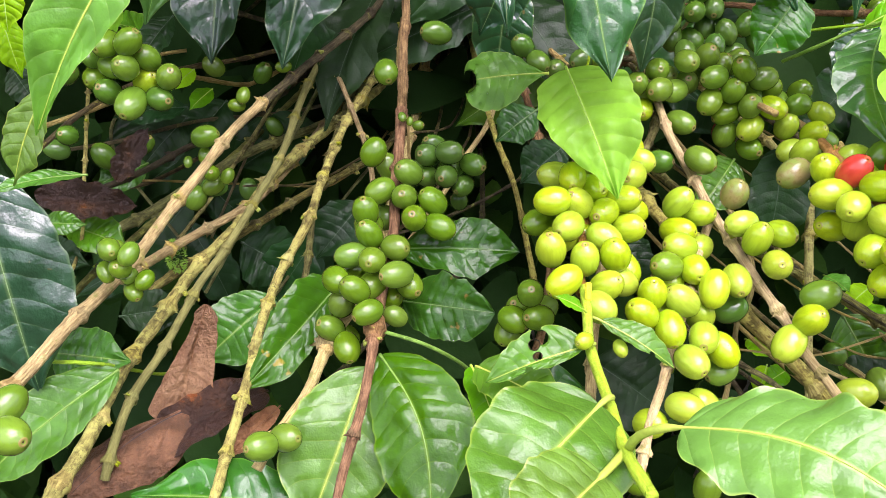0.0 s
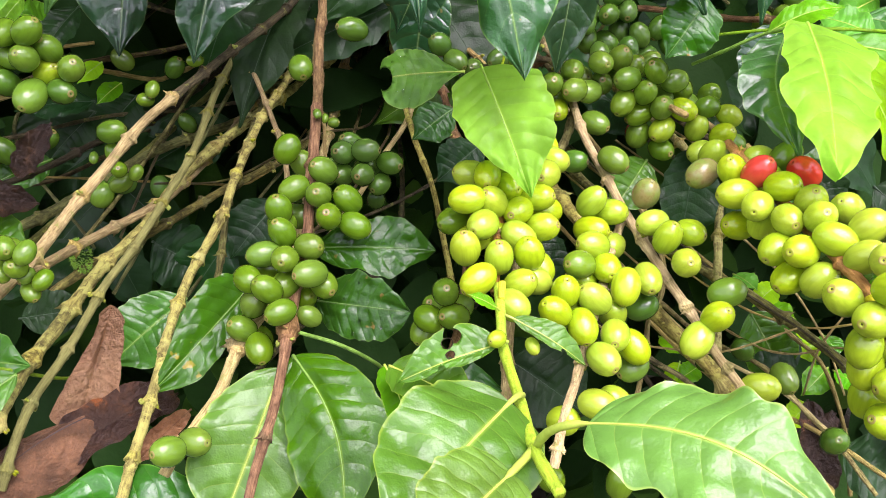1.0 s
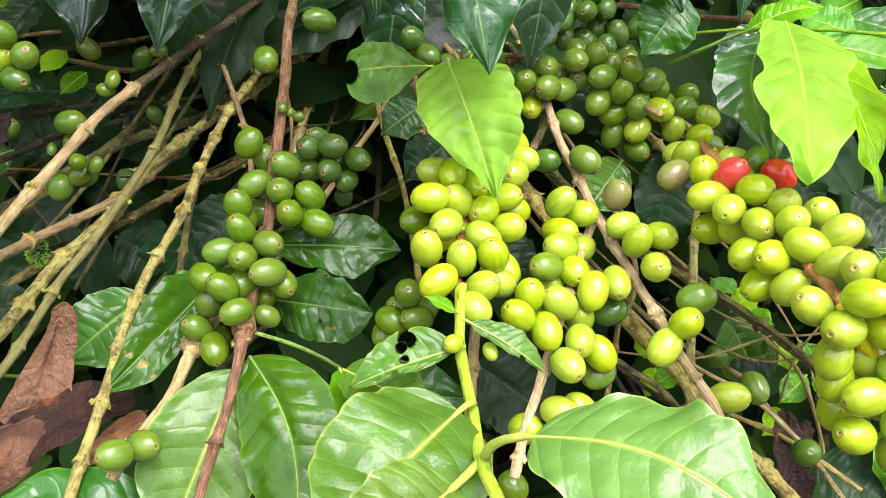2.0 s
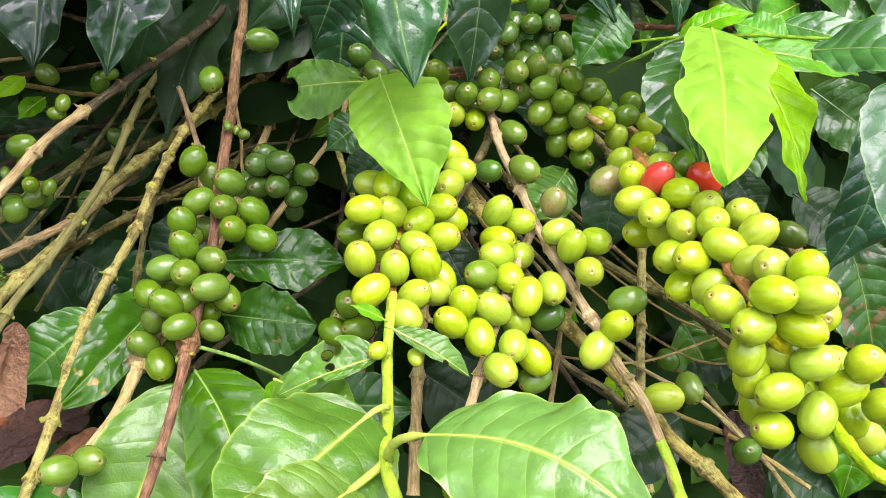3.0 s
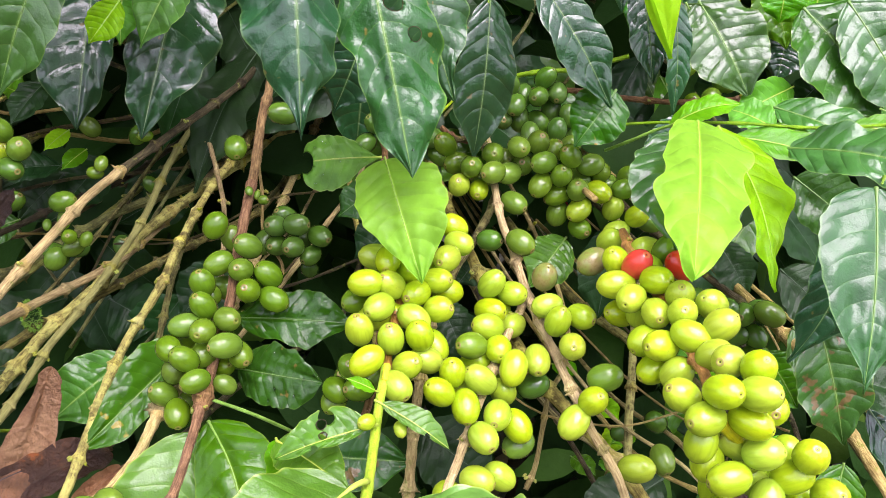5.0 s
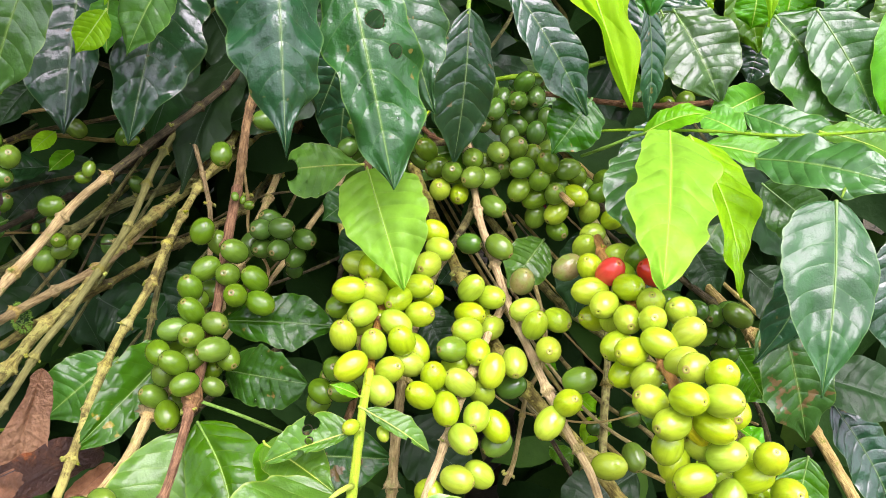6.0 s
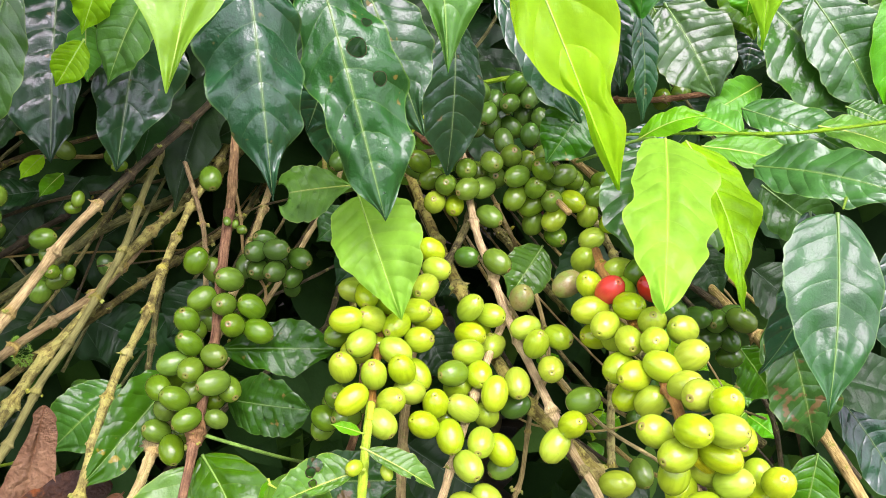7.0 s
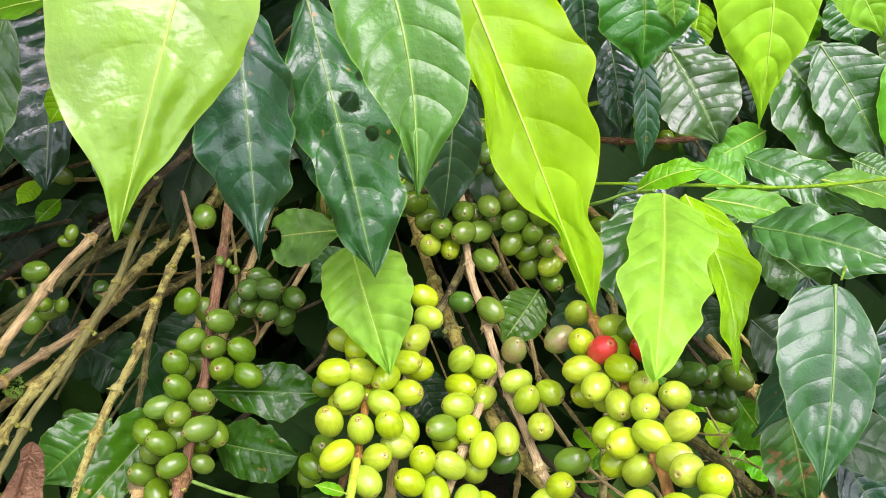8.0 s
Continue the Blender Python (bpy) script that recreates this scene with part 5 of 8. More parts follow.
br_back3 = branch("fruiting_branch", "tan branch behind the upper cherries", [(0, 1.33, 0.975), (0.0304, 0.9784, 0.9454), (0.0617, 0.7277, 0.9272), (0.0873, 0.5999, 0.9209), (0.1082, 0.5442, 0.921), (0.1268, 0.5294, 0.925), (0.1505, 0.5307, 0.9322), (0.173, 0.52, 0.9292), (0.1839, 0.4797, 0.9313)], 0.0020, 0.0020, "tan", "fruiting branches", 0.034, 0.28, 2)
sh_top1 = branch("leafy_shoot", "green twig holding large dark hanging leaves", [(0.0559, 0.4881, 1.1077), (0.0527, 0.4704, 1.1028), (0.0472, 0.4477, 1.0945)], 0.0015, 0.0012, "green", "leafy shoots", 0.034, 0.28, 0)
sh_top2 = branch("leafy_shoot", "green twig with a large hanging leaf", [(0.0313, 0.4207, 1.1149), (0.0297, 0.4082, 1.1013), (0.0285, 0.3959, 1.0891)], 0.0015, 0.0012, "green", "leafy shoots", 0.034, 0.28, 0)
sh_top3 = branch("leafy_shoot", "green twig with hanging leaves in the shade", [(-0.0092, 0.5172, 1.086), (-0.0176, 0.5044, 1.0713), (-0.0236, 0.4815, 1.0563)], 0.0015, 0.0012, "green", "leafy shoots", 0.034, 0.28, 0)
sh_top4 = branch("leafy_shoot", "green twig with a dark hanging leaf", [(-0.093, 0.5569, 1.0811), (-0.098, 0.5445, 1.068), (-0.1008, 0.5326, 1.0582)], 0.0015, 0.0012, "green", "leafy shoots", 0.034, 0.28, 0)
sh_top5 = branch("leafy_shoot", "twig with a very dark leaf", [(0.1193, 0.5223, 1.0575), (0.1173, 0.5153, 1.0467), (0.116, 0.5084, 1.036)], 0.0015, 0.0012, "green", "leafy shoots", 0.034, 0.28, 0)
sh_mid = branch("leafy_shoot", "thin green twig with a bright young leaf", [(0.1061, 0.5577, 0.9706), (0.0866, 0.5061, 0.9659), (0.0728, 0.4359, 0.9704)], 0.0008, 0.0006, "green", "leafy shoots", 0.034, 0.28, 0)
sh_r = branch("leafy_shoot", "thin green shoot lying across with young leaves", [(0.1774, 0.5157, 0.9625), (0.2071, 0.4972, 0.9729), (0.2326, 0.4831, 0.9791), (0.2633, 0.4783, 0.9809), (0.3024, 0.4781, 0.9798), (0.338, 0.4786, 0.9822), (0.3767, 0.4794, 0.9868)], 0.0008, 0.0011, "sprig", "leafy shoots", 0.034, 0.28, 0)
sh_r2 = branch("leafy_shoot", "twig holding broad hanging leaves", [(0.3095, 0.4087, 0.9892), (0.297, 0.3885, 0.9895), (0.2817, 0.3634, 0.9916)], 0.0009, 0.0005, "sprig", "leafy shoots", 0.034, 0.28, 0)
sh_near = branch("leafy_shoot", "green twig with large bright young leaves", [(0.02, 0.62, 1.52), (0.03, 0.42, 1.42), (0.0581, 0.2304, 1.1873), (0.0555, 0.224, 1.1796), (0.0539, 0.2175, 1.172)], 0.0012, 0.0009, "green", "leafy shoots", 0.034, 0.28, 0)
sh_near2 = branch("leafy_shoot", "thin green twig with yellow-green young leaves", [(0.22, 0.72, 1.5), (0.23, 0.55, 1.4), (0.2206, 0.3779, 1.1602), (0.2152, 0.3661, 1.1507), (0.2135, 0.3593, 1.1408)], 0.0012, 0.0009, "green", "leafy shoots", 0.034, 0.28, 0)
dead = new("dead_leaf")
dead.location = (-0.1445, 0.3926, 0.7829)
tagged(dead, "curled dry reddish brown dead leaf caught between branches", "leaf")
wood("stem", br_d, [(-0.027, 0.3901, 0.8489), (-0.0047, 0.3833, 0.8453), (0.0135, 0.395, 0.8251), (0.0231, 0.4246, 0.7914)], 0.0010, 0.0010, "sprig", 0.034, 0, "slender green leaf stalk")
wood("stem", br_left, [(-0.198, 0.3906, 0.8289), (-0.1719, 0.3903, 0.8275), (-0.1668, 0.4522, 0.7754), (-0.1571, 0.4807, 0.7642)], 0.0011, 0.0010, "green", 0.034, 0, "slender green leaf stalk")
knot(br_d, (-0.0301, 0.3902, 0.8494), (-0.005, -0.045, -0.023), 0.0044, 1, True, "red")
knot(br_f2, (-0.0562, 0.3978, 0.8353), (-0.018, -0.044, -0.019), 0.0042, 2, False)
dead_two = new("dead_leaf")
dead_two.location = (-0.2233, 0.5177, 0.8588)
tagged(dead_two, "dark shrivelled dead leaf hanging among bare branches", "leaf")
droplet((0.156, 0.3412, 0.8681), 0.0022)
moss_clump(br_b, (-0.1586, 0.4838, 0.8392), 0.011)
sh_up = branch("leafy_shoot", "thick bright green shoot lying across behind the leaves", [(0.1291, 0.6075, 0.9647), (0.1556, 0.5893, 0.9767), (0.1862, 0.5802, 0.983), (0.2152, 0.5721, 0.9945)], 0.0017, 0.0015, "sprig", "leafy shoots", 0.034, 0.28, 0)
sh_up2 = branch("leafy_shoot", "slender green shoot behind a young leaf", [(0.1916, 0.5039, 0.9533), (0.2026, 0.486, 0.9667), (0.2142, 0.4775, 0.9764), (0.2248, 0.4638, 0.9852)], 0.0010, 0.0009, "sprig", "leafy shoots", 0.034, 0.28, 0)
bz0 = branch("fruiting_branch", "knobbly olive branch behind the largest bunch", [(0, 1.33, 0.8658), (0.0724, 1.0021, 0.8496), (0.1313, 0.7612, 0.8359), (0.1687, 0.6312, 0.8267), (0.1923, 0.5673, 0.8204), (0.2085, 0.5406, 0.8158), (0.2317, 0.5191, 0.8089), (0.2581, 0.4975, 0.8016), (0.3013, 0.4729, 0.7774), (0.328, 0.4593, 0.758)], 0.0030, 0.0032, "lichen", "drooping branches", 0.05, 0.28, 1)
bz1 = branch("bare_branch", "thin tan twig ending at a dark cherry", [(0, 1.33, 0.8518), (0.0737, 0.9554, 0.8326), (0.1334, 0.6808, 0.8178), (0.171, 0.5331, 0.8093), (0.1947, 0.461, 0.8045), (0.2106, 0.4315, 0.8018), (0.2366, 0.4055, 0.7981), (0.2523, 0.3839, 0.7907), (0.2604, 0.373, 0.7867)], 0.0016, 0.0011, "tan", "bare branches", 0.034, 0.28, 0)
bz2 = branch("bare_branch", "short olive branch in the shade", [(0, 1.33, 0.8336), (0.0584, 0.9616, 0.8177), (0.108, 0.6928, 0.804), (0.1413, 0.5494, 0.7947), (0.164, 0.4805, 0.7884), (0.1808, 0.4537, 0.7836), (0.1958, 0.4428, 0.7794), (0.2113, 0.4306, 0.7681)], 0.0024, 0.0017, "lichen", "bare branches", 0.034, 0.28, 0)
dead_low = new("dead_leaf")
dead_low.location = (0.2653, 0.4116, 0.7752)
tagged(dead_low, "dark maroon curled dead leaf hanging below the largest bunch", "leaf")
bk0 = branch("bare_branch", "thin mossy branch in the shade", [(0, 1.33, 0.9573), (-0.0271, 1.0753, 0.9481), (-0.0496, 0.8852, 0.9368), (-0.0643, 0.7797, 0.926), (-0.074, 0.725, 0.9164), (-0.0809, 0.6989, 0.9073), (-0.1071, 0.6309, 0.8669), (-0.1385, 0.5816, 0.8182), (-0.1618, 0.5348, 0.7829)], 0.0016, 0.0013, "olive", "bare branches", 0.03, 0.28, 0)
bk1 = branch("bare_branch", "thin mossy branch in the shade", [(0, 1.33, 0.9645), (-0.0354, 1.0842, 0.9557), (-0.0641, 0.9007, 0.9444), (-0.0824, 0.7987, 0.9336), (-0.0939, 0.7458, 0.9239), (-0.1018, 0.7205, 0.9145), (-0.1319, 0.652, 0.8719), (-0.1592, 0.5851, 0.8377), (-0.1794, 0.5409, 0.8172)], 0.0016, 0.0014, "lichen", "bare branches", 0.03, 0.28, 0)
bk2 = branch("bare_branch", "thin mossy branch in the shade", [(0, 1.33, 0.8899), (0.0043, 1.0448, 0.8749), (0.0032, 0.8324, 0.8616), (-0.0017, 0.7149, 0.8521), (-0.0081, 0.6545, 0.8453), (-0.0156, 0.6261, 0.8399), (-0.047, 0.5618, 0.8206), (-0.0689, 0.5192, 0.8096), (-0.0895, 0.4956, 0.7907)], 0.0016, 0.0011, "lichen", "bare branches", 0.03, 0.28, 0)
bk3 = branch("bare_branch", "thin mossy branch in the shade", [(0, 1.33, 0.887), (-0.0066, 1.0588, 0.8768), (-0.0165, 0.8578, 0.865), (-0.0267, 0.7474, 0.8545), (-0.0365, 0.6915, 0.8455), (-0.0461, 0.6662, 0.837), (-0.0782, 0.6207, 0.8094), (-0.1051, 0.5561, 0.7883), (-0.1279, 0.5215, 0.7652)], 0.0016, 0.0011, "olive", "bare branches", 0.03, 0.28, 0)
bk4 = branch("bare_branch", "thin mossy branch in the shade", [(0, 1.33, 0.8956), (0.0171, 1.0547, 0.8802), (0.0255, 0.8492, 0.8667), (0.026, 0.735, 0.8573), (0.0223, 0.6758, 0.8507), (0.0162, 0.6474, 0.8456), (-0.0114, 0.5833, 0.8279), (-0.0399, 0.5597, 0.8089)], 0.0014, 0.0010, "brown", "bare branches", 0.03, 0.28, 0)
bk5 = branch("bare_branch", "thin mossy branch in the shade", [(0, 1.33, 0.9436), (-0.0451, 1.0741, 0.9352), (-0.0801, 0.8832, 0.9241), (-0.1009, 0.7773, 0.9132), (-0.1129, 0.7225, 0.9032), (-0.12, 0.6965, 0.8936), (-0.1439, 0.6279, 0.85), (-0.1664, 0.5788, 0.8019)], 0.0014, 0.0010, "brown", "bare branches", 0.03, 0.28, 0)
bl0 = branch("bare_branch", "pale straw-coloured dry twig low in the bush", [(0, 1.33, 0.8306), (0.097, 0.9785, 0.8092), (0.1756, 0.7236, 0.7937), (0.2251, 0.5893, 0.7856), (0.2563, 0.5265, 0.7819), (0.2773, 0.5039, 0.7806), (0.3025, 0.4937, 0.7801), (0.3275, 0.4852, 0.7897)], 0.0013, 0.0007, "tan", "bare branches", 0.03, 0.28, 0)
bl1 = branch("bare_branch", "pale straw-coloured dry twig low in the bush", [(0, 1.33, 0.8387), (0.1204, 0.9945, 0.834), (0.2107, 0.7486, 0.8241), (0.2612, 0.6164, 0.8124), (0.2878, 0.5519, 0.8007), (0.3009, 0.5257, 0.7887), (0.3181, 0.5008, 0.7626), (0.3256, 0.4761, 0.7377)], 0.0013, 0.0007, "tan", "bare branches", 0.03, 0.28, 0)
bl2 = branch("bare_branch", "pale straw-coloured dry twig low in the bush", [(0, 1.33, 0.8444), (0.161, 0.9796, 0.841), (0.27, 0.7256, 0.8316), (0.3198, 0.5917, 0.8196), (0.3356, 0.5289, 0.8072), (0.332, 0.5064, 0.7944), (0.3082, 0.4913, 0.7664), (0.2965, 0.4761, 0.7382)], 0.0013, 0.0007, "tan", "bare branches", 0.03, 0.28, 0)
bl3 = branch("bare_branch", "pale straw-coloured dry twig low in the bush", [(0, 1.33, 0.8247), (0.0954, 0.9542, 0.7994), (0.1734, 0.686, 0.7827), (0.2234, 0.5489, 0.7754), (0.2553, 0.4889, 0.7735), (0.2775, 0.4724, 0.7747), (0.308, 0.4731, 0.7787), (0.3277, 0.4629, 0.7781)], 0.0013, 0.0007, "tan", "bare branches", 0.03, 0.28, 0)
cherry(br_d, (-0.0341, 0.4613, 0.9161), (-0.98, -0.2, -0.01), 1.00, "g")
cherry(br_d, (-0.0151, 0.455, 0.9069), (-0.05, -0.87, 0.49), 1.00, "g")
cherry(br_d, (-0.0299, 0.4447, 0.9008), (-0.84, -0.48, 0.24), 1.00, "g")
cherry(br_d, (-0.0169, 0.4407, 0.8992), (-0.67, -0.7, 0.23), 1.00, "g")
cherry(br_d, (-0.002, 0.4416, 0.8964), (0.31, -0.24, 0.92), 1.00, "g")
cherry(br_d, (-0.0114, 0.4305, 0.8918), (-0.12, -0.84, 0.53), 1.00, "g")
cherry(br_d, (0.0017, 0.4328, 0.8856), (0.72, -0.69, 0.04), 1.00, "g")
cherry(br_d, (-0.0365, 0.4323, 0.895), (0.53, -0.32, 0.78), 1.00, "g")
cherry(br_d, (-0.0339, 0.4203, 0.8877), (-0.26, -0.4, 0.88), 1.00, "g")
cherry(br_d, (-0.0205, 0.4153, 0.8826), (0.21, -0.83, 0.52), 1.00, "g")
cherry(br_d, (-0.0295, 0.4514, 0.8816), (-0.84, 0.44, -0.33), 1.00, "g")
cherry(br_d, (-0.0427, 0.415, 0.8784), (-0.83, -0.43, 0.36), 1.00, "g")
cherry(br_d, (-0.0318, 0.4069, 0.8801), (-0.66, -0.74, 0.14), 1.00, "g")
cherry(br_d, (-0.0194, 0.4014, 0.8749), (-0.09, -0.7, 0.71), 1.00, "g")
cherry(br_d, (-0.0136, 0.4085, 0.8647), (0.44, -0.87, -0.21), 1.00, "g")
cherry(br_d, (-0.0504, 0.4059, 0.8692), (-0.22, -0.71, 0.67), 1.00, "g")
cherry(br_d, (-0.04, 0.397, 0.8687), (-0.08, -0.68, 0.73), 1.00, "g")
cherry(br_d, (-0.0323, 0.4079, 0.8654), (-0.57, -0.71, 0.42), 1.00, "g")
cherry(br_d, (-0.0484, 0.4042, 0.8558), (-0.11, -0.74, 0.67), 1.00, "g")
cherry(br_d, (-0.0331, 0.3887, 0.8608), (-0.14, -0.75, 0.65), 0.95, "g")
cherry(br_d, (-0.0237, 0.4123, 0.8536), (0.51, -0.76, 0.39), 0.85, "g")
cherry(br_d, (-0.0203, 0.3982, 0.8523), (0.74, 0.31, -0.59), 0.80, "g")
cherry(br_d, (-0.0266, 0.4716, 0.903), (-0.11, -0.3, 0.95), 1.00, "g")
cherry(br_d, (-0.0425, 0.4205, 0.8658), (-0.99, 0.12, -0.07), 1.00, "g")
cherry(br_d, (-0.0361, 0.4395, 0.8834), (-0.97, 0.18, -0.18), 1.00, "g")
cherry(br_d, (-0.0295, 0.4035, 0.8495), (0.22, 0.61, -0.76), 0.80, "g")
cherry(br_d, (-0.0066, 0.499, 0.8993), (-0.51, -0.78, 0.35), 1.00, "d")
cherry(br_d, (0.0064, 0.4956, 0.9021), (0.64, -0.55, 0.54), 1.00, "d")
cherry(br_d, (-0.0023, 0.5121, 0.8993), (0.1, -0.56, 0.82), 1.00, "d")
cherry(br_d, (-0.0066, 0.4994, 0.8856), (-0.42, -0.8, 0.43), 1.00, "d")
cherry(br_d, (0.0047, 0.4912, 0.8892), (-0.71, -0.57, 0.41), 1.00, "d")
cherry(br_d, (0.0145, 0.4962, 0.8808), (0.08, -0.99, -0.11), 0.90, "d")
cherry(br_d, (0.0201, 0.4984, 0.8934), (0.43, -0.74, 0.51), 1.00, "d")
cherry(br_d, (-0.0159, 0.5092, 0.883), (-0.7, -0.53, -0.48), 1.00, "d")
cherry(br_d, (0.0123, 0.5049, 0.8669), (0.8, 0.52, -0.32), 0.80, "d")
cherry(br_d, (0.0077, 0.5085, 0.8872), (0.95, 0.06, 0.31), 1.00, "d")
cherry(br_d, (-0.0295, 0.5058, 0.9468), (-0.31, -0.89, 0.33), 1.00, "g")
cherry(br_d, (-0.0009, 0.5095, 0.9678), (-0.61, -0.79, 0.1), 1.00, "d")
cherry(br_d, (-0.02, 0.4908, 0.9254), (0.13, -0.97, 0.22), 0.35, "g")
cherry(br_d, (-0.0108, 0.4851, 0.9224), (0.6, -0.79, 0.11), 0.42, "g")
cherry(br_d, (-0.016, 0.4937, 0.9218), (0.63, -0.77, 0.1), 0.30, "g")
cherry(br_f2, (-0.0541, 0.3993, 0.8443), (-0.74, -0.54, 0.4), 1.00, "g")
cherry(br_f2, (-0.0448, 0.3902, 0.8387), (-0.29, -0.91, 0.31), 1.00, "g")
cherry(br_f2, (-0.081, 0.3414, 0.8163), (-0.08, -0.95, 0.31), 1.00, "g")
cherry(br_f2, (-0.0713, 0.3507, 0.8136), (0.38, -0.46, 0.8), 1.00, "g")
cherry(br_f2, (-0.0487, 0.4134, 0.8297), (0.29, 0.26, -0.92), 1.00, "g")
cherry(br_e, (0.0547, 0.3923, 0.9197), (-0.98, -0.09, 0.19), 1.00, "y")
cherry(br_e, (0.0674, 0.3964, 0.9165), (-0.58, -0.5, 0.64), 1.00, "y")
cherry(br_e, (0.0759, 0.4111, 0.9176), (0.02, -0.9, 0.44), 1.00, "y")
cherry(br_e, (0.0799, 0.3981, 0.9112), (0.2, -0.91, 0.37), 1.00, "y")
cherry(br_e, (0.0904, 0.4075, 0.9138), (0.57, -0.68, 0.46), 1.00, "y")
cherry(br_e, (0.1027, 0.4364, 0.9213), (0.53, -0.74, 0.42), 1.00, "y")
cherry(br_e, (0.0957, 0.4173, 0.9218), (0.24, -0.96, 0.11), 1.00, "y")
cherry(br_e, (0.1005, 0.4543, 0.9228), (0.91, 0.02, -0.4), 1.00, "y")
cherry(br_e, (0.0528, 0.3729, 0.9045), (-0.59, -0.28, 0.76), 1.00, "y")
cherry(br_e, (0.0619, 0.3856, 0.9101), (0.23, -0.74, 0.64), 1.00, "y")
cherry(br_e, (0.0681, 0.3709, 0.9009), (-0.31, -0.41, 0.86), 1.00, "y")
cherry(br_e, (0.0792, 0.3866, 0.9032), (0.76, -0.65, 0.03), 1.00, "y")
cherry(br_e, (0.0821, 0.3733, 0.9016), (0.45, -0.38, 0.81), 1.00, "y")
cherry(br_e, (0.0897, 0.3862, 0.8881), (0.34, -0.92, 0.2), 1.00, "y")
cherry(br_e, (0.0914, 0.3934, 0.905), (0.55, -0.79, 0.27), 1.00, "y")
cherry(br_e, (0.0575, 0.3565, 0.8976), (-0.44, -0.89, 0.14), 1.00, "y")
cherry(br_e, (0.0763, 0.3584, 0.8941), (0.29, -0.76, 0.58), 1.00, "y")
cherry(br_e, (0.0719, 0.3458, 0.8911), (0.14, -0.95, 0.29), 1.00, "y")
cherry(br_e, (0.0589, 0.4181, 0.921), (-0.85, -0.44, 0.27), 1.00, "y")
cherry(br_e, (0.0653, 0.4068, 0.9252), (-0.33, -0.88, 0.34), 1.00, "y")
cherry(br_e, (0.0963, 0.4148, 0.9038), (0.94, -0.04, -0.33), 1.00, "y")
cherry(br_e, (0.0503, 0.403, 0.9036), (-0.36, -0.89, 0.26), 1.00, "g")
cherry(br_e, (0.0794, 0.4229, 0.9237), (0.24, -0.92, 0.3), 1.00, "y")
cherry(br_e, (0.089, 0.4279, 0.9153), (0.75, -0.63, -0.18), 1.00, "y")
cherry(br_e, (0.0588, 0.3932, 0.8991), (-0.97, 0.22, -0.14), 1.00, "y")
cherry(br_e, (0.0718, 0.3976, 0.8985), (0.22, 0.65, -0.73), 1.00, "y")
cherry(br_e, (0.0856, 0.3731, 0.8878), (0.98, 0.04, -0.22), 1.00, "y")
cherry(br_e, (0.0601, 0.3104, 0.8979), (-0.13, -0.98, 0.13), 0.50, "y")
cherry(br_e, (0.0743, 0.3098, 0.8948), (0.09, -0.99, 0.08), 0.40, "y")
cherry(br_e, (0.0981, 0.3482, 0.7903), (0.25, -0.32, -0.91), 1.00, "g")
cherry(br_e, (0.1333, 0.3476, 0.7868), (0.48, -0.31, -0.82), 1.00, "g")
cherry(br_e3, (0.0467, 0.3931, 0.8693), (-0.32, -0.85, 0.42), 1.00, "g")
cherry(br_e3, (0.0392, 0.3958, 0.8522), (0.29, -0.71, 0.64), 1.00, "g")
cherry(br_e3, (0.0512, 0.3909, 0.8565), (-0.24, -0.94, 0.24), 1.00, "g")
cherry(br_e3, (0.0371, 0.4026, 0.8405), (-0.6, -0.69, 0.41), 1.00, "g")
cherry(br_e3, (0.0433, 0.4133, 0.8473), (-0.73, -0.56, 0.39), 1.00, "g")
cherry(br_e3, (0.0552, 0.4075, 0.851), (-0.29, -0.84, 0.45), 1.00, "g")
cherry(br_f, (0.12, 0.4182, 0.9068), (0.25, -0.46, 0.85), 1.00, "y")
cherry(br_f, (0.1317, 0.4205, 0.9), (0.26, -0.66, 0.7), 1.00, "y")
cherry(br_f, (0.1173, 0.3956, 0.8941), (-0.79, -0.51, 0.33), 1.00, "y")
cherry(br_f, (0.1196, 0.4103, 0.8949), (0.37, -0.69, 0.62), 1.00, "y")
cherry(br_f, (0.1222, 0.3844, 0.8879), (-0.3, -0.94, 0.14), 1.00, "y")
cherry(br_f, (0.1293, 0.3734, 0.8839), (0.48, -0.73, -0.48), 1.00, "y")
cherry(br_f, (0.1085, 0.3824, 0.8908), (-0.79, -0.41, 0.45), 1.00, "o")
cherry(br_f, (0.0985, 0.3635, 0.8872), (-0.42, -0.38, 0.82), 1.00, "y")
cherry(br_f, (0.1121, 0.3632, 0.8837), (0.11, -0.21, 0.97), 1.00, "y")
cherry(br_f, (0.092, 0.3519, 0.884), (-0.84, -0.32, 0.43), 1.00, "y")
cherry(br_f, (0.1048, 0.3504, 0.877), (-0.28, -0.96, 0.06), 1.00, "y")
cherry(br_f, (0.1203, 0.3507, 0.8722), (0.5, -0.86, -0.14), 1.00, "y")
cherry(br_f, (0.1306, 0.3537, 0.8636), (0.35, -0.93, -0.06), 1.00, "y")
cherry(br_f, (0.1132, 0.3403, 0.8667), (0.03, -0.95, -0.31), 1.00, "y")
cherry(br_f, (0.1327, 0.3565, 0.8504), (-0.38, -0.79, 0.47), 1.00, "o")
cherry(br_f, (0.1327, 0.4144, 0.8837), (0.09, 0.83, -0.56), 1.00, "y")
cherry(br_f, (0.1112, 0.3869, 0.8782), (-0.93, 0.37, 0.07), 1.00, "y")
cherry(br_f, (0.1254, 0.3751, 0.8683), (0.76, 0.16, -0.63), 1.00, "y")
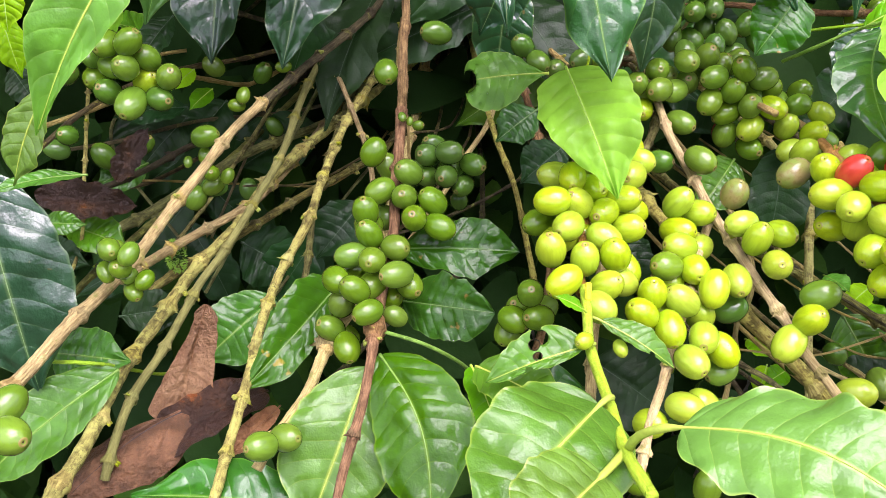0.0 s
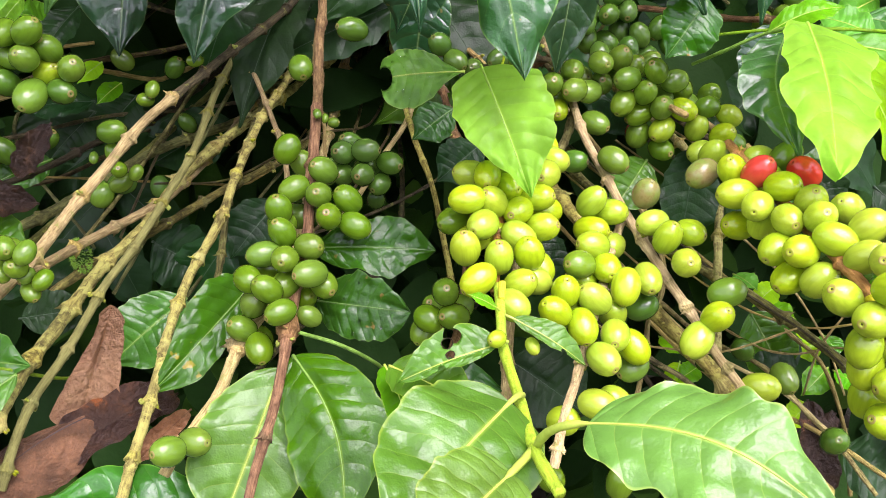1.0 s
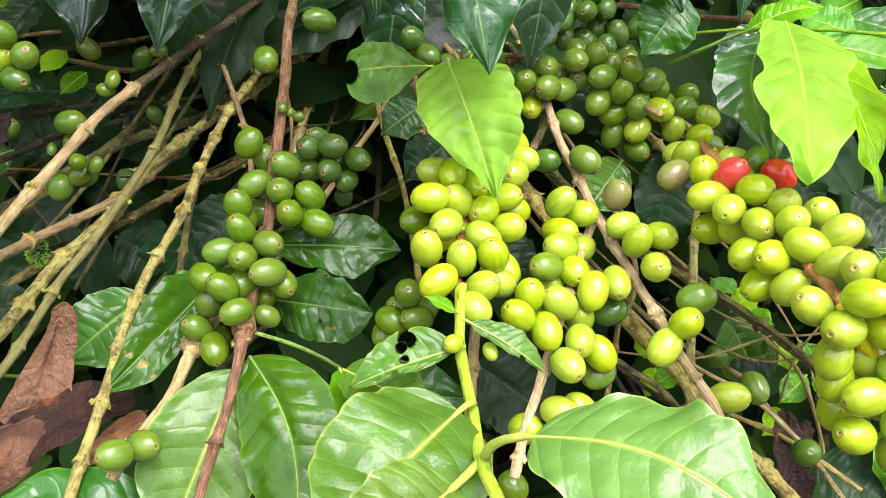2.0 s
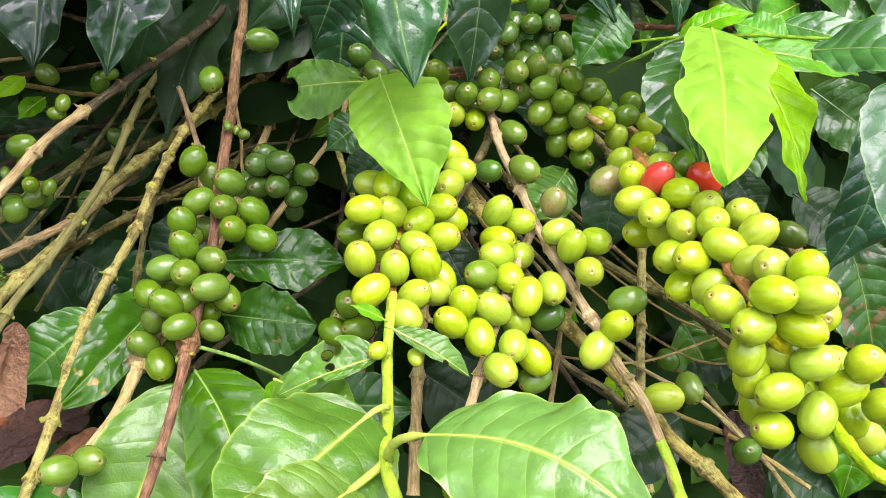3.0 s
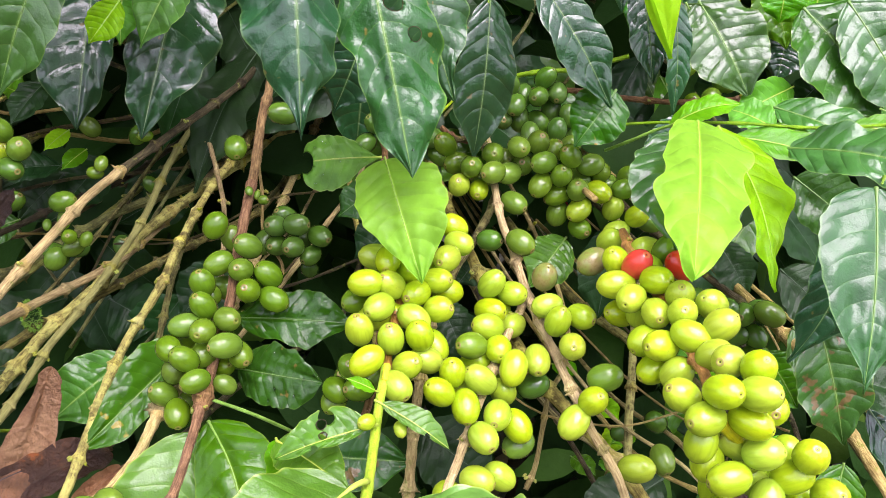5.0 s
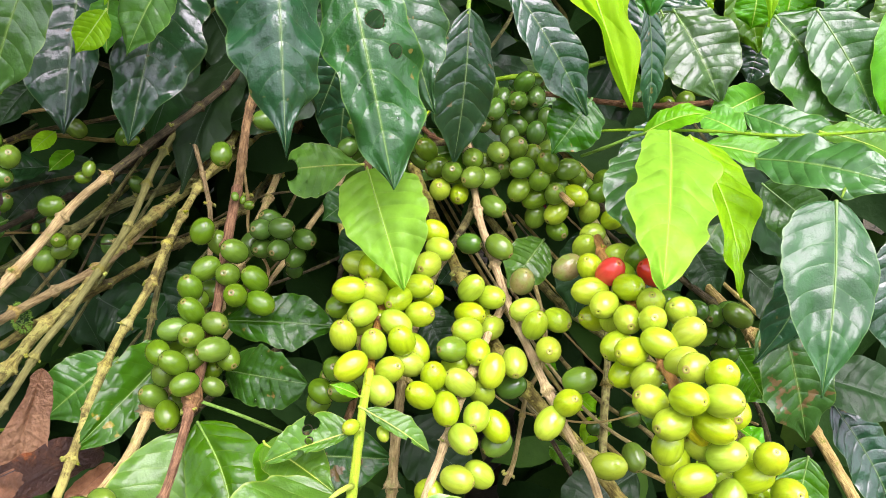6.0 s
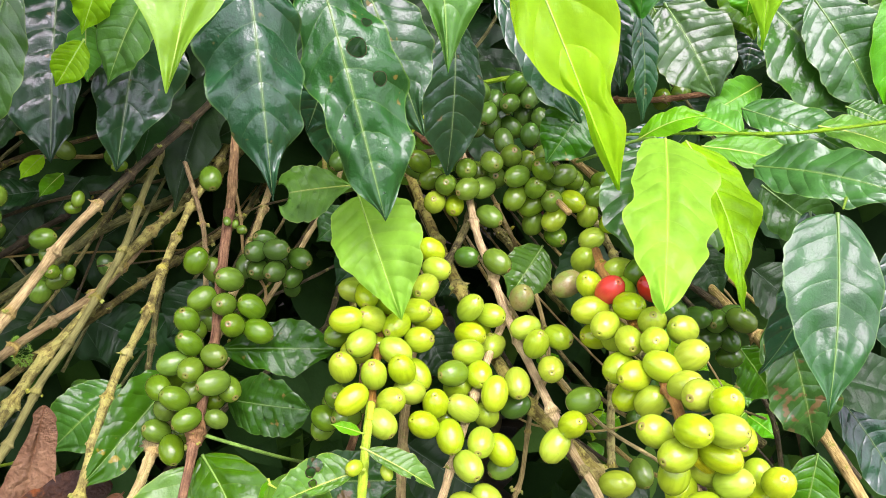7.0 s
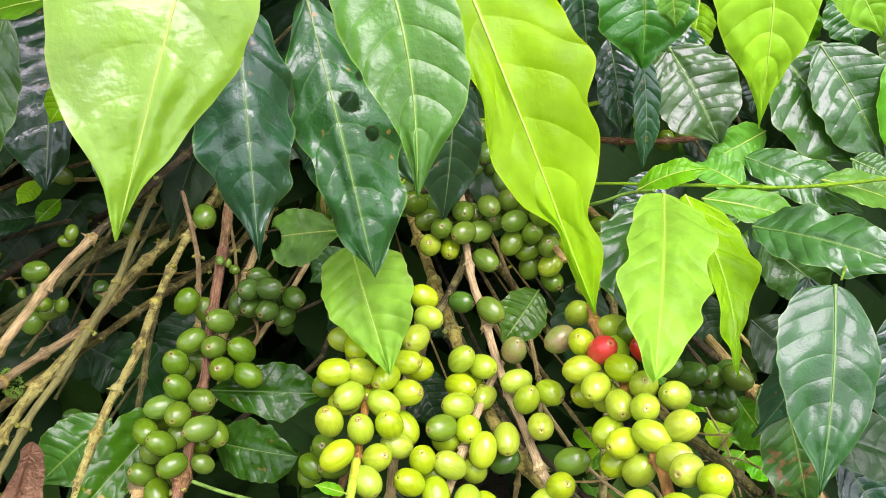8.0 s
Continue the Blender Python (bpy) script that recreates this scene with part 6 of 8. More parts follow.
cherry(br_f, (0.1017, 0.3688, 0.8725), (-0.94, 0.31, 0.15), 1.00, "y")
cherry(br_f, (0.1244, 0.4239, 0.8889), (-0.94, 0.31, 0.16), 1.00, "y")
cherry(br_f, (0.1267, 0.3876, 0.8738), (0.69, 0.37, -0.63), 1.00, "y")
cherry(br_f, (0.111, 0.333, 0.8472), (0.78, -0.62, -0.09), 1.00, "y")
cherry(br_f, (0.1233, 0.345, 0.8395), (0.85, -0.06, -0.52), 1.00, "y")
cherry(br_f, (0.0975, 0.336, 0.8357), (0.21, 0.75, -0.62), 1.00, "y")
cherry(br_r, (0.1232, 0.4765, 0.9044), (0.49, -0.7, 0.52), 0.95, "d")
cherry(br_r, (0.1382, 0.4515, 0.9157), (0.48, -0.87, -0.09), 1.00, "o")
cherry(br_r, (0.1418, 0.3831, 0.8668), (-0.77, -0.02, -0.63), 1.00, "d")
cherry(br_r, (0.142, 0.3816, 0.8835), (-0.43, -0.88, 0.2), 1.00, "y")
cherry(br_r, (0.1487, 0.4226, 0.9094), (-0.17, -0.46, 0.87), 1.00, "b")
cherry(br_r, (0.1488, 0.4066, 0.901), (-0.76, -0.52, 0.4), 0.95, "y")
cherry(br_r, (0.1529, 0.3939, 0.8993), (-0.25, -0.44, 0.86), 1.00, "y")
cherry(br_r, (0.1656, 0.3991, 0.8994), (0.28, -0.69, 0.67), 1.00, "y")
cherry(br_r, (0.1589, 0.3805, 0.8928), (0.6, -0.79, 0.14), 1.00, "y")
cherry(br_r, (0.1719, 0.3598, 0.8888), (0.27, -0.21, 0.94), 1.00, "o")
cherry(br_r, (0.1651, 0.3496, 0.8825), (-0, -0.8, 0.59), 1.00, "y")
cherry(br_r, (0.1567, 0.3467, 0.872), (-0.2, -0.97, -0.16), 1.00, "y")
cherry(br_r, (0.1891, 0.3422, 0.8483), (0.81, -0.58, 0.08), 1.05, "y")
cherry(br_r, (0.2032, 0.3484, 0.8489), (-0.14, -0.9, 0.41), 0.90, "g")
cherry(br_r, (0.2403, 0.3522, 0.8071), (0.44, -0.79, 0.43), 1.00, "d")
cherry(br_r, (0.2337, 0.4503, 0.7935), (0.51, 0.55, -0.66), 1.00, "d")
cherry(br_r, (0.2112, 0.4489, 0.7854), (0.34, 0.57, -0.75), 0.80, "d")
cherry(br_back3, (0.1249, 0.5014, 0.9379), (-0.06, -0.83, 0.55), 1.00, "o")
cherry(br_back3, (0.1116, 0.5032, 0.9404), (-0.48, -0.77, 0.43), 1.00, "o")
cherry(br_back3, (0.1252, 0.5136, 0.9457), (-0.23, -0.79, 0.57), 1.00, "o")
cherry(br_back3, (0.1354, 0.5096, 0.9346), (-0.19, -0.97, 0.17), 1.00, "o")
cherry(br_back3, (0.1173, 0.505, 0.9248), (-0.59, -0.79, 0.17), 0.90, "y")
cherry(br_back3, (0.1049, 0.5034, 0.9283), (-0.29, -0.61, 0.74), 1.00, "y")
cherry(br_back3, (0.139, 0.5018, 0.9183), (0.92, -0.38, -0), 1.00, "g")
cherry(br_back3, (0.1403, 0.5097, 0.9517), (-0.32, -0.78, 0.54), 1.00, "o")
cherry(br_back3, (0.1527, 0.5155, 0.9529), (-0.06, -0.77, 0.63), 1.00, "o")
cherry(br_back3, (0.1555, 0.5044, 0.9442), (-0.45, -0.74, 0.49), 1.00, "o")
cherry(br_back3, (0.1668, 0.5035, 0.9364), (-0.5, -0.71, 0.49), 1.00, "o")
cherry(br_back3, (0.1546, 0.5035, 0.93), (-0.68, -0.73, 0.12), 1.00, "o")
cherry(br_back3, (0.171, 0.5025, 0.9494), (-0.1, -0.76, 0.64), 1.00, "o")
cherry(br_back3, (0.1853, 0.5105, 0.9414), (0.51, 0.46, 0.73), 1.00, "o")
cherry(br_back3, (0.1774, 0.502, 0.9279), (-0.34, -0.77, 0.54), 1.00, "o")
cherry(br_back3, (0.1798, 0.5029, 0.9144), (-0.23, -0.96, 0.19), 1.00, "y")
cherry(br_back3, (0.182, 0.5049, 0.9011), (-0.18, -0.96, -0.23), 1.00, "o")
cherry(br_back3, (0.1679, 0.5097, 0.9084), (-0.47, -0.17, -0.86), 1.00, "o")
cherry(br_back3, (0.1668, 0.5085, 0.922), (-0.52, -0.52, -0.68), 1.00, "o")
cherry(br_back3, (0.1909, 0.5037, 0.9264), (0.35, -0.88, 0.31), 1.00, "y")
cherry(br_back3, (0.2076, 0.5096, 0.9263), (0.75, 0.61, -0.26), 1.00, "o")
cherry(br_back3, (0.2021, 0.5073, 0.914), (0.58, 0.55, -0.61), 1.00, "y")
cherry(br_back3, (0.2158, 0.5002, 0.9124), (-0.18, -0.75, 0.63), 1.00, "y")
cherry(br_back3, (0.2215, 0.509, 0.9212), (0.85, 0.42, -0.34), 1.00, "y")
cherry(br_back3, (0.2041, 0.4989, 0.902), (-0.78, -0.6, -0.15), 1.00, "y")
cherry(br_back3, (0.0963, 0.5237, 0.9468), (-0.79, -0.39, 0.47), 1.00, "o")
cherry(br_back3, (0.1036, 0.5225, 0.9353), (-0.82, -0.49, 0.29), 1.00, "o")
cherry(br_back3, (0.1206, 0.5207, 0.9277), (-0.49, -0.86, 0.14), 1.00, "o")
cherry(br_back3, (0.1318, 0.5238, 0.9392), (-0.26, -0.69, 0.68), 1.00, "o")
cherry(br_back3, (0.1446, 0.5195, 0.9366), (-0.28, -0.9, 0.34), 1.00, "o")
cherry(br_back3, (0.1524, 0.5301, 0.9405), (-0.06, -0.79, 0.62), 1.00, "o")
cherry(br_back3, (0.1625, 0.5213, 0.9453), (0.14, -0.4, 0.9), 1.00, "o")
cherry(br_back3, (0.174, 0.5288, 0.9459), (0.12, -0.15, 0.98), 1.00, "o")
cherry(br_back3, (0.1806, 0.5163, 0.9299), (0.44, 0.89, -0.16), 1.00, "o")
cherry(br_back3, (0.1934, 0.5197, 0.9335), (0.43, 0.9, -0.09), 1.00, "o")
cherry(br_back3, (0.2009, 0.5244, 0.923), (0.38, 0.89, -0.25), 1.00, "o")
cherry(br_back3, (0.2132, 0.5247, 0.929), (0.63, 0.76, -0.14), 1.00, "o")
cherry(br_back3, (0.2298, 0.5161, 0.9012), (0.72, 0.35, -0.6), 1.00, "o")
cherry(br_back3, (0.171, 0.5227, 0.9053), (-0.3, 0.24, -0.92), 1.00, "m")
cherry(br_g, (0.2083, 0.3859, 0.9373), (-0.58, -0.24, 0.78), 1.00, "r")
cherry(br_g, (0.1862, 0.3853, 0.9374), (-0.44, -0.32, 0.84), 1.00, "r")
cherry(br_g, (0.1786, 0.3962, 0.9339), (-0.45, -0.48, 0.75), 1.00, "y")
cherry(br_g, (0.1766, 0.3817, 0.9282), (-0.94, -0.23, 0.24), 1.00, "y")
cherry(br_g, (0.1933, 0.3738, 0.9355), (-0.04, -0.87, 0.49), 1.00, "y")
cherry(br_g, (0.181, 0.3683, 0.9284), (-0.53, -0.83, 0.21), 1.00, "y")
cherry(br_g, (0.1817, 0.3838, 0.911), (-0.42, -0.64, 0.64), 1.00, "y")
cherry(br_g, (0.1898, 0.3564, 0.9275), (-0.6, -0.79, 0.13), 1.00, "y")
cherry(br_g, (0.1989, 0.3476, 0.9332), (-0.17, -0.55, 0.82), 1.00, "y")
cherry(br_g, (0.2023, 0.3637, 0.933), (0.45, -0.61, 0.65), 1.00, "y")
cherry(br_g, (0.1971, 0.4089, 0.9344), (0.84, 0.5, 0.21), 1.00, "y")
cherry(br_g, (0.2044, 0.3987, 0.94), (0.85, 0.24, 0.47), 1.00, "g")
cherry(br_g, (0.1702, 0.4092, 0.9264), (-0.72, -0.69, 0.13), 1.00, "b")
cherry(br_g, (0.1833, 0.4316, 0.9272), (-0.63, 0.23, -0.74), 1.00, "y")
cherry(br_g, (0.1845, 0.3505, 0.9163), (-0.66, -0.64, 0.4), 1.00, "y")
cherry(br_g, (0.1877, 0.3356, 0.9233), (-0.53, -0.85, 0.03), 1.00, "y")
cherry(br_g, (0.1986, 0.3318, 0.9307), (0.5, -0.76, 0.41), 1.00, "y")
cherry(br_g, (0.2107, 0.3314, 0.937), (0.65, -0.47, 0.6), 1.00, "y")
cherry(br_g, (0.1883, 0.3396, 0.9089), (-0.56, -0.81, 0.17), 1.00, "y")
cherry(br_g, (0.2057, 0.3202, 0.929), (0.02, -0.7, 0.71), 1.00, "y")
cherry(br_g, (0.2067, 0.3076, 0.9342), (-0.43, -0.49, 0.76), 1.00, "y")
cherry(br_g, (0.2149, 0.356, 0.9331), (-0.25, -0.64, 0.73), 1.00, "y")
cherry(br_g, (0.1972, 0.285, 0.9354), (-0.35, -0.64, 0.69), 1.00, "y")
cherry(br_g, (0.1866, 0.2977, 0.9241), (-0.71, -0.33, 0.63), 1.00, "y")
cherry(br_g, (0.2143, 0.297, 0.9385), (0.61, -0.4, 0.68), 1.00, "y")
cherry(br_g, (0.2109, 0.2841, 0.9354), (-0.16, -0.72, 0.67), 1.00, "y")
cherry(br_g, (0.2216, 0.2935, 0.9217), (-0.14, -0.92, 0.36), 1.00, "y")
cherry(br_g, (0.1927, 0.2853, 0.9224), (-0.38, -0.73, 0.56), 1.00, "y")
cherry(br_g, (0.2107, 0.2852, 0.9211), (0.2, -0.98, 0.02), 1.00, "y")
cherry(br_g, (0.1938, 0.2875, 0.909), (-0.29, -0.57, -0.77), 1.00, "y")
cherry(br_g, (0.2109, 0.294, 0.9041), (-0.64, -0.39, 0.66), 1.00, "y")
cherry(br_g, (0.2173, 0.2823, 0.9084), (-0.27, -0.37, 0.89), 1.00, "y")
cherry(br_g, (0.1995, 0.2912, 0.8971), (-0.11, -0.53, -0.84), 1.00, "y")
cherry(br_g, (0.2043, 0.2783, 0.8986), (-0.75, -0.37, 0.55), 1.00, "y")
cherry(br_g, (0.2325, 0.2842, 0.8953), (0.51, -0.59, 0.63), 1.00, "y")
cherry(br_g, (0.2223, 0.2799, 0.8864), (-0.42, -0.87, -0.27), 1.00, "y")
cherry(br_g, (0.2057, 0.2789, 0.8807), (-0.81, -0.51, 0.27), 1.00, "y")
cherry(br_g, (0.2283, 0.2825, 0.8668), (0.32, -0.42, -0.85), 1.00, "y")
cherry(br_g, (0.2074, 0.2958, 0.8786), (0.07, -0.24, -0.97), 1.00, "y")
cherry(br_g, (0.2198, 0.2986, 0.8949), (0.49, -0.18, -0.85), 1.00, "y")
cherry(br_g, (0.2234, 0.2972, 0.8817), (0.4, -0.23, -0.89), 1.00, "y")
cherry(br_g, (0.1943, 0.3283, 0.9138), (-0.63, 0.12, -0.77), 1.00, "y")
cherry(br_g, (0.1955, 0.3932, 0.9312), (0.69, 0.72, -0.05), 1.00, "y")
cherry(br_g, (0.1879, 0.3737, 0.9179), (-0.66, 0.08, -0.74), 1.00, "y")
cherry(br_g, (0.2358, 0.281, 0.9082), (-0.02, -0.5, 0.86), 1.00, "y")
cherry(br_g, (0.2478, 0.2804, 0.8892), (0.61, -0.58, 0.54), 1.00, "y")
cherry(br_g, (0.2549, 0.2942, 0.8636), (0.59, -0.25, -0.77), 1.00, "y")
cherry(br_g, (0.2457, 0.2939, 0.8737), (0.59, -0.24, -0.77), 1.00, "y")
cherry(br_g, (0.2358, 0.2986, 0.8946), (0.72, -0.19, -0.67), 1.00, "y")
cherry(br_back, (0.1402, 0.5817, 0.9701), (-0.73, -0.53, 0.43), 1.00, "d")
cherry(br_back, (0.1504, 0.5872, 0.9616), (-0.16, -0.98, -0.14), 1.00, "d")
cherry(br_back, (0.1594, 0.5769, 0.9639), (0.06, -0.99, -0.12), 1.00, "d")
cherry(br_back, (0.1326, 0.5857, 0.9565), (-0.29, -0.94, -0.17), 1.00, "d")
cherry(br_back, (0.1361, 0.5751, 0.9477), (0.1, -0.99, -0.04), 1.00, "d")
cherry(br_back, (0.1481, 0.5817, 0.947), (0.47, -0.73, -0.5), 1.00, "d")
cherry(br_back, (0.1616, 0.582, 0.9447), (0.01, -0.57, -0.82), 1.00, "d")
cherry(br_back, (0.1732, 0.5717, 0.9431), (-0.03, -0.53, -0.85), 1.00, "d")
cherry(br_back, (0.1553, 0.5706, 0.9397), (0.58, -0.53, -0.62), 1.00, "d")
cherry(br_back, (0.1818, 0.5794, 0.9506), (0, -0.59, -0.81), 1.00, "d")
cherry(br_back, (0.1705, 0.5895, 0.952), (0.06, -0.65, -0.76), 1.00, "d")
cherry(br_back, (0.144, 0.5731, 0.9588), (0.19, -0.98, -0.03), 1.00, "d")
cherry(br_back, (0.1639, 0.5839, 0.9749), (-0.19, -0.57, 0.8), 1.00, "d")
cherry(br_back, (0.1732, 0.5843, 0.9648), (-0.04, -1, 0.03), 1.00, "d")
cherry(br_back, (0.1945, 0.582, 0.9549), (-0.1, -0.65, -0.76), 1.00, "d")
cherry(br_back, (0.2036, 0.5836, 0.9448), (-0.15, -0.57, -0.81), 1.00, "d")
cherry(br_back, (0.1256, 0.5796, 0.9669), (-0.76, -0.4, 0.51), 1.00, "d")
cherry(br_back, (0.1873, 0.577, 0.9358), (-0.15, -0.49, -0.86), 1.00, "d")
cherry(br_back, (0.2653, 0.6052, 0.9805), (0.03, 0.53, 0.85), 1.00, "g")
cherry(br_back, (0.2888, 0.6058, 0.9839), (-0.2, 0.24, 0.95), 0.90, "g")
cherry(br_back, (0.2928, 0.6051, 0.9704), (-0.02, 0.58, 0.81), 1.00, "g")
cherry(br_back, (0.2839, 0.6001, 0.9612), (0.14, 0.99, -0.08), 1.00, "g")
cherry(br_back, (0.2711, 0.6008, 0.9555), (0.29, 0.78, -0.55), 1.00, "g")
cherry(br_back2, (0.0513, 0.5593, 0.9472), (-0.19, -0.81, 0.56), 1.00, "d")
cherry(br_back2, (0.061, 0.555, 0.9386), (-0.09, -0.92, 0.37), 1.00, "d")
cherry(br_back2, (0.073, 0.5578, 0.9325), (-0.08, -0.98, 0.15), 1.00, "d")
cherry(br_back2, (0.0879, 0.5554, 0.9396), (-0.23, -0.77, 0.59), 1.00, "d")
cherry(br_back2, (0.0942, 0.5571, 0.9276), (0.13, -0.67, -0.73), 1.00, "d")
cherry(br_back2, (0.0446, 0.5564, 0.9342), (-0.39, -0.89, 0.23), 1.00, "d")
cherry(br_h, (0.2361, 0.4258, 0.8955), (-0.92, 0.06, 0.4), 1.00, "d")
cherry(br_h, (0.2491, 0.4233, 0.8918), (-0.91, 0.11, 0.4), 1.00, "d")
cherry(br_h, (0.2621, 0.425, 0.8877), (-0.33, -0.93, 0.17), 1.00, "d")
cherry(br_h, (0.2755, 0.4299, 0.8872), (-0.73, 0.27, 0.63), 1.00, "d")
cherry(br_h, (0.2715, 0.425, 0.8741), (-0.92, 0.26, 0.28), 0.90, "d")
cherry(br_h, (0.2739, 0.4245, 0.862), (-0.96, 0.28, 0.02), 0.90, "d")
cherry(br_h, (0.2585, 0.4256, 0.8745), (-0.95, 0.15, 0.26), 1.00, "d")
cherry(br_h, (0.2455, 0.4257, 0.8788), (-0.96, 0.09, 0.26), 1.00, "d")
cherry(br_h, (0.273, 0.4177, 0.893), (0.94, -0.33, 0.06), 1.00, "g")
cherry(br_left, (-0.1387, 0.5099, 0.9064), (0.98, -0.16, 0.13), 1.00, "g")
cherry(br_left, (-0.1415, 0.5135, 0.8923), (-0.64, -0.43, -0.64), 0.62, "g")
cherry(br_left, (-0.1366, 0.506, 0.8844), (0.42, -0.85, 0.31), 0.70, "g")
cherry(br_left, (-0.1288, 0.5114, 0.8803), (-0.38, -0.45, -0.81), 0.60, "g")
cherry(br_left, (-0.1522, 0.5129, 0.8889), (-0.69, -0.41, -0.6), 0.40, "g")
cherry(br_left, (-0.1518, 0.5151, 0.8639), (-0.53, -0.29, -0.79), 1.00, "g")
cherry(br_left, (-0.14, 0.5171, 0.8711), (-0.47, -0.29, -0.83), 0.80, "g")
cherry(br_left, (-0.1153, 0.5187, 0.9288), (-0.8, -0.55, 0.23), 0.60, "g")
cherry(br_left, (-0.1201, 0.52, 0.9223), (-0.83, -0.54, -0.12), 0.60, "g")
cherry(br_left, (-0.0956, 0.5467, 0.938), (-0.39, -0.61, 0.69), 0.55, "g")
cherry(br_left, (-0.1428, 0.3628, 0.9096), (-0.11, -0.99, -0.1), 0.75, "g")
cherry(br_left, (-0.1335, 0.3607, 0.9084), (-0.08, -0.99, -0.11), 0.65, "g")
cherry(br_left, (-0.1391, 0.3621, 0.9003), (0.44, -0.8, 0.41), 0.70, "g")
cherry(br_left, (-0.148, 0.3668, 0.8957), (-0.14, -0.98, -0.17), 0.60, "g")
cherry(br_left, (-0.1378, 0.3668, 0.8937), (-0.1, -0.98, -0.18), 0.50, "g")
cherry(br_left, (-0.1305, 0.3653, 0.8925), (-0.07, -0.98, -0.18), 0.60, "g")
cherry(br_left, (-0.137, 0.3659, 0.8862), (-0.09, -0.97, -0.21), 0.60, "g")
cherry(br_left, (-0.1428, 0.3706, 0.9059), (-0.12, -0.99, -0.12), 0.50, "g")
cherry(br_left, (-0.1705, 0.3041, 0.8696), (-0.14, -0.97, -0.2), 1.00, "o")
cherry(br_left, (-0.1651, 0.2916, 0.865), (0.51, -0.84, 0.18), 1.10, "o")
cherry(br_b4, (-0.1425, 0.6078, 0.828), (0.48, -0.52, -0.71), 1.00, "d")
cherry(br_b4, (-0.1265, 0.6436, 0.8633), (-0.15, -0.48, 0.86), 0.90, "d")
cherry(br_b4, (-0.2042, 0.5826, 0.8734), (-0.39, -0.22, 0.89), 1.00, "d")
cherry(br_b4, (-0.2266, 0.5673, 0.8704), (-0.38, -0.21, 0.9), 1.15, "d")
cherry(br_b4, (-0.2524, 0.556, 0.8797), (-0.27, -0.17, 0.95), 1.00, "d")
cherry(br_b4, (-0.1598, 0.4715, 0.9729), (0.32, -0.52, 0.8), 1.00, "g")
cherry(br_b4, (-0.1728, 0.4754, 0.9709), (0.11, -0.78, 0.61), 1.00, "g")
cherry(br_b4, (-0.1631, 0.4709, 0.9595), (0.22, -0.95, 0.24), 1.00, "g")
cherry(br_b4, (-0.1736, 0.4796, 0.9579), (0.11, -0.8, 0.59), 1.00, "g")
cherry(br_b4, (-0.1547, 0.4816, 0.9616), (0.14, -0.83, 0.53), 1.00, "g")
cherry(br_b4, (-0.1852, 0.4856, 0.95), (0.12, -0.8, 0.59), 1.00, "g")
cherry(br_b4, (-0.1582, 0.4835, 0.9485), (0.16, -0.85, 0.51), 1.00, "y")
cherry(br_b4, (-0.1431, 0.4761, 0.9529), (0.52, -0.36, 0.78), 1.00, "g")
cherry(br_b4, (-0.1635, 0.4703, 0.9402), (0.22, -0.91, -0.35), 1.15, "g")
cherry(br_b4, (-0.1498, 0.4757, 0.9409), (0.18, -0.86, 0.48), 1.00, "d")
cherry(br_b4, (-0.1766, 0.4755, 0.9451), (0.13, -0.81, 0.57), 1.00, "d")
cherry(br_b4, (-0.2026, 0.4728, 0.9211), (0.23, -0.76, 0.61), 0.80, "d")
cherry(br_b4, (-0.1994, 0.4787, 0.9542), (0.1, -0.75, 0.65), 1.00, "d")
cherry(br_b4, (-0.1847, 0.4814, 0.9609), (0.09, -0.79, 0.6), 0.70, "d")
cherry(br_b4, (-0.1638, 0.6338, 0.9127), (-0.24, -0.18, 0.95), 1.00, "g")
cherry(br_b4, (-0.1288, 0.633, 0.9079), (-0.09, -0.53, 0.84), 1.00, "d")
cherry(br_b, (-0.1428, 0.5279, 0.8659), (-0.6, -0.44, 0.67), 1.00, "d")
cherry(br_b, (-0.1565, 0.5276, 0.8605), (-0.74, 0.21, 0.64), 1.00, "d")
cherry(br_b, (-0.1383, 0.51, 0.7864), (0.28, 0.51, -0.81), 1.00, "d")
wet_blade = leaf(sh_top1, (0.0460, 0.4450, 1.0926), (0.0765, 0.3903, 0.9762), (0.14, -0.89, 0.72), 0.0500, "aged", holes=[(0.385, -0.3, 0.0046), (0.505, -0.58, 0.0033), (0.3, -0.62, 0.0022)], fine=4, wave=0.26, bow=0.03, fold=-0.14, puff=0.016, shape=((8.5, 17.5, 22.5, 28.0, 26.9, 22.3, 14.4, 4.6), (8.0, 14.5, 17.5, 19.7, 15.4, 13.9, 9.3, 1.8)), label="large dark green glossy leaf with two insect holes")
rain_drops(wet_blade, (0.14, -0.89, 0.72), 8, 6, 0.6)
leaf(sh_top1, (0.0652, 0.47, 1.0778), (0.0966, 0.44, 0.9987), (0.1, -0.9, 0.5), 0.0480, "aged", fold=-0.15, wave=0.16, fine=2, puff=0.014, shape=((5.2, 10.3, 15.5, 18.5, 21.2, 22.4, 22.9, 21.8, 18.9, 14.2, 7.0, 3.8, 2.4), (6.7, 13.5, 20.0, 22.6, 25.1, 25.0, 25.0, 23.5, 21.4, 19.1, 14.5, 9.9, 5.1)), label="dark green wavy leaf hanging behind another")
